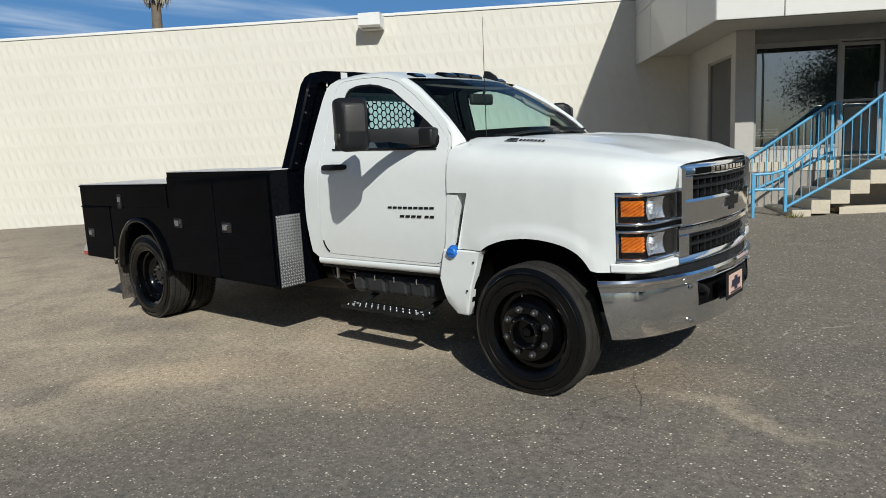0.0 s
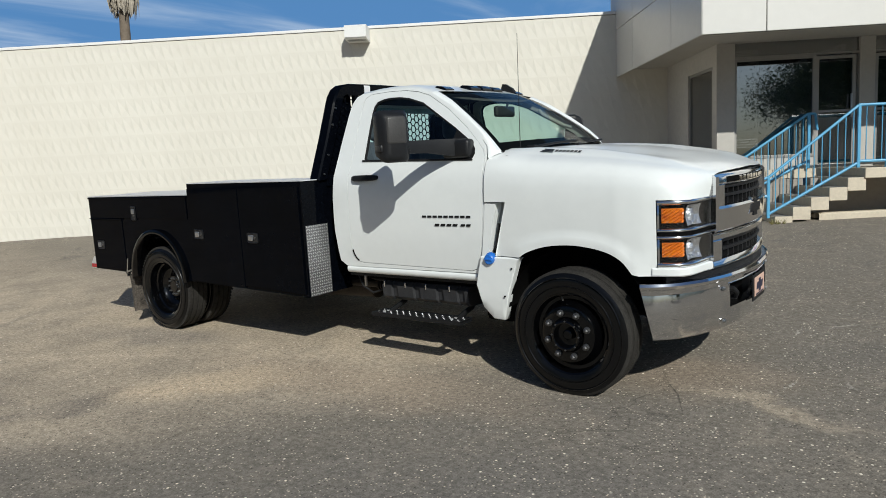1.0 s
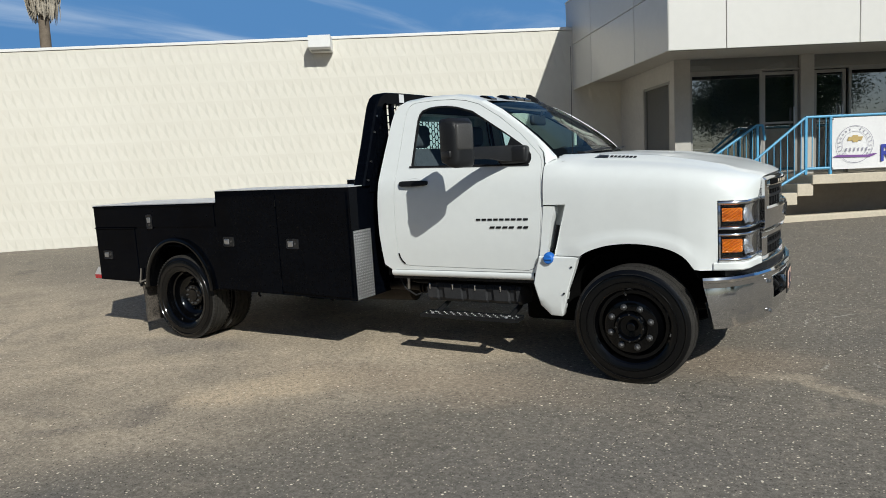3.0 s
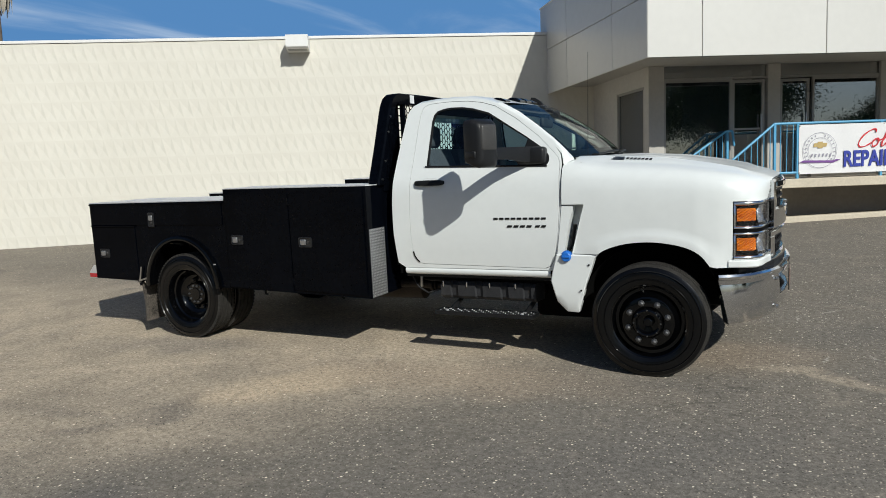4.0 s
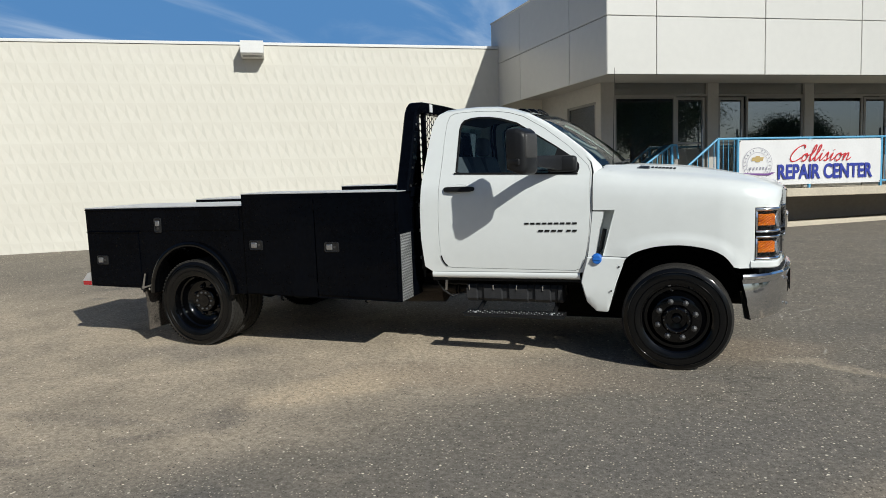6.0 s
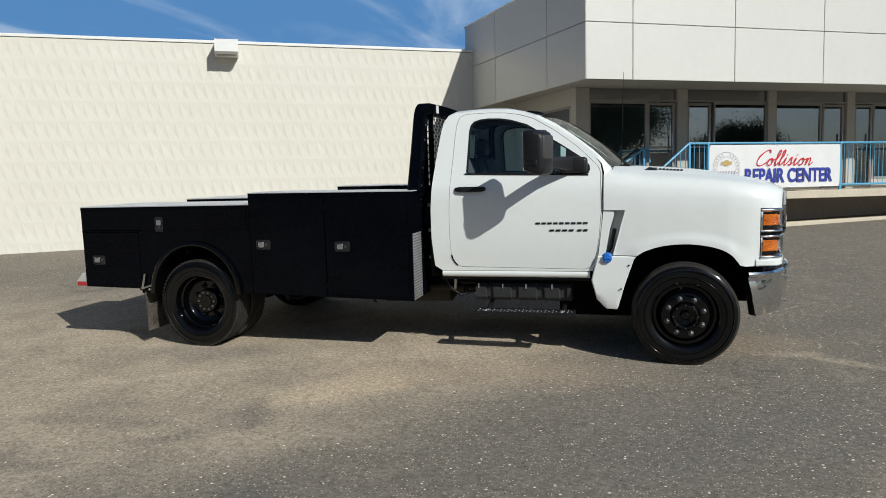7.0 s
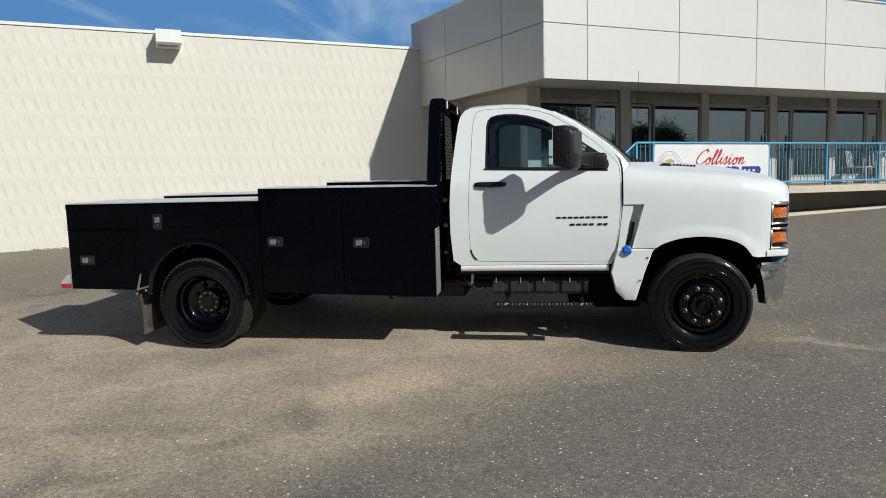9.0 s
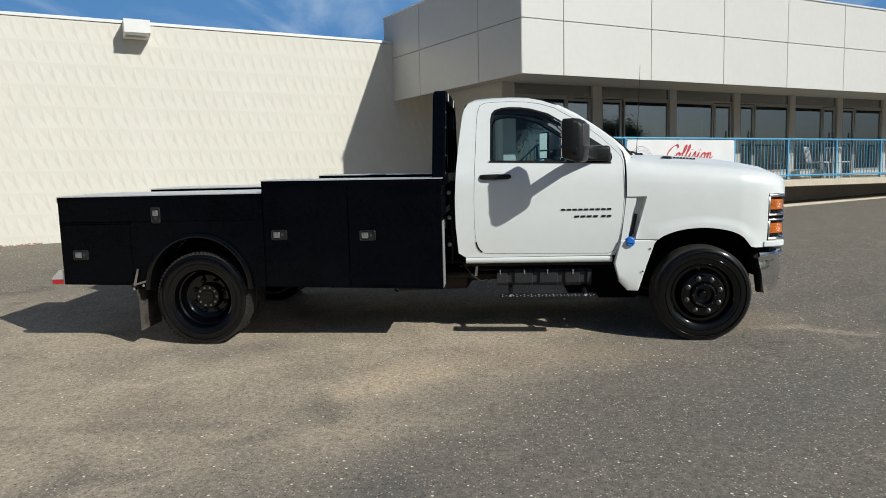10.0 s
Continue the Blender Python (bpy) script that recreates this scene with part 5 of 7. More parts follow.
HL = [(0.530, -0.958), (0.600, -0.945), (0.663, -0.915), (0.698, -0.845), (0.716, -0.71), (0.728, -0.598)]
UP, LOW = (1.035, 1.172), (0.838, 0.975)
for s in (1, -1):
    bm = BM()
    for z0, z1 in ((1.172, 1.198), (0.975, 0.994), (1.014, 1.035), (0.810, 0.838)):
        strip(bm, HL, 0.0, 1.0, z0, z1, 0.008, 0.05, s=s, bev=0.010)
    for f0, f1 in ((0.0, 0.025), (0.965, 1.0)):
        for z0, z1 in (UP, LOW):
            strip(bm, HL, f0, f1, z0, z1, 0.005, 0.016, 2, s=s)
    hl = part("headlamp", bm, TRIM, truck, "stacked headlamp in a chrome frame", smooth=75)
    bm = BM()
    strip(bm, HL, 0.01, 0.99, 0.815, 1.19, -0.035, 0.03, s=s)
    strip(bm, HL, 0.01, 0.99, 0.990, 1.018, 0.0, 0.03, s=s)
    part("lamp_housing", bm, GAP, hl)
    for z0, z1 in (UP, LOW):
        bm = BM()
        strip(bm, HL, 0.045, 0.345, z0 + 0.030, z1 - 0.022, -0.016, 0.02, 5, s=s, bev=0.004)
        grid = []
        for j in range(9):
            row = []
            for k in range(9):
                v, nn = along(HL, 0.05 + 0.29 * k / 8)
                q = v + nn * (-0.014 + 0.007 * ((k % 2) ^ (j % 2)))
                row.append((q.x, s * q.y, z0 + 0.034 + (z1 - z0 - 0.060) * j / 8))
            grid.append(row)
        loft(bm, grid)
        part("turn_lens", bm, AMBER, hl, "amber turn-signal lens")
        bm = BM()
        rows = []
        for k in range(9):
            f = 0.375 + 0.33 * k / 8
            v, nn = along(HL, f)
            dep = -0.012 - 0.025 * math.sin(math.pi * k / 8)
            rows.append([((v + nn * (dep + e)).x, s * (v + nn * (dep + e)).y, z) for z, e in ((z0 + 0.012, 0.012), (z0 + 0.045, 0.0), (z0 + 0.07, -0.004), (z1 - 0.03, 0.0), (z1 - 0.008, 0.012))])
        loft(bm, rows)
        part("reflector", bm, REFLECT, hl, smooth=60)
        for g, q0, q1 in ((0.425, 0.30, 0.80), (0.53, 0.10, 0.46), (0.62, 0.12, 0.40)):
            bm = BM()
            rows = []
            for k in range(4):
                v, nn = along(HL, g + 0.085 * k / 3)
                o = -0.020 + 0.016 * k / 3
                rows.append([((v + nn * (o - 0.010 * j)).x, s * (v + nn * (o - 0.010 * j)).y, z0 + (z1 - z0) * (q0 + (q1 - q0) * j)) for j in (0, 0.5, 1)])
            loft(bm, rows)
            part("reflector_facet", bm, REFLECT, hl)
        bm = BM()
        strip(bm, HL, 0.026, 0.964, z0, z1, 0.001, 0.004, s=s, bev=0.001)
        part("lens", bm, LENS, hl).visible_shadow = False
    # body strip below the lamp
    bm = BM()
    BELOW = [(0.50, -0.968), (0.532, -0.960), (0.602, -0.947), (0.667, -0.917), (0.704, -0.845), (0.724, -0.71), (0.745, -0.63)]
    strip(bm, BELOW, 0.0, 1.0, 0.757, 0.808, 0.003, 0.05, s=s, bev=0.008)
    part("lamp_valance", bm, WHITE, truck, smooth=40)

GR = [(0.735, -0.615), (0.765, -0.50), (0.795, -0.30), (0.812, -0.12), (0.815, 0.0), (0.812, 0.12), (0.795, 0.30), (0.765, 0.50), (0.735, 0.615)]


def band(bm, path, f0, f1, sect, n):
    """A bar swept along a plan path; sect: (out, z) round its section."""
    rows = []
    for k in range(n + 1):
        v, nn = along(path, f0 + (f1 - f0) * k / n)
        rows.append([((v + nn * o).x, (v + nn * o).y, z) for o, z in sect])
    vr = loft(bm, rows, True)
    bm.faces.new(vr[0]), bm.faces.new(vr[-1])


bm = BM()
band(bm, GR, 0.0, 1.0, [(-0.07, 1.253), (0.004, 1.253), (0.012, 1.260), (0.012, 1.296), (0.004, 1.314), (-0.012, 1.324), (-0.07, 1.326)], 24)
band(bm, GR, 0.0, 1.0, [(-0.05, 0.975), (0.010, 0.975), (0.020, 0.985), (0.026, 1.040), (0.030, 1.112), (0.018, 1.126), (-0.05, 1.130)], 24)
band(bm, GR, 0.0, 1.0, [(-0.05, 0.924), (0.006, 0.924), (0.012, 0.930), (0.011, 0.956), (0.000, 0.966), (-0.05, 0.968)], 24)
band(bm, GR, 0.0, 1.0, [(-0.07, 0.757), (0.010, 0.757), (0.018, 0.765), (0.016, 0.780), (0.000, 0.800), (-0.05, 0.804)], 24)
for f0, f1 in ((0.0, 0.115), (0.885, 1.0)):
    for z0, z1, w in ((1.080, 1.262, 0.105), (0.795, 0.930, 0.076)):
        strip(bm, GR, *((f0, w) if f0 < 0.5 else (1 - w, f1)), z0, z1, 0.012, 0.07, 5, bev=0.010)
    for g0, g1 in (((f0, f0 + 0.03),) if f0 < 0.5 else ((f1 - 0.03, f1),)):
        strip(bm, GR, g0, g1, 0.975, 1.318, 0.030, 0.07, 2, bev=0.014)
grille = part("grille", bm, CHROME, truck, "chrome grille surround with black mesh", smooth=35)
bm = BM()
strip(bm, GR, 0.03, 0.97, 0.78, 1.30, -0.055, 0.01, 24)
part("grille_backing", bm, GAP, grille)
bm = BM()
for z0, z1 in ((1.130, 1.253), (0.804, 0.924)):
    for k, z in enumerate((z0 + 0.055, z0 + 0.062 + 0.045)):
        strip(bm, GR, 0.07, 0.93, z - 0.009, z + 0.009, -0.006, 0.03, 20, bev=0.003)
    for k in range(1, 13):
        f = 0.065 + 0.87 * k / 13
        strip(bm, GR, f - 0.006, f + 0.006, z0, z1, -0.018, 0.03, 1, bev=0.002)
part("grille_mesh", bm, SATIN, grille)
bm = BM()
strip(bm, GR, 0.13, 0.87, 1.264, 1.300, 0.0145, 0.01, 20, bev=0.001)
letter_bar = part("grille_nameplate", bm, GAP, grille, "black name strip with chrome bars")
for k in range(9):
    f = 0.27 + 0.054 * k
    bm = BM()
    strip(bm, GR, f, f + 0.038, 1.268, 1.296, 0.019, 0.01, 1, bev=0.003)
    part("name_bar", bm, CHROME, letter_bar)
bm = BM()
ear = [(-0.14, -0.032), (-0.115, 0.032), (-0.045, 0.032), (-0.045, 0.062), (0.045, 0.062), (0.045, 0.032), (0.14, 0.032), (0.115, -0.032), (0.045, -0.032), (0.045, -0.062), (-0.045, -0.062), (-0.045, -0.032)]
prism(bm, ear, lambda y, z: (0.812, y * 1.08, 1.075 + z * 1.12), lambda y, z: (0.838, y * 1.03, 1.075 + z * 1.04))
emblem = part("emblem", bm, CHROME, grille, "black emblem with a chrome rim")
bm = BM()
prism(bm, ear, lambda y, z: (0.830, y * 0.95, 1.075 + z * 0.90), lambda y, z: (0.845, y * 0.92, 1.075 + z * 0.86))
part("emblem_face", bm, SATIN, emblem)

# ---- bumper ----
BP = [(0.440, -1.015), (0.52, -0.985), (0.62, -0.905), (0.72, -0.745), (0.795, -0.535), (0.838, -0.30), (0.858, 0.0)]
BP = BP + [(x, -y) for x, y in reversed(BP[:-1])]


def on_bumper(f, o, z):
    """A point of the bumper's skin; its ends lean forward towards the bottom."""
    e = 0.032 * max(0.0, (0.69 - z) / 0.32)
    v, nn = along(BP, f + e * max(0.0, 1 - f / 0.29) - e * max(0.0, 1 - (1 - f) / 0.29))
    return (v + nn * o).x, (v + nn * o).y, z


def bumper_band(bm, f0, f1, sect, n):
    rows = []
    for k in range(n + 1):
        rows.append([on_bumper(f0 + (f1 - f0) * k / n, o, z) for o, z in sect])
    vr = loft(bm, rows)
    return vr


bm = BM()
bumper_band(bm, 0, 1, [(-0.10, 0.705), (-0.02, 0.722), (0.008, 0.715), (0.016, 0.700), (0.010, 0.684), (-0.006, 0.674), (-0.012, 0.645)], 40)
bumper_band(bm, 0, 1, [(-0.003, 0.500), (-0.008, 0.45), (-0.020, 0.395), (-0.035, 0.372), (-0.10, 0.366)], 40)
F_IN = 0.295
for f0, f1 in ((0.0, F_IN), (1 - F_IN, 1.0)):
    bumper_band(bm, f0, f1, [(-0.012, 0.645), (-0.008, 0.62), (-0.003, 0.57), (-0.0015, 0.535), (-0.003, 0.500)], 14)
for f in (F_IN, 1 - F_IN):
    v, nn = along(BP, f)
    loft(bm, [[((v + nn * o).x, (v + nn * o).y, z) for z in (0.500, 0.57, 0.645)] for o in (-0.005, -0.08)])
for z in (0.645, 0.500):
    rows = []
    for k in range(17):
        v, nn = along(BP, F_IN + (1 - 2 * F_IN) * k / 16)
        rows.append([((v + nn * o).x, (v + nn * o).y, z) for o in (-0.006, -0.08)])
    loft(bm, rows)
for f in (0.0, 1.0):
    loft(bm, [[on_bumper(f, o, z) for z in (0.372, 0.45, 0.57, 0.68, 0.715)] for o in (-0.01, -0.10)])
bumper = part("front_bumper", bm, CHROME, truck, "chrome front bumper", smooth=40)
bm = BM()
strip(bm, BP, 0.10, 0.90, 0.39, 0.70, -0.10, 0.02, 30)
part("bumper_backing", bm, GAP, bumper)
bm = BM()
strip(bm, BP, 0.07, 0.93, 0.718, 0.752, -0.03, 0.06, 30)
part("bumper_filler", bm, SATIN, bumper, "black filler strip above the bumper")
for s in (-1, 1):
    for f, z in ((0.262, 0.625), (0.262, 0.425)):
        v, nn = along(BP, f if s < 0 else 1 - f)
        bm = BM()
        a = v + nn * -0.006
        b = v + nn * 0.008
        tube(bm, [(a.x, a.y, z), (b.x, b.y, z)], [0.014, 0.009], 10)
        part("bumper_bolt", bm, STEEL, bumper)
    bm = BM()
    tube(bm, [(0.74, s * 0.33, 0.53), (0.80, s * 0.33, 0.535), (0.815, s * 0.36, 0.57), (0.80, s * 0.39, 0.60), (0.74, s * 0.39, 0.60)], 0.016, 8)
    part("tow_hook", bm, SATIN, bumper, "black tow hook", smooth=40)
bm = BM()
bx(bm, 0.858, 0.866, -0.16, 0.16, 0.47, 0.64, 0.004)
plate = part("plate_frame", bm, SATIN, bumper, "black plate frame with a pinkish plate")
bm = BM()
bx(bm, 0.866, 0.870, -0.128, 0.128, 0.498, 0.622, 0.002)
part("plate", bm, PLATE, plate)
bm = BM()
prism(bm, ear, lambda y, z: (0.870, y * 0.62, 0.560 + z * 0.7), lambda y, z: (0.872, y * 0.62, 0.560 + z * 0.7))
bx(bm, 0.870, 0.872, -0.10, 0.10, 0.503, 0.512)
part("plate_print", bm, INK, plate)

# ---- wheels ----
TYRE_R, TYRE_W = 0.405, 0.225


def tyre(cx, cy, cz, s, parent, lugs=True):
    """A ribbed truck tyre whose outer wall faces s along y."""
    bm = BM()
    h = TYRE_W / 2
    half = [(0.255, h - 0.035), (0.262, h - 0.010), (0.285, h + 0.002), (0.33, h + 0.006), (0.365, h - 0.002), (0.385, h - 0.012), (0.397, h - 0.022)]
    tread = [(0.402, 0.085), (0.402, 0.062), (0.392, 0.060), (0.392, 0.050), (0.405, 0.048), (0.405, 0.008), (0.394, 0.006)]
    prof = [(r, y) for r, y in half] + tread
    prof = prof + [(r, -y) for r, y in reversed(prof)]
    lathe(bm, [(r, -y * -s) for r, y in prof], (cx, cy, cz), 72)
    for r in (0.300, 0.352):
        lathe(bm, [(r, s * (h + 0.004)), (r + 0.004, s * (h + 0.010)), (r + 0.008, s * (h + 0.004))], (cx, cy, cz), 72)
    t = part("tyre", bm, RUBBER, parent, "black ribbed tyre", smooth=35)
    t.data.materials.append(TREAD)
    for f in t.data.polygons:
        c = f.center
        if math.hypot(c.x - cx, c.z - cz) > 0.389:
            f.material_index = 1
    if not lugs:
        return t
    bm = BM()
    for k in range(72):
        a = 2 * math.pi * k / 72
        for yy in (0.078, -0.078):
            m = Matrix.Translation((cx, cy, cz)) @ Matrix.Rotation(a, 4, "Y") @ Matrix.Translation((0, yy, 0.400)) @ Matrix.Rotation(radians(25 if yy > 0 else -25), 4, "Z") @ Matrix.Diagonal((0.020, 0.036, 0.010, 1))
            bmesh.ops.create_cube(bm, size=1, matrix=m)
    tagged(part("tread_block", bm, TREAD, t), kind="stuff")
    return t


def front_wheel(cx, cy, cz, s):
    """Convex steel wheel: the disc stands out to the hub."""
    bm = BM()
    o = s * TYRE_W / 2
    prof = [(0.262, -0.030), (0.268, -0.016), (0.262, -0.008), (0.252, -0.014), (0.246, -0.035), (0.236, -0.060), (0.215, -0.062), (0.190, -0.020), (0.178, 0.000), (0.165, 0.005), (0.112, 0.007), (0.106, 0.004), (0.103, 0.026), (0.096, 0.040), (0.086, 0.044), (0.078, 0.040), (0.072, -0.010), (0.034, -0.016), (0.031, 0.012), (0.024, 0.016), (0.0, 0.016)]
    lathe(bm, [(r, o + s * d) for r, d in prof], (cx, cy, cz), 64)
    lathe(bm, [(0.246, o - s * 0.035), (0.240, -o)], (cx, cy, cz), 48)
    w = part("wheel", bm, RIM, truck, "gloss-black steel wheel", smooth=28)
    tyre(cx, cy, cz, s, w, False)
    nut = None
    for k in range(8):
        a = 2 * math.pi * (k + 0.39) / 8
        at = (cx + 0.140 * math.cos(a), cy + o + s * 0.006, cz + 0.140 * math.sin(a))
        if nut is None:
            bm = BM()
            tube(bm, [(0, 0, 0), (0, s * 0.012, 0), (0, s * 0.014, 0), (0, s * 0.030, 0), (0, s * 0.036, 0)], [0.022, 0.022, 0.017, 0.016, 0.008], 8)
            nut = part("lug_nut", bm, NUT, w)
            nut.location = at
        else:
            twin("lug_nut", nut, w, Matrix.Translation(at))
    small = None
    for k in range(8):
        a = 2 * math.pi * k / 8
        at = (cx + 0.091 * math.cos(a), cy + o + s * 0.040, cz + 0.091 * math.sin(a))
        if small is None:
            bm = BM()
            tube(bm, [(0, 0, 0), (0, s * 0.006, 0), (0, s * 0.010, 0)], [0.006, 0.006, 0.004], 6)
            small = part("hub_bolt", bm, NUT, w)
            small.location = at
        else:
            twin("hub_bolt", small, w, Matrix.Translation(at))
    bm = BM()
    tube(bm, [(cx - 0.05, cy + o - s * 0.03, cz + 0.225), (cx - 0.03, cy + o - s * 0.005, cz + 0.215)], 0.006, 6)
    part("valve_stem", bm, STEEL, w)
    return w


def rear_wheel(cx, cy, cz, s):
    """Concave outer dual: deep barrel, recessed disc with the axle flange."""
    bm = BM()
    o = s * TYRE_W / 2
    prof = [(0.262, -0.030), (0.268, -0.016), (0.262, -0.008), (0.252, -0.014), (0.244, -0.040), (0.240, -0.075), (0.228, -0.085), (0.224, -0.120), (0.205, -0.155), (0.180, -0.172), (0.150, -0.178), (0.118, -0.178), (0.112, -0.150), (0.108, -0.125), (0.100, -0.118), (0.060, -0.116), (0.055, -0.108), (0.0, -0.106)]
    lathe(bm, [(r, o + s * d) for r, d in prof], (cx, cy, cz), 64)
    w = part("wheel", bm, RIM, truck, "gloss-black dished dual wheel", smooth=28)
    tyre(cx, cy, cz, s, w)
    nut = None
    for k in range(18):
        out = k >= 8
        a = 2 * math.pi * ((k - 8) / 10 if out else (k + 0.5) / 8)
        r, d = (0.080, -0.118) if out else (0.140, -0.178)
        at = (cx + r * math.cos(a), cy + o + s * d, cz + r * math.sin(a))
        sc = 1.0
        if nut is None or k == 8:
            q = 0.5 if out else 1.0
            bm = BM()
            tube(bm, [(0, 0, 0), (0, s * 0.012 * q, 0), (0, s * 0.014 * q, 0), (0, s * 0.030 * q, 0), (0, s * 0.036 * q, 0)], [0.022 * q, 0.022 * q, 0.017 * q, 0.016 * q, 0.008 * q], 8)
            nut = part("hub_bolt" if out else "lug_nut", bm, NUT if out else RIM, w)
            nut.location = at
        else:
            twin("hub_bolt" if out else "lug_nut", nut, w, Matrix.Translation(at))
    return w


REAR_X = -4.252
for s in (-1, 1):
    front_wheel(-0.012, s * 0.938, 0.377, s)
    rear_wheel(REAR_X, s * 1.078, 0.405, s)
    bm = BM()
    lathe(bm, [(0.25, -0.06), (0.20, 0.0), (0.05, 0.02)], (REAR_X, s * 0.80, 0.405), 32)
    inner = part("inner_wheel", bm, RIM, truck, smooth=40)
    tyre(REAR_X, s * 0.80, 0.405, s, inner)

# ---- flatbed body ----
BY, BX0, BXS, BX1 = 1.205, -5.465, -3.672, -2.168
B_REAR, B_TALL, DECK = 1.300, 1.402, 1.10


def arch_cut(n=18, r=0.435):
    return [(REAR_X + r * math.cos(a), 0.505 + (r + 0.02) * math.sin(a)) for a in [math.pi * k / n for k in range(n + 1)]]


def latch(x, y, z, s, parent, upright=False):
    """A recessed paddle latch with its chrome flap."""
    w, h = (0.042, 0.070) if upright else (0.070, 0.044)
    rr = 0.016

    def rounded(k, r0):
        return [(sx * (w * k - r0) + r0 * math.cos(radians(q)), sz * (h * k - r0) + r0 * math.sin(radians(q))) for sx, sz, a0 in ((1, 1, 0), (-1, 1, 90), (-1, -1, 180), (1, -1, 270)) for q in (a0, a0 + 30, a0 + 60, a0 + 90)]

    bm = BM()
    rows = []
    for k, r0, d in ((1.0, rr, -0.002), (0.98, rr, 0.006), (0.90, rr * 0.9, 0.009), (0.80, rr * 0.7, 0.006), (0.78, rr * 0.7, 0.001)):
        rows.append([(x + a, y + s * d, z + b) for a, b in rounded(k, r0)])
    vr = loft(bm, rows, True)
    bm.faces.new(vr[-1])
    l = part("latch", bm, LATCH, parent, "dark chrome recessed paddle latch", smooth=40)
    bm = BM()
    if upright:
        bx(bm, x - w * 0.56, x + w * 0.56, y + s * 0.001, y + s * 0.014, z - h * 0.12, z + h * 0.62, 0.010, 3)
        part("paddle", bm, PADDLE, l)
        bm = BM()
        tube(bm, [(x, y, z - h * 0.4), (x, y + s * 0.008, z - h * 0.4)], 0.011, 10)
    else:
        bx(bm, x - w * 0.70, x + w * 0.12, y + s * 0.001, y + s * 0.014, z - h * 0.56, z + h * 0.60, 0.010, 3)
        part("paddle", bm, PADDLE, l)
        bm = BM()
        tube(bm, [(x + w * 0.4, y, z), (x + w * 0.4, y + s * 0.008, z)], 0.011, 10)
    part("lock", bm, NUT, l)


for s in (-1, 1):
    Y = lambda d: s * (BY + d)
    # rear low box, its face cut round the wheel
    bm = BM()
    face = [(BX0, 0.548), (BX0, B_REAR), (BXS - 0.002, B_REAR), (BXS - 0.002, 0.510), (REAR_X + 0.435, 0.511)] + arch_cut()[1:-1] + [(REAR_X - 0.435, 0.533)]
    prism(bm, face, lambda x, z: (x, Y(0), z), lambda x, z: (x, s * 0.43, z))
    low = part("rear_toolbox", bm, BLACK, truck, "gloss-black low toolbox over the rear wheels")
    bm = BM()
    bx(bm, BX0 - 0.004, BXS, s * 0.425, Y(0.004), B_REAR, B_REAR + 0.009, 0.002)
    part("lid", bm, LID, low)
    bm = BM()
    bx(bm, BX0 + 0.012, -4.84, Y(0.001), Y(0.007), 0.56, 1.068, 0.003)
    part("small_door", bm, BLACK, low)
    bm = BM()
    bx(bm, BX0 + 0.02, BXS - 0.03, Y(0.001), Y(0.008), 1.085, 1.285, 0.004)
    part("top_door", bm, BLACK, low)
    bm = BM()
    tube(bm, [(BX0 + 0.01, Y(0.012), 1.077), (-4.83, Y(0.012), 1.075)], 0.007, 6)
    tube(bm, [(BX0 + 0.01, Y(0.012), 1.288), (BXS - 0.01, Y(0.012), 1.286)], 0.007, 6)
    part("drip_rail", bm, BLACK, low)
    latch(-4.598, Y(0.008), 1.137, s, low, True)
    latch(-5.290, Y(0.007), 0.805, s, low)
    # tall front box with two doors
    bm = BM()
    prism(bm, [(BXS, 0.510), (BXS, B_TALL), (BX1, B_TALL - 0.012), (BX1, 0.475)], lambda x, z: (x, Y(0), z), lambda x, z: (x, s * 0.72, z))
    tall = part("front_toolbox", bm, BLACK, truck, "gloss-black tall toolbox behind the cab")
    bm = BM()
    prism(bm, [(BXS - 0.004, B_TALL), (BXS - 0.004, B_TALL + 0.006), (BX1 + 0.006, B_TALL - 0.006), (BX1 + 0.006, B_TALL - 0.012)], lambda x, z: (x, Y(0.004), z), lambda x, z: (x, s * 0.715, z))
    part("lid", bm, LID, tall)
    for x0, x1, xl, zl in ((BXS + 0.012, -2.950, -3.535, 0.951), (-2.938, BX1 - 0.03, -2.786, 0.936)):
        bm = BM()
        prism(bm, [(x0, 0.525), (x0, B_TALL - 0.045), (x1, B_TALL - 0.052), (x1, 0.498)], lambda x, z: (x, Y(0.001), z), lambda x, z: (x, Y(0.013), z))
        dd = part("toolbox_door", bm, BLACK, tall)
        latch(xl, Y(0.013), zl, s, tall)
    for z in (0.60, 1.28):
        bm = BM()
        tube(bm, [(-2.944, Y(0.010), z - 0.03), (-2.944, Y(0.010), z + 0.03)], 0.008, 8)
        part("hinge", bm, BLACK, tall)
    # tread plate on the front face
    bm = BM()
    bx(bm, BX1, BX1 + 0.004, s * 0.955, s * 1.190, 0.478, 1.040)
    tp = part("tread_plate", bm, PLATE_BASE, truck, "bright aluminium diamond tread plate")
    bm = BM()
    for r in range(24):
        for c in range(10):
            yy, zz = 0.968 + c * 0.0235, 0.490 + r * 0.0235
            a = radians(45 if (r + c) % 2 else -45)
            m = Matrix.Translation((BX1 + 0.0045, s * yy, zz)) @ Matrix.Rotation(a, 4, "X") @ Matrix.Diagonal((0.0020, 0.0175, 0.006, 1))
            g = bmesh.ops.create_icosphere(bm, subdivisions=1, radius=1.0, matrix=m @ Matrix.Diagonal((1.0, 0.68, 0.85, 1)))
    tagged(part("tread_bar", bm, ALU, tp, smooth=60), kind="stuff")
    # flare round the wheel
    bm = BM()
    rr = []
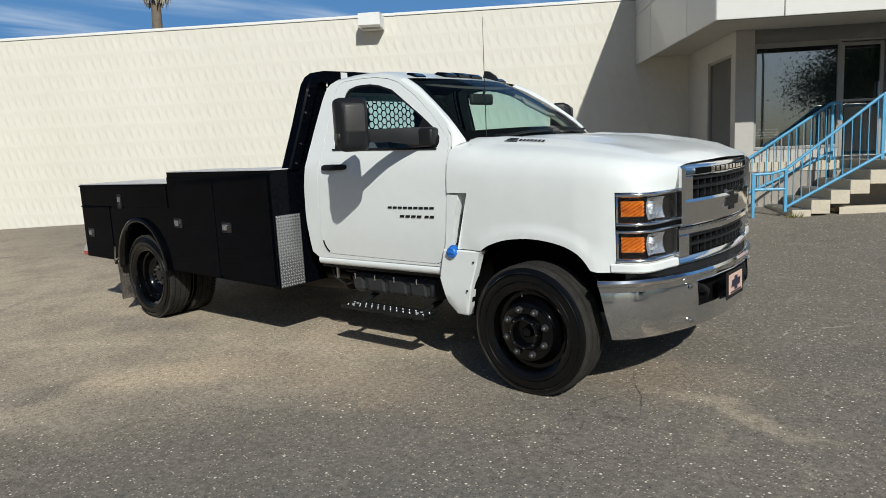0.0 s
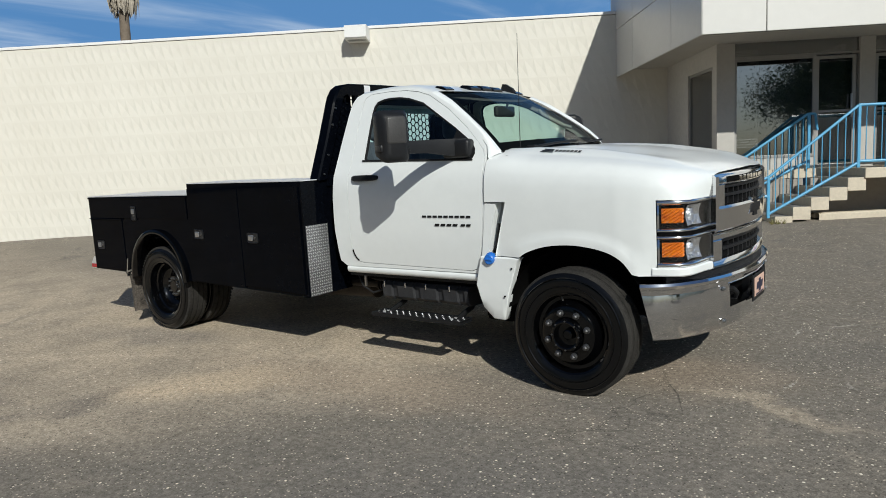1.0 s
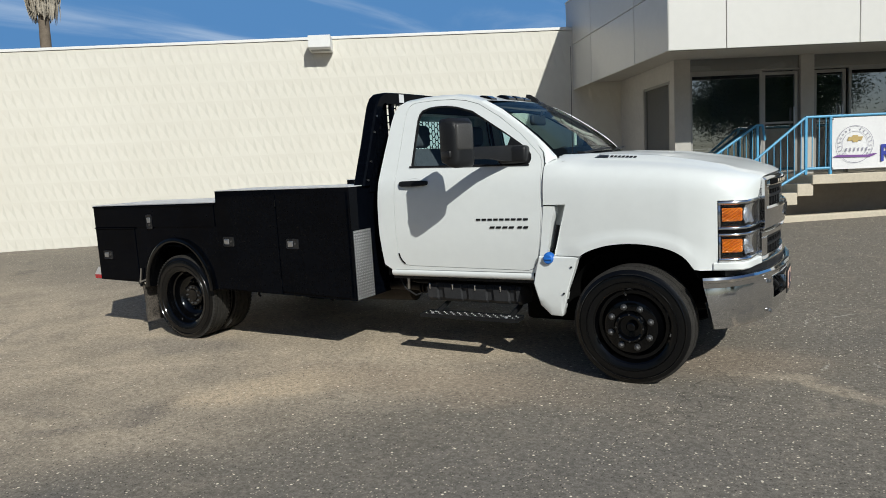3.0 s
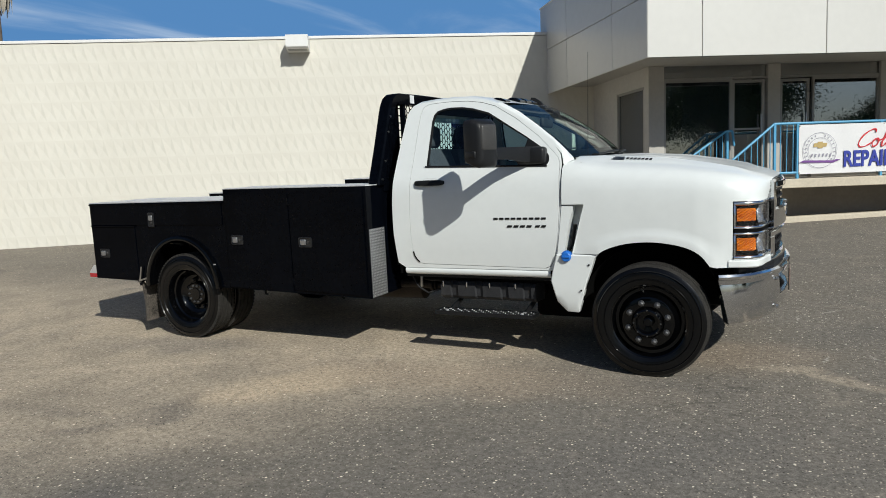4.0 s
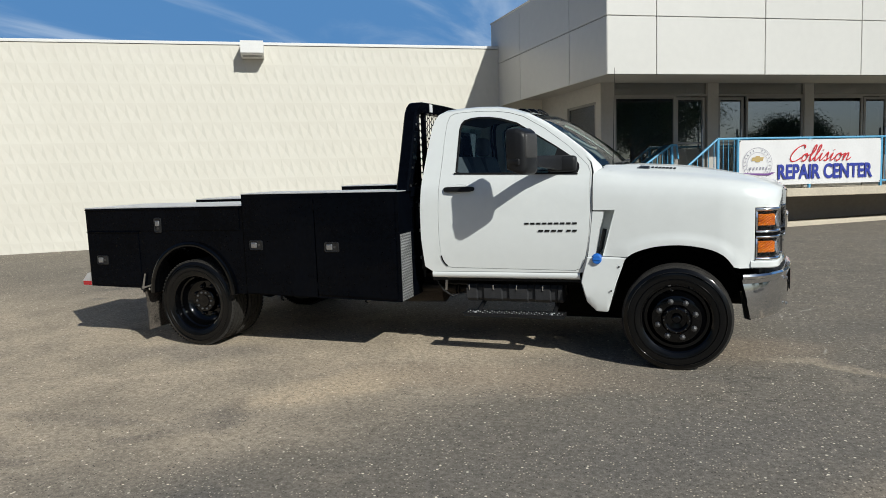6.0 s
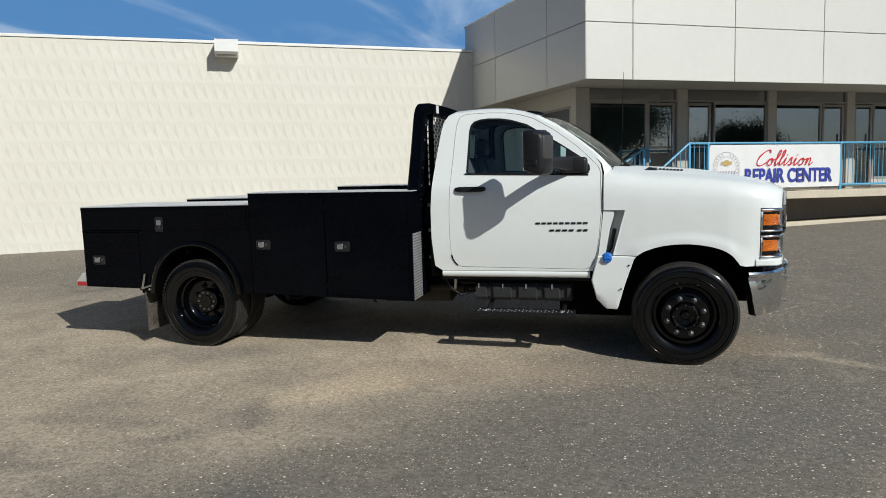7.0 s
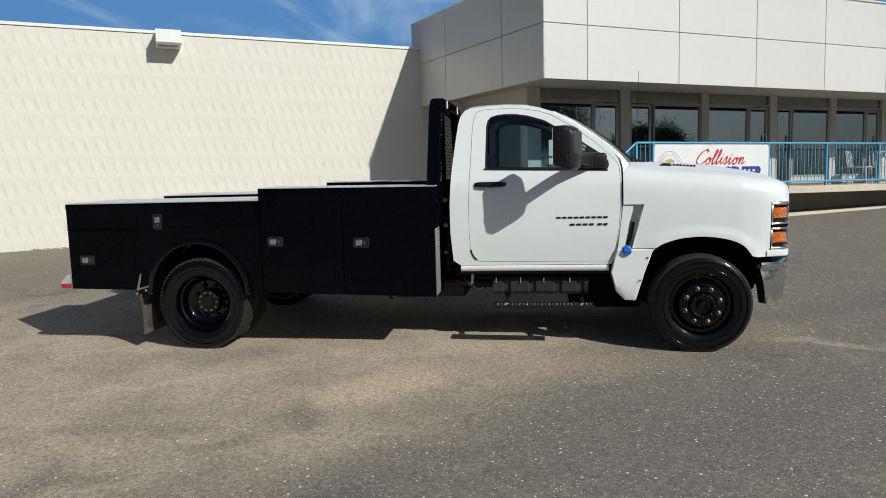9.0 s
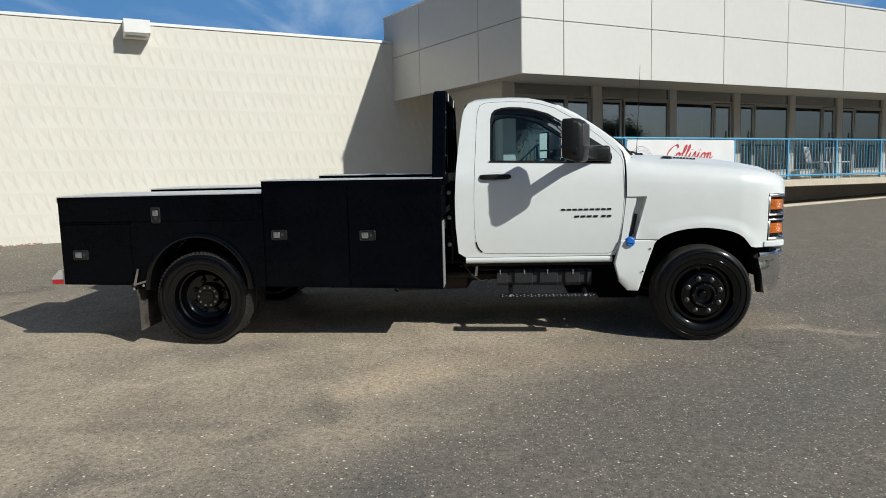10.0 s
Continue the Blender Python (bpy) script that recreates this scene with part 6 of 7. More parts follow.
    for r, d in ((0.425, -0.25), (0.425, 0.026), (0.432, 0.036), (0.455, 0.038), (0.470, 0.030), (0.474, 0.0)):
        rr.append([(REAR_X + r * math.cos(a), Y(d), 0.500 + (r + 0.012) * math.sin(a)) for a in [math.pi * k / 40 for k in range(41)]])
    loft(bm, rr)
    part("wheel_flare", bm, RIM, truck, "black wheel-arch flare", smooth=40)
    # mud flap on its bracket
    bm = BM()
    rows = []
    for i in range(7):
        f = i / 6
        rows.append([(-4.835 + 0.03 * f + 0.01 * math.sin(f * 4), s * y, 0.53 - 0.40 * f) for y in np.linspace(0.82, 1.20, 7)])
    loft(bm, rows)
    bmesh.ops.solidify(bm, geom=bm.faces[:], thickness=0.010)
    flap = part("mud_flap", bm, FLAP, truck, "dusty black rubber mud flap", smooth=50)
    bm = BM()
    bx(bm, -4.857, -4.813, s * 0.60, s * 1.22, 0.520, 0.555, 0.006)
    tube(bm, [(-4.835, s * 1.19, 0.545), (-4.74, s * 1.17, 0.555), (-4.69, s * 1.14, 0.60)], 0.016, 8)
    part("flap_bracket", bm, SATIN, flap)
    bm = BM()
    loft(bm, [[(x, s * y, z) for x, y, z in ((-4.838, 1.222, 0.545), (-4.832, 1.222, 0.56), (-4.795, 1.225, 0.68))], [(x, s * y, z) for x, y, z in ((-4.818, 1.222, 0.535), (-4.81, 1.222, 0.555), (-4.778, 1.225, 0.68))]])
    loft(bm, [[(x, s * 1.223, z) for x, z in ((-4.835, 0.548), (-4.70, 0.585))], [(x, s * 1.223, z) for x, z in ((-4.835, 0.532), (-4.70, 0.568))]])
    bmesh.ops.solidify(bm, geom=bm.faces[:], thickness=0.006)
    part("flap_strap", bm, STEEL, flap, "bent bright steel strap")
    for x, z in ((-4.832, 0.505), (-4.745, 0.535)):
        bm = BM()
        tube(bm, [(x, s * 1.20, z), (x, s * 1.228, z)], [0.016, 0.011], 8)
        part("flap_bolt", bm, TRIM, flap)
    # rear corner: step bumper end and lamps
    bm = BM()
    prism(bm, [(BX0 - 0.125, 0.545), (BX0 - 0.125, 0.60), (BX0 - 0.06, 0.67), (BX0 - 0.005, 0.67), (BX0 - 0.005, 0.545)], lambda x, z: (x, s * 1.19, z), lambda x, z: (x, s * 0.9, z))
    rb = part("rear_bumper_end", bm, ALU, truck, "dull metal rear bumper end")
    bm = BM()
    bx(bm, BX0 - 0.120, BX0 - 0.02, s * 1.190, s * 1.196, 0.551, 0.592, 0.002)
    part("marker_lens", bm, RED, rb, "red side marker lens")
    bm = BM()
    bx(bm, BX0 - 0.020, BX0, s * 1.12, s * 1.19, 1.255, 1.292, 0.004)
    part("corner_cap", bm, ALU, truck)

bm = BM()
bx(bm, BX0, BX1 - 0.02, -0.71, 0.71, DECK - 0.06, DECK, 0.004)
part("deck", bm, BLACK, truck, "black steel flatbed deck")
bm = BM()
bx(bm, BX0 + 0.002, BX0 + 0.05, -0.425, 0.425, 0.62, 1.10, 0.006)
part("rear_skirt", bm, BLACK, truck)
bm = BM()
for x in np.arange(-5.3, -2.2, 0.42):
    bx(bm, x - 0.03, x + 0.03, -1.1, 1.1, 0.94, 1.04)
part("cross_sill", bm, FRAME_MAT, truck)

# ---- headache rack ----
RXB = -2.20


def rack_edge(d):
    """Outer edge of the rack on one half, moved in by d."""
    pts = [(1.035 - d, 1.39), (0.90 - d, 1.72), (0.800 - d, 1.985), (0.775 - d, 2.045), (0.730 - d, 2.105 - d * 0.4), (0.67 - d * 0.6, 2.140 - d), (0.60, 2.152 - d), (0.3, 2.158 - d), (0.0, 2.160 - d)]
    return pts


bm = BM()
o, i = rack_edge(0.0), rack_edge(0.095)
for s in (-1, 1):
    rows = []
    for (yo, zo), (yi, zi) in zip(o, i):
        rows.append([(RXB - 0.055, s * yi, zi), (RXB - 0.055, s * (yo - 0.012), zo - 0.006), (RXB - 0.043, s * yo, zo), (RXB + 0.043, s * yo, zo), (RXB + 0.055, s * (yo - 0.012), zo - 0.006), (RXB + 0.055, s * yi, zi)])
    vr = loft(bm, rows, True)
    bm.faces.new(vr[0])
rack = part("headache_rack", bm, BLACK, truck, "gloss-black headache rack with a punched screen", smooth=35)
for s in (-1, 1):
    bm = BM()
    bx(bm, RXB - 0.03, BX1 - 0.004, s * 0.60, s * 0.95, 0.55, 1.40, 0.004)
    part("front_bulkhead", bm, BLACK, truck, "black bulkhead behind the cab")
    for y, z in ((0.985, 1.43), (0.925, 1.58), (0.85, 1.82), (0.805, 1.95)):
        bm = BM()
        tube(bm, [(RXB + 0.054, s * (y - 0.02), z), (RXB + 0.062, s * (y - 0.02), z)], 0.009, 8)
        part("rack_bolt", bm, STEEL, rack)
    bm = BM()
    bx(bm, RXB + 0.056, RXB + 0.060, s * 0.36, s * 0.43, 2.075, 2.145)
    part("rack_sticker", bm, BANNER_WHITE, rack, "small white sticker")
# plain sheet behind the outer parts of the screen
for s in (-1, 1):
    bm = BM()
    prism(bm, [(0.54, 1.40), (0.96, 1.40), (0.82, 1.72), (0.72, 1.985), (0.66, 2.08), (0.54, 2.08)], lambda y, z: (-2.212, s * y, z), lambda y, z: (-2.206, s * y, z))
    part("rack_wing", bm, BLACK, rack)
# punched screen: six-sided holes through a sheet
bm = BM()
PIT = 0.062
Rh = PIT / math.sqrt(3) * 0.84


def rack_half(z):
    return lerp(z, [1.39, 1.72, 1.985, 2.045, 2.09], [0.94, 0.805, 0.705, 0.68, 0.60])


for col in range(-17, 18):
    y = col * PIT * math.sqrt(3) / 2
    for k in range(11):
        z = 1.44 + k * PIT + (PIT / 2 if col % 2 else 0.0)
        if z < 2.07 and abs(y) + PIT * 0.4 < rack_half(z):
            hx = [(y + PIT / math.sqrt(3) * math.cos(radians(60 * q)), z + PIT / math.sqrt(3) * math.sin(radians(60 * q))) for q in range(6)]
            hi_ = [(y + Rh * math.cos(radians(60 * q)), z + Rh * math.sin(radians(60 * q))) for q in range(6)]
            for xx in (RXB - 0.002, RXB + 0.002):
                a, b = [bm.verts.new((xx, *p)) for p in hx], [bm.verts.new((xx, *p)) for p in hi_]
                for q in range(6):
                    bm.faces.new((a[q], a[(q + 1) % 6], b[(q + 1) % 6], b[q]))
tagged(part("punched_screen", bm, BLACK, rack), kind="stuff")
bm = BM()
bx(bm, RXB - 0.045, RXB + 0.045, -0.93, 0.93, 1.33, 1.42, 0.006)
part("rack_crossbar", bm, BLACK, rack)
for y in (-0.52, 0.52):
    bm = BM()
    bx(bm, RXB + 0.01, RXB + 0.045, y - 0.02, y + 0.02, 1.40, 2.10)
    part("rack_upright", bm, BLACK, rack)

for y, x, z0, z1, rad in ((-0.78, -2.118, 0.62, 1.30, 0.014), (-0.70, -2.122, 0.70, 1.36, 0.010), (-0.84, -2.110, 0.70, 0.98, 0.012)):
    bm = BM()
    tube(bm, [(x, y, z0), (x + 0.01, y - 0.01, (z0 + z1) / 2), (x, y + 0.02, z1)], rad, 8)
    part("conduit", bm, SATIN, truck, "black conduit behind the cab", smooth=50)
for z in (0.78, 1.02, 1.24):
    bm = BM()
    bx(bm, -2.150, -2.112, -0.80, -0.66, z, z + 0.030, 0.006)
    part("rack_bracket", bm, STEEL, truck)

# ---- chassis ----
for s in (-1, 1):
    bm = BM()
    rows = [[(x, s * y, z) for y, z in ((0.36, 0.60), (0.44, 0.60), (0.44, 0.82), (0.36, 0.82), (0.36, 0.805), (0.43, 0.805), (0.43, 0.615), (0.36, 0.615))] for x in (-5.45, -3.0, -2.0, 0.65)]
    loft(bm, rows, True)
    part("frame_rail", bm, FRAME_MAT, truck, "dark painted frame rail")
    bm = BM()
    for k in range(4):
        tube(bm, [(REAR_X - 0.7 + k * 0.08, s * 0.52, 0.52 - k * 0.02), (REAR_X, s * 0.52, 0.40 - k * 0.02 + 0.05), (REAR_X + 0.7 - k * 0.08, s * 0.52, 0.52 - k * 0.02)], 0.018, 6)
    part("leaf_spring", bm, FRAME_MAT, truck)
for x, r in ((0.0, 0.05), (REAR_X, 0.075)):
    bm = BM()
    tube(bm, [(x, -0.75, 0.40), (x, -0.25, 0.40), (x, 0, 0.40), (x, 0.25, 0.40), (x, 0.75, 0.40)], [r, r, r * 2.2 if r > 0.06 else r, r, r], 14)
    part("axle", bm, FRAME_MAT, truck, smooth=50)
bm = BM()
tube(bm, [(-3.95, 0, 0.45), (-2.2, 0, 0.55), (-1.2, 0, 0.58)], 0.055, 14)
part("driveshaft", bm, FRAME_MAT, truck, smooth=50)
bm = BM()
tube(bm, [(-0.9, -0.55, 0.50), (-1.8, -0.56, 0.49), (-2.3, -0.60, 0.47), (-3.2, -0.64, 0.46)], 0.05, 14)
tube(bm, [(-1.95, -0.58, 0.48), (-2.0, -0.58, 0.48), (-2.62, -0.61, 0.47), (-2.67, -0.61, 0.47)], [0.05, 0.115, 0.115, 0.05], 18)
part("exhaust_pipe", bm, RUST, truck, "brownish exhaust pipe and muffler", smooth=50)
# black blocks added to close the engine bay and hide lit ground beyond
bm = BM()
bx(bm, -0.55, 0.55, -0.55, 0.55, 0.40, 1.15, 0.05)
bx(bm, -1.6, -0.5, -0.30, 0.30, 0.45, 0.72, 0.05)
bx(bm, -1.05, -0.40, -0.40, 0.40, 0.22, 0.62, 0.04)
part("engine_mass", bm, GAP, truck, "dark blocks that stand in for the engine and gearbox")
# unseen boxes on the far side, added to block light under the truck
bm = BM()
bx(bm, -1.95, -0.66, 0.52, 0.92, 0.26, 0.64, 0.05, 3)
part("battery_box", bm, FRAME_MAT, truck, "unseen dark box added under the driver's side", smooth=40)
bm = BM()
bx(bm, -3.75, -2.25, 0.60, 0.95, 0.36, 0.62, 0.05, 3)
part("air_tank_box", bm, FRAME_MAT, truck, smooth=40)
bm = BM()
bx(bm, -2.0, -0.62, -0.92, 0.92, 0.69, 0.735, 0.01)
part("cab_floor", bm, GAP, truck)
# unseen block between the rails, added to deepen the shade below
bm = BM()
bx(bm, -3.55, -2.35, -0.34, 0.34, 0.42, 0.78, 0.05, 3)
rail_block = part("fuel_tank", bm, FRAME_MAT, truck, "unseen dark block added between the frame rails", smooth=40)
for x in (-3.2, -2.7):
    bm = BM()
    bx(bm, x - 0.03, x + 0.03, -0.352, 0.352, 0.408, 0.79, 0.01)
    part("strap", bm, RUST, rail_block)
# one more unseen far-side box that keeps the underbody dark
bm = BM()
bx(bm, -2.15, -0.62, 0.46, 0.90, 0.34, 0.66, 0.05, 3)
part("treatment_box", bm, FRAME_MAT, truck, "unseen dark box added on the far side", smooth=40)
for x in (-5.2, -3.75, -2.05, -0.75, 0.45):
    bm = BM()
    bx(bm, x - 0.05, x + 0.05, -0.36, 0.36, 0.62, 0.78, 0.01)
    part("cross_member", bm, FRAME_MAT, truck)
# ribbed tank beside the rail
bm = BM()
prof = [(-0.62, 0.415), (-0.80, 0.425), (-0.835, 0.455), (-0.845, 0.545), (-0.82, 0.575), (-0.62, 0.58)]
xs = [-1.72, -1.70]
for c in (-1.60, -1.38, -1.16, -0.97):
    xs += [c - 0.035, c - 0.025, c + 0.025, c + 0.035]
xs += [-0.92, -0.90]
rows = []
for n, x in enumerate(xs):
    groove = 0.018 if n >= 2 and n < len(xs) - 2 and (n - 2) % 4 in (1, 2) else 0.0
    sc = 0.96 if n in (0, len(xs) - 1) else 1.0
    rows.append([(x, y + (groove if y < -0.7 else 0), 0.50 + (z - 0.50) * sc) for y, z in prof])
vr = loft(bm, rows, True)
bm.faces.new(vr[0]), bm.faces.new(vr[-1])
part("side_tank", bm, TANK, truck, "grey ribbed plastic tank", smooth=25)
for x in (-1.69, -1.48, -1.28, -1.06):
    bm = BM()
    bx(bm, x - 0.006, x + 0.006, -0.853, -0.842, 0.530, 0.575, 0.003)
    part("tank_clip", bm, TRIM, truck, "bright metal clip")
for pts, rad, m, nm in (([(-2.20, -0.70, 0.515), (-1.95, -0.70, 0.515), (-1.62, -0.69, 0.505), (-1.35, -0.66, 0.50)], 0.034, RUST, "exhaust_pipe"), ([(-2.05, -0.74, 0.60), (-1.85, -0.76, 0.565), (-1.70, -0.78, 0.57)], 0.011, SATIN, "hose"), ([(-2.02, -0.80, 0.64), (-1.93, -0.84, 0.52), (-1.86, -0.80, 0.46), (-1.74, -0.76, 0.50)], 0.009, SATIN, "hose")):
    bm = BM()
    tube(bm, pts, rad, 12)
    part(nm, bm, m, truck, smooth=50)
bm = BM()
for x in (-1.86, -1.83):
    tube(bm, [(x, -0.70, 0.514), (x + 0.012, -0.70, 0.514)], 0.055, 14)
part("pipe_flange", bm, RUST, truck, smooth=40)
# dark backing put where only deep shade lies between sill and tank
bm = BM()
bx(bm, -2.02, -0.72, -0.80, -0.74, 0.575, 0.70, 0.008)
part("rocker_bracket", bm, GAP, truck, "dark backing sheet in place of shade under the cab")
bm = BM()
bx(bm, -2.00, -0.74, -0.905, -0.885, 0.618, 0.645, 0.004)
part("rocker_seam", bm, SATIN, truck)
# hanging step with a punched tread
bm = BM()
bx(bm, -1.70, -0.865, -1.015, -1.005, 0.335, 0.365, 0.002)
bx(bm, -1.70, -0.865, -0.872, -0.862, 0.335, 0.365, 0.002)
bx(bm, -1.70, -1.69, -1.005, -0.872, 0.335, 0.362)
bx(bm, -0.875, -0.865, -1.005, -0.872, 0.335, 0.362)
n_x, n_y = 26, 4
for k in range(n_x + 1):
    x = -1.69 + (0.815) * k / n_x
    bx(bm, x - 0.010, x + 0.010, -1.005, -0.872, 0.352, 0.358)
for k in range(1, n_y):
    y = -1.005 + 0.133 * k / n_y
    bx(bm, -1.69, -0.875, y - 0.010, y + 0.010, 0.350, 0.356)
step = part("side_step", bm, SATIN, truck, "black punched steel side step")
bm = BM()
for k in range(n_x):
    for q in range(n_y):
        if (k + q) % 2:
            x, y = -1.69 + 0.815 * (k + 0.5) / n_x, -1.005 + 0.133 * (q + 0.5) / n_y
            tube(bm, [(x, y, 0.352), (x, y, 0.361)], [0.0072, 0.0042], 6)
tagged(part("grip_stud", bm, ALU, step), kind="stuff")
for x in (-1.60, -0.96):
    bm = BM()
    tube(bm, [(x, -0.94, 0.345), (x, -0.72, 0.40), (x, -0.46, 0.60)], 0.020, 8)
    part("step_bracket", bm, SATIN, step)
    for dy in (-0.965, -0.93):
        bm = BM()
        tube(bm, [(x + dy * 0.3 + 0.28, dy, 0.358), (x + dy * 0.3 + 0.28, dy, 0.368)], 0.012, 8)
        part("step_bolt", bm, ALU, step)
bm = BM()
tube(bm, [(-1.90, -0.82, 0.69), (-1.895, -0.84, 0.60), (-1.905, -0.83, 0.52)], 0.014, 8)
bx(bm, -1.93, -1.87, -0.86, -0.80, 0.61, 0.69, 0.006)
part("cab_mount", bm, STEEL, truck)
for x in (-3.45, -2.6):
    bm = BM()
    tube(bm, [(x, -1.0, 0.50), (x, -1.0, 0.43), (x + 0.02, -1.0, 0.42)], 0.010, 6)
    part("drain_stub", bm, FRAME_MAT, truck)

# ---- cab interior ----
for y0, y1, nm in ((-0.78, -0.24, "seat"), (-0.20, 0.20, "centre_seat"), (0.24, 0.78, "seat")):
    bm = BM()
    bx(bm, -1.78, -1.28, y0, y1, 0.95, 1.13, 0.05, 3)
    seat = part(nm, bm, CLOTH, truck, "dark cloth seat", smooth=50)
    bm = BM()
    rows = []
    for f in (0, 0.15, 0.5, 0.85, 1.0):
        x, z = -1.74 - 0.16 * f, 1.08 + 0.58 * f
        t = 0.075 - 0.02 * f
        ins = 0.03 if f in (0, 1.0) else 0.0
        rows.append([(x - t, y0 + ins, z), (x + t, y0 + ins + 0.03, z), (x + t + 0.01, (y0 + y1) / 2, z), (x + t, y1 - ins - 0.03, z), (x - t, y1 - ins, z)])
    vr = loft(bm, rows, True)
    bm.faces.new(vr[0]), bm.faces.new(vr[-1])
    part("backrest", bm, CLOTH, seat, smooth=50)
    if nm == "seat":
        bm = BM()
        c = (y0 + y1) / 2
        bx(bm, -1.97, -1.87, c - 0.13, c + 0.13, 1.67, 1.86, 0.045, 3)
        part("headrest", bm, CLOTH, seat, smooth=50)
bm = BM()
rows = [[(x, y, z) for y in (-0.88, -0.6, -0.2, 0.2, 0.6, 0.88)] for x, z in ((-0.92, 1.0), (-0.93, 1.30), (-0.90, 1.42), (-0.82, 1.465), (-0.62, 1.475), (-0.50, 1.50))]
loft(bm, rows)
bx(bm, -0.95, -0.80, 0.20, 0.62, 1.44, 1.52, 0.03, 3)
dash = part("dashboard", bm, DASH, truck, "black dashboard", smooth=40)
bm = BM()
M0 = Matrix.Translation((-1.06, 0.42, 1.435)) @ Matrix.Rotation(radians(-62), 4, "Y")
tube(bm, [M0 @ Vector((0.19 * math.cos(a), 0.19 * math.sin(a), 0)) for a in [2 * math.pi * k / 32 for k in range(33)]], 0.016, 8, False)
for a in (0.3, math.pi - 0.3, -math.pi / 2):
    tube(bm, [M0 @ Vector((0, 0, -0.02)), M0 @ Vector((0.19 * math.cos(a), 0.19 * math.sin(a), 0))], 0.014, 6)
tube(bm, [M0 @ Vector((0, 0, 0)), M0 @ Vector((0, 0, -0.25))], [0.06, 0.035], 12)
part("steering_wheel", bm, DASH, truck, "black steering wheel", smooth=50)
bm = BM()
bx(bm, -1.06, -1.02, -0.14, 0.14, 1.80, 1.885, 0.018, 3)
tube(bm, [(-1.02, 0, 1.87), (-1.00, 0, 1.915)], 0.010, 6)
part("interior_mirror", bm, DASH, truck, "black rear-view mirror", smooth=40)
for s in (-1, 1):
    bm = BM()
    tube(bm, [(-1.06, s * 0.62, 1.86), (-1.02, s * 0.60, 1.82), (-0.86, s * 0.665, 1.72), (-0.80, s * 0.70, 1.70)], 0.016, 8)
    part("grab_handle", bm, LINER, truck, "grey pillar grab handle", smooth=50)
    bm = BM()
    rows = []
    for (x, y, z), k in zip(WS_EDGE, range(6)):
        rows.append([(x - 0.02, s * (abs(y) - 0.005), z - 0.02), (x - 0.07, s * (abs(y) - 0.02), z - 0.05), (x - 0.09, s * (abs(y) + 0.02), z - 0.05)])
    loft(bm, rows)
    part("pillar_trim", bm, LINER, truck, smooth=50)
    bm = BM()
    loft(bm, [[(x, s * (0.90 - max(0, z - 1.40) * 0.1), z) for x in (-1.88, -1.3, -0.72)] for z in (0.74, 1.1, 1.40, 1.475)])
    part("door_card", bm, DASH, truck, smooth=40)
bm = BM()
loft(bm, [[(bk(z) + 0.03, y, z) for y in (-0.88, 0, 0.88)] for z in (0.75, 1.1, 1.44)])
part("rear_trim", bm, LINER, truck)

# ---- palm beyond the wall ----


def frond(bm, at, azim, lift, length, droop, width, n=7):
    """A feathered frond as a folded strip with teeth."""
    d = Vector((math.cos(azim), math.sin(azim), 0))
    side = Vector((-d.y, d.x, 0))
    p, a = Vector(at), lift
    pts = []
    for k in range(n + 1):
        pts.append(p.copy())
        p = p + (d * math.cos(a) + Vector((0, 0, math.sin(a)))) * (length / n)
        a -= droop / n
    for k in range(n):
        for q in range(2):
            f = (k + q / 2) / n
            b = pts[k].lerp(pts[k + 1], q / 2)
            w = width * (0.35 + 0.65 * math.sin(math.pi * min(1, f * 0.9 + 0.1)))
            t = (pts[k + 1] - pts[k]) / 2
            for sg in (1, -1):
                tip = b + side * sg * w + t * 1.3 - Vector((0, 0, w * 0.35))
                bm.faces.new([bm.verts.new(v) for v in (b, b + t * 0.8, tip)])


def palm(at, height, r, name_label, skirt=True, seed=1):
    rnd = random.Random(seed)
    t = thing("palm_tree", Matrix.Translation(at), name_label, "palm tree")
    bm = BM()
    pts, rs = [], []
    for k in range(25):
        f = k / 24
        pts.append((0.25 * math.sin(f * 2.0), 0.15 * math.sin(f * 1.3), height * f))
        rs.append(r * (1.15 - 0.35 * f) * (1 + 0.04 * (k % 2)))
    tube(bm, pts, rs, 14)
    part("trunk", bm, BARK, t, smooth=40)
    top = Vector(pts[-1])
    if skirt:
        bm = BM()
        for k in range(620):
            f = rnd.random()
            az = rnd.uniform(0, 6.283)
            z = top.z + 0.2 - 2.2 * f
            rad = r * 0.8 + (0.95 - 0.52 * f) * rnd.uniform(0.55, 1.15)
            a = Vector((top.x + rad * math.cos(az), top.y + rad * math.sin(az), z))
            ln, w = rnd.uniform(0.5, 1.0), rnd.uniform(0.03, 0.07)
            sd_ = Vector((-math.sin(az), math.cos(az), 0)) * w
            b = a + Vector((rnd.uniform(-0.12, 0.12), rnd.uniform(-0.12, 0.12), -ln))
            b += Vector((top.x - b.x, top.y - b.y, 0)) * 0.18
            bm.faces.new([bm.verts.new(v) for v in (a - sd_, a + sd_, b + sd_ * 0.4, b - sd_ * 0.4)])
            c = a.lerp(b, 0.2) + Vector((math.cos(az), math.sin(az), 0)) * 0.05
            bm.faces.new([bm.verts.new(v) for v in (a + sd_, c + sd_ * 2, b + sd_ * 1.4)])
        part("dry_skirt", bm, DRY_FROND, t, "hanging skirt of dry fronds")
    bm = BM()
    for k in range(46):
        lift = rnd.uniform(-0.5, 1.3)
        frond(bm, top + Vector((0, 0, 0.2)), rnd.uniform(0, 6.283), lift, rnd.uniform(1.6, 2.3), rnd.uniform(0.8, 1.6), 0.34)
    part("crown", bm, FROND, t)
    return t


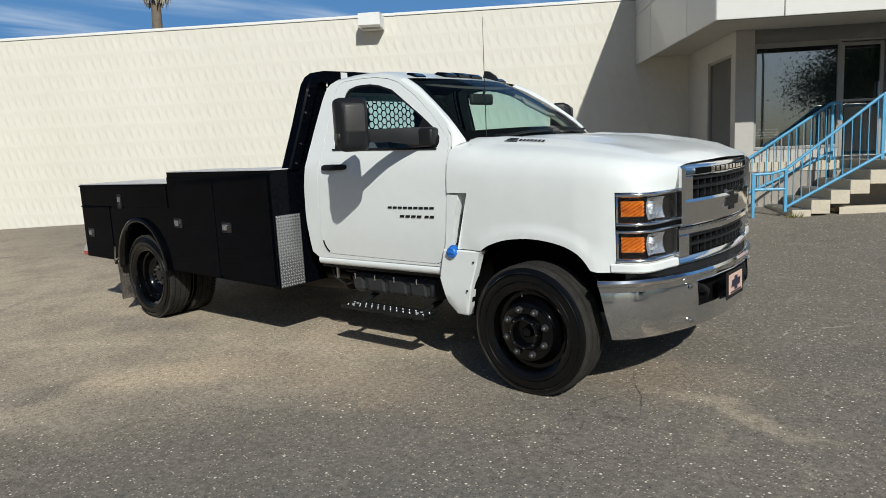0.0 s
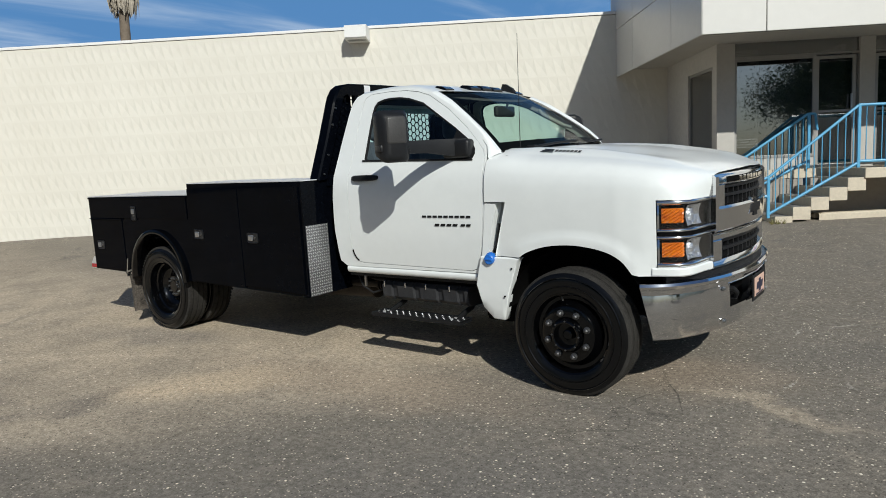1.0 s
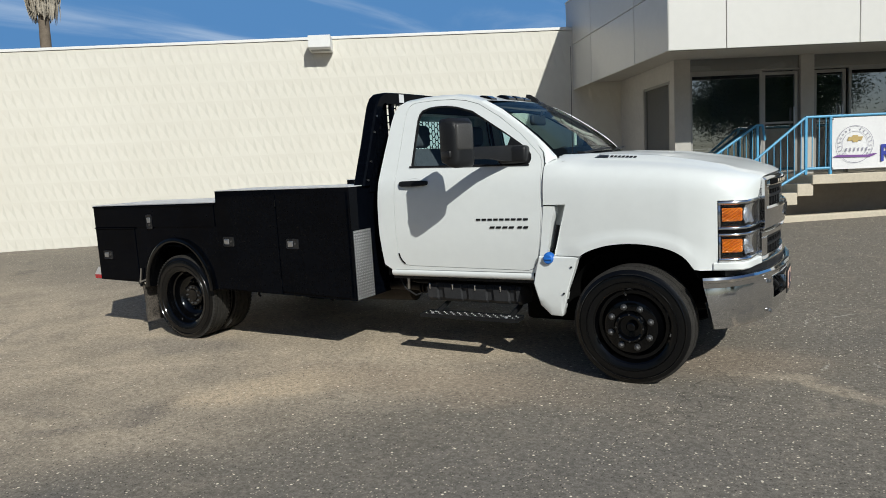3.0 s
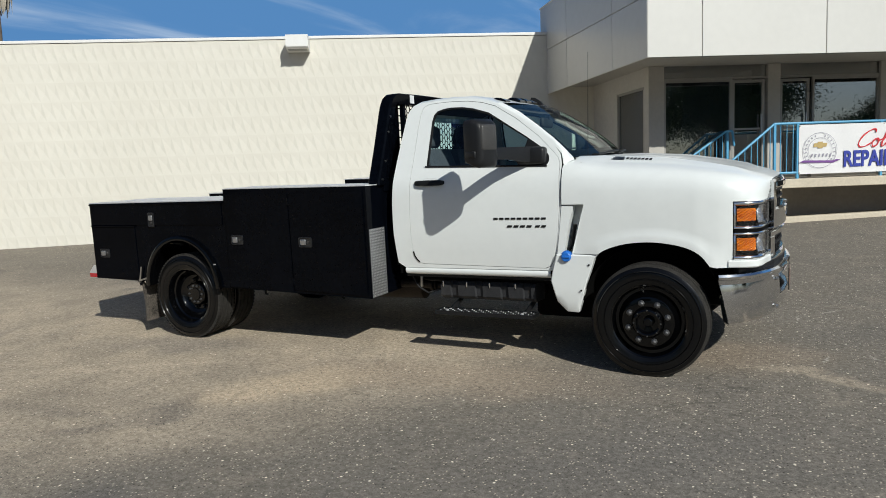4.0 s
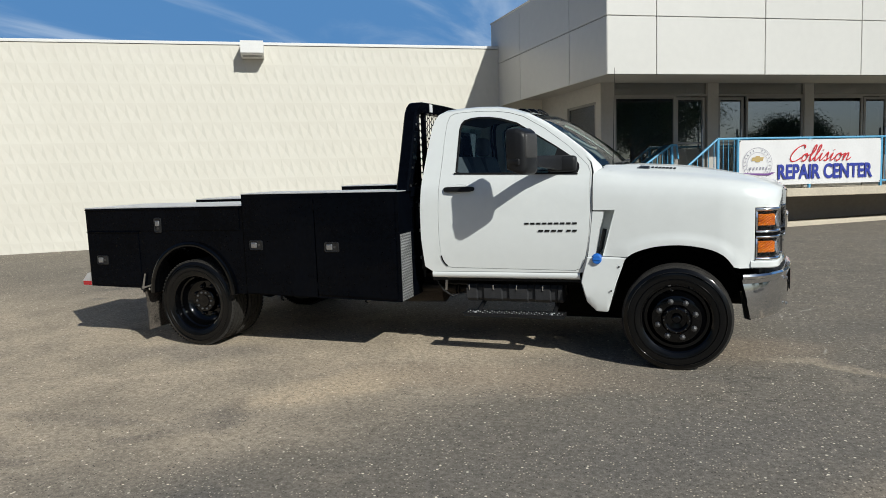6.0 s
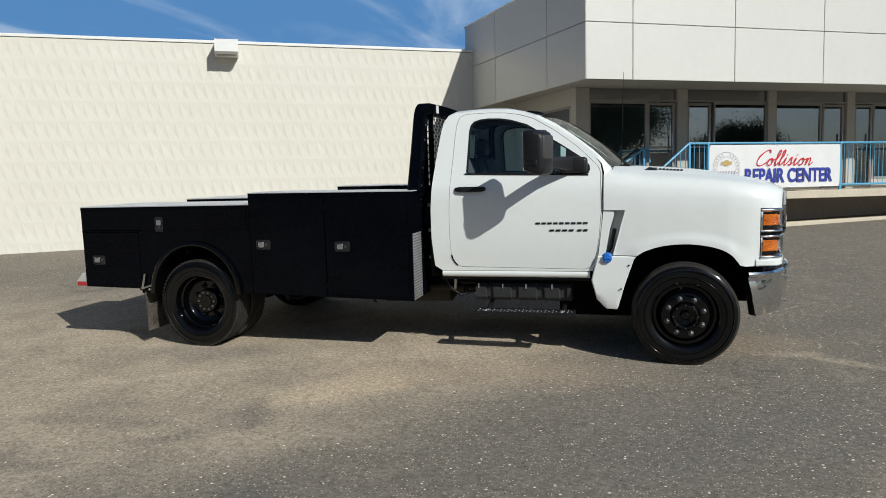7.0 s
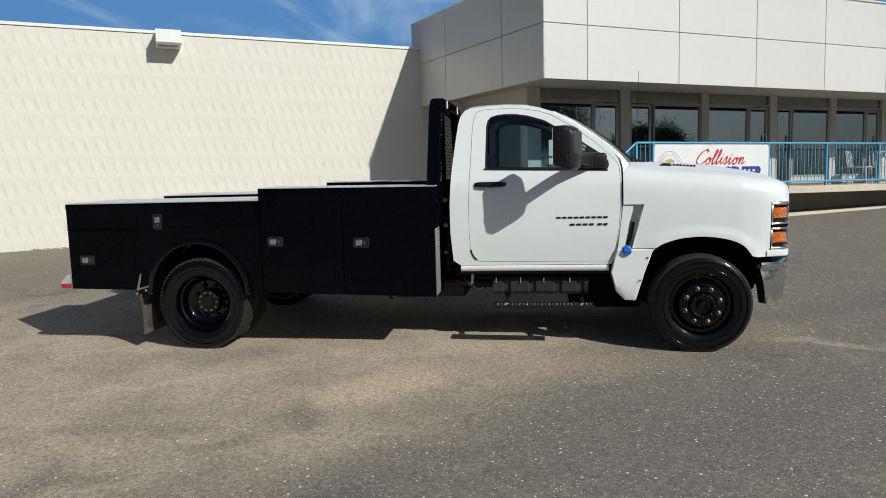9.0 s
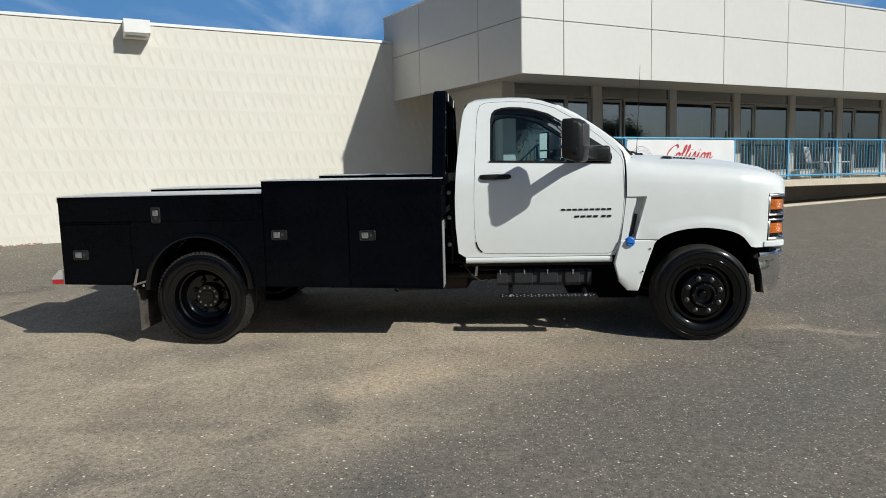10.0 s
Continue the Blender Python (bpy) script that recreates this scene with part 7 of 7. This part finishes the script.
palm((-33.9, 15.5, 0.4), 12.5, 0.28, "tall fan palm with a skirt of dry fronds, beyond the wall")

# ---- across the street, seen only as reflections ----


def leafy_tree(at, h, spread, seed):
    rnd = random.Random(seed)
    t = thing("street_tree", Matrix.Translation(at), "dark green broadleaf tree across the street", "tree", "street trees")
    bm = BM()
    tube(bm, [(0, 0, -0.2), (0.1, 0.05, h * 0.25), (0.0, 0.1, h * 0.5), (0.1, 0, h * 0.75)], [0.28, 0.22, 0.16, 0.06], 10)
    for k in range(7):
        a = 6.283 * k / 7 + rnd.random()
        z = h * rnd.uniform(0.3, 0.55)
        tube(bm, [(0, 0, z), (spread * 0.4 * math.cos(a), spread * 0.4 * math.sin(a), z + h * 0.15), (spread * 0.75 * math.cos(a), spread * 0.75 * math.sin(a), z + h * 0.28)], [0.1, 0.06, 0.02], 6)
    part("trunk", bm, BARK, t, smooth=40)
    clumps = []
    for k in range(44):
        a, e = rnd.uniform(0, 6.283), rnd.uniform(-0.3, 1.4)
        q = rnd.uniform(0.45, 1.0)
        clumps.append(Vector((spread * q * math.cos(a) * math.cos(e), spread * q * math.sin(a) * math.cos(e), h * 0.60 + h * 0.36 * math.sin(e) * q)))
    gen = np.random.default_rng(seed)
    mid = np.repeat(np.array([c[:] for c in clumps]), 2300, axis=0)
    mid = mid + gen.normal(0, spread * 0.145, mid.shape)
    tri = np.stack([mid, mid + gen.uniform(-0.115, 0.115, mid.shape), mid + gen.uniform(-0.115, 0.115, mid.shape)], axis=1).reshape(-1, 3)
    me = bpy.data.meshes.new("crown")
    me.from_pydata(tri.tolist(), [], np.arange(len(tri)).reshape(-1, 3).tolist())
    me.materials.append(LEAF)
    new("crown", me).parent = t


for n, (x, y, h, sp) in enumerate(((16, -27, 8.5, 3.6), (29.5, -11.5, 9.6, 5.3), (6, -33, 9.5, 4.2), (40, -5, 5.6, 3.4), (41, -18, 10.0, 4.5), (-8, -35, 8.0, 3.8), (-24, -30, 9.0, 4.0))):
    leafy_tree((x, y, gz(x, y)), h, sp, 11 + n)
palm((20, -30, -0.3), 9.0, 0.22, "fan palm across the street", False, 5)

# street lamp
sl = thing("street_lamp", Matrix.Translation((27, -19.0, -0.28)), "grey metal street lamp across the street", "street lamp")
bm = BM()
tube(bm, [(0, 0, 0), (0, 0, 7.5), (-0.3, 0.2, 8.1), (-1.6, 0.9, 8.4)], [0.10, 0.07, 0.06, 0.05], 10)
part("pole", bm, STEEL, sl, smooth=40)
bm = BM()
bx(bm, -2.1, -1.5, 0.75, 1.05, 8.33, 8.45, 0.03)
part("lamp_head", bm, STEEL, sl)

# patio seats on the terrace
def patio_chair(u, v, turn):
    t = thing("patio_chair", B_POSE @ pose(u, v, SLAB_Z, 0, 0, turn), "white tubular metal patio chair on the terrace", "chair", "terrace chairs")
    bm = BM()
    bx(bm, -0.22, 0.22, -0.22, 0.22, 0.41, 0.44, 0.01)
    part("seat", bm, FURNITURE, t)
    bm = BM()
    for x in (-0.2, -0.1, 0, 0.1, 0.2):
        tube(bm, [(x, 0.21, 0.43), (x, 0.28, 0.82)], 0.010, 6)
    tube(bm, [(-0.22, 0.28, 0.82), (0.22, 0.28, 0.82)], 0.014, 6)
    part("backrest", bm, FURNITURE, t)
    for x in (-0.2, 0.2):
        for y in (-0.2, 0.2):
            bm = BM()
            tube(bm, [(x, y, 0.42), (x * 1.1, y * 1.15, 0.0)], 0.012, 6)
            part("leg", bm, FURNITURE, t)


patio_chair(10.1, 1.45, 20)
patio_chair(11.0, 1.5, -30)

# glowing sheet that brightens the visible sky, with thin high cloud, far behind everything
m = bpy.data.materials.new("glowing_sky_sheet")
m.use_nodes = True
nt = m.node_tree
nt.nodes.remove(nt.nodes["Principled BSDF"])
tc, mp, nz1 = nt.nodes.new("ShaderNodeTexCoord"), nt.nodes.new("ShaderNodeMapping"), nt.nodes.new("ShaderNodeTexNoise")
mp.inputs["Scale"].default_value = (0.0022, 0.0007, 1)
mp.inputs["Rotation"].default_value = (0, 0, radians(-35))
nz1.inputs["Scale"].default_value, nz1.inputs["Detail"].default_value, nz1.inputs["Roughness"].default_value, nz1.inputs["Distortion"].default_value = 1.0, 8.0, 0.55, 0.6
rg = nt.nodes.new("ShaderNodeMapRange")
rg.interpolation_type = "SMOOTHSTEP"
rg.inputs[1].default_value, rg.inputs[2].default_value, rg.inputs[4].default_value = 0.45, 0.80, 0.68
em, tp_, mxs = nt.nodes.new("ShaderNodeEmission"), nt.nodes.new("ShaderNodeBsdfTransparent"), nt.nodes.new("ShaderNodeMixShader")
sky_glow = nt.nodes.new("ShaderNodeMix")
sky_glow.data_type = "RGBA"
sky_glow.inputs[6].default_value, sky_glow.inputs[7].default_value = (0.10, 0.27, 0.56, 1), (0.62, 0.74, 0.88, 1)
nt.links.new(rg.outputs[0], sky_glow.inputs[0]), nt.links.new(sky_glow.outputs[2], em.inputs[0])
mxs.inputs[0].default_value = 0.86
nt.links.new(tc.outputs["Object"], mp.inputs[0]), nt.links.new(mp.outputs[0], nz1.inputs["Vector"]), nt.links.new(nz1.outputs[0], rg.inputs[0])
nt.links.new(tp_.outputs[0], mxs.inputs[1]), nt.links.new(em.outputs[0], mxs.inputs[2])
nt.links.new(mxs.outputs[0], nt.nodes["Material Output"].inputs[0])
bm = BM()
loft(bm, [[(x, y, 560.0) for x in np.linspace(-3800, 2500, 8)] for y in (700, 1500, 2300, 3200)])
tagged(part("sky_backdrop", bm, m), "glowing blue sky sheet with thin white streaks of high cloud", "cloud", kind="structure")
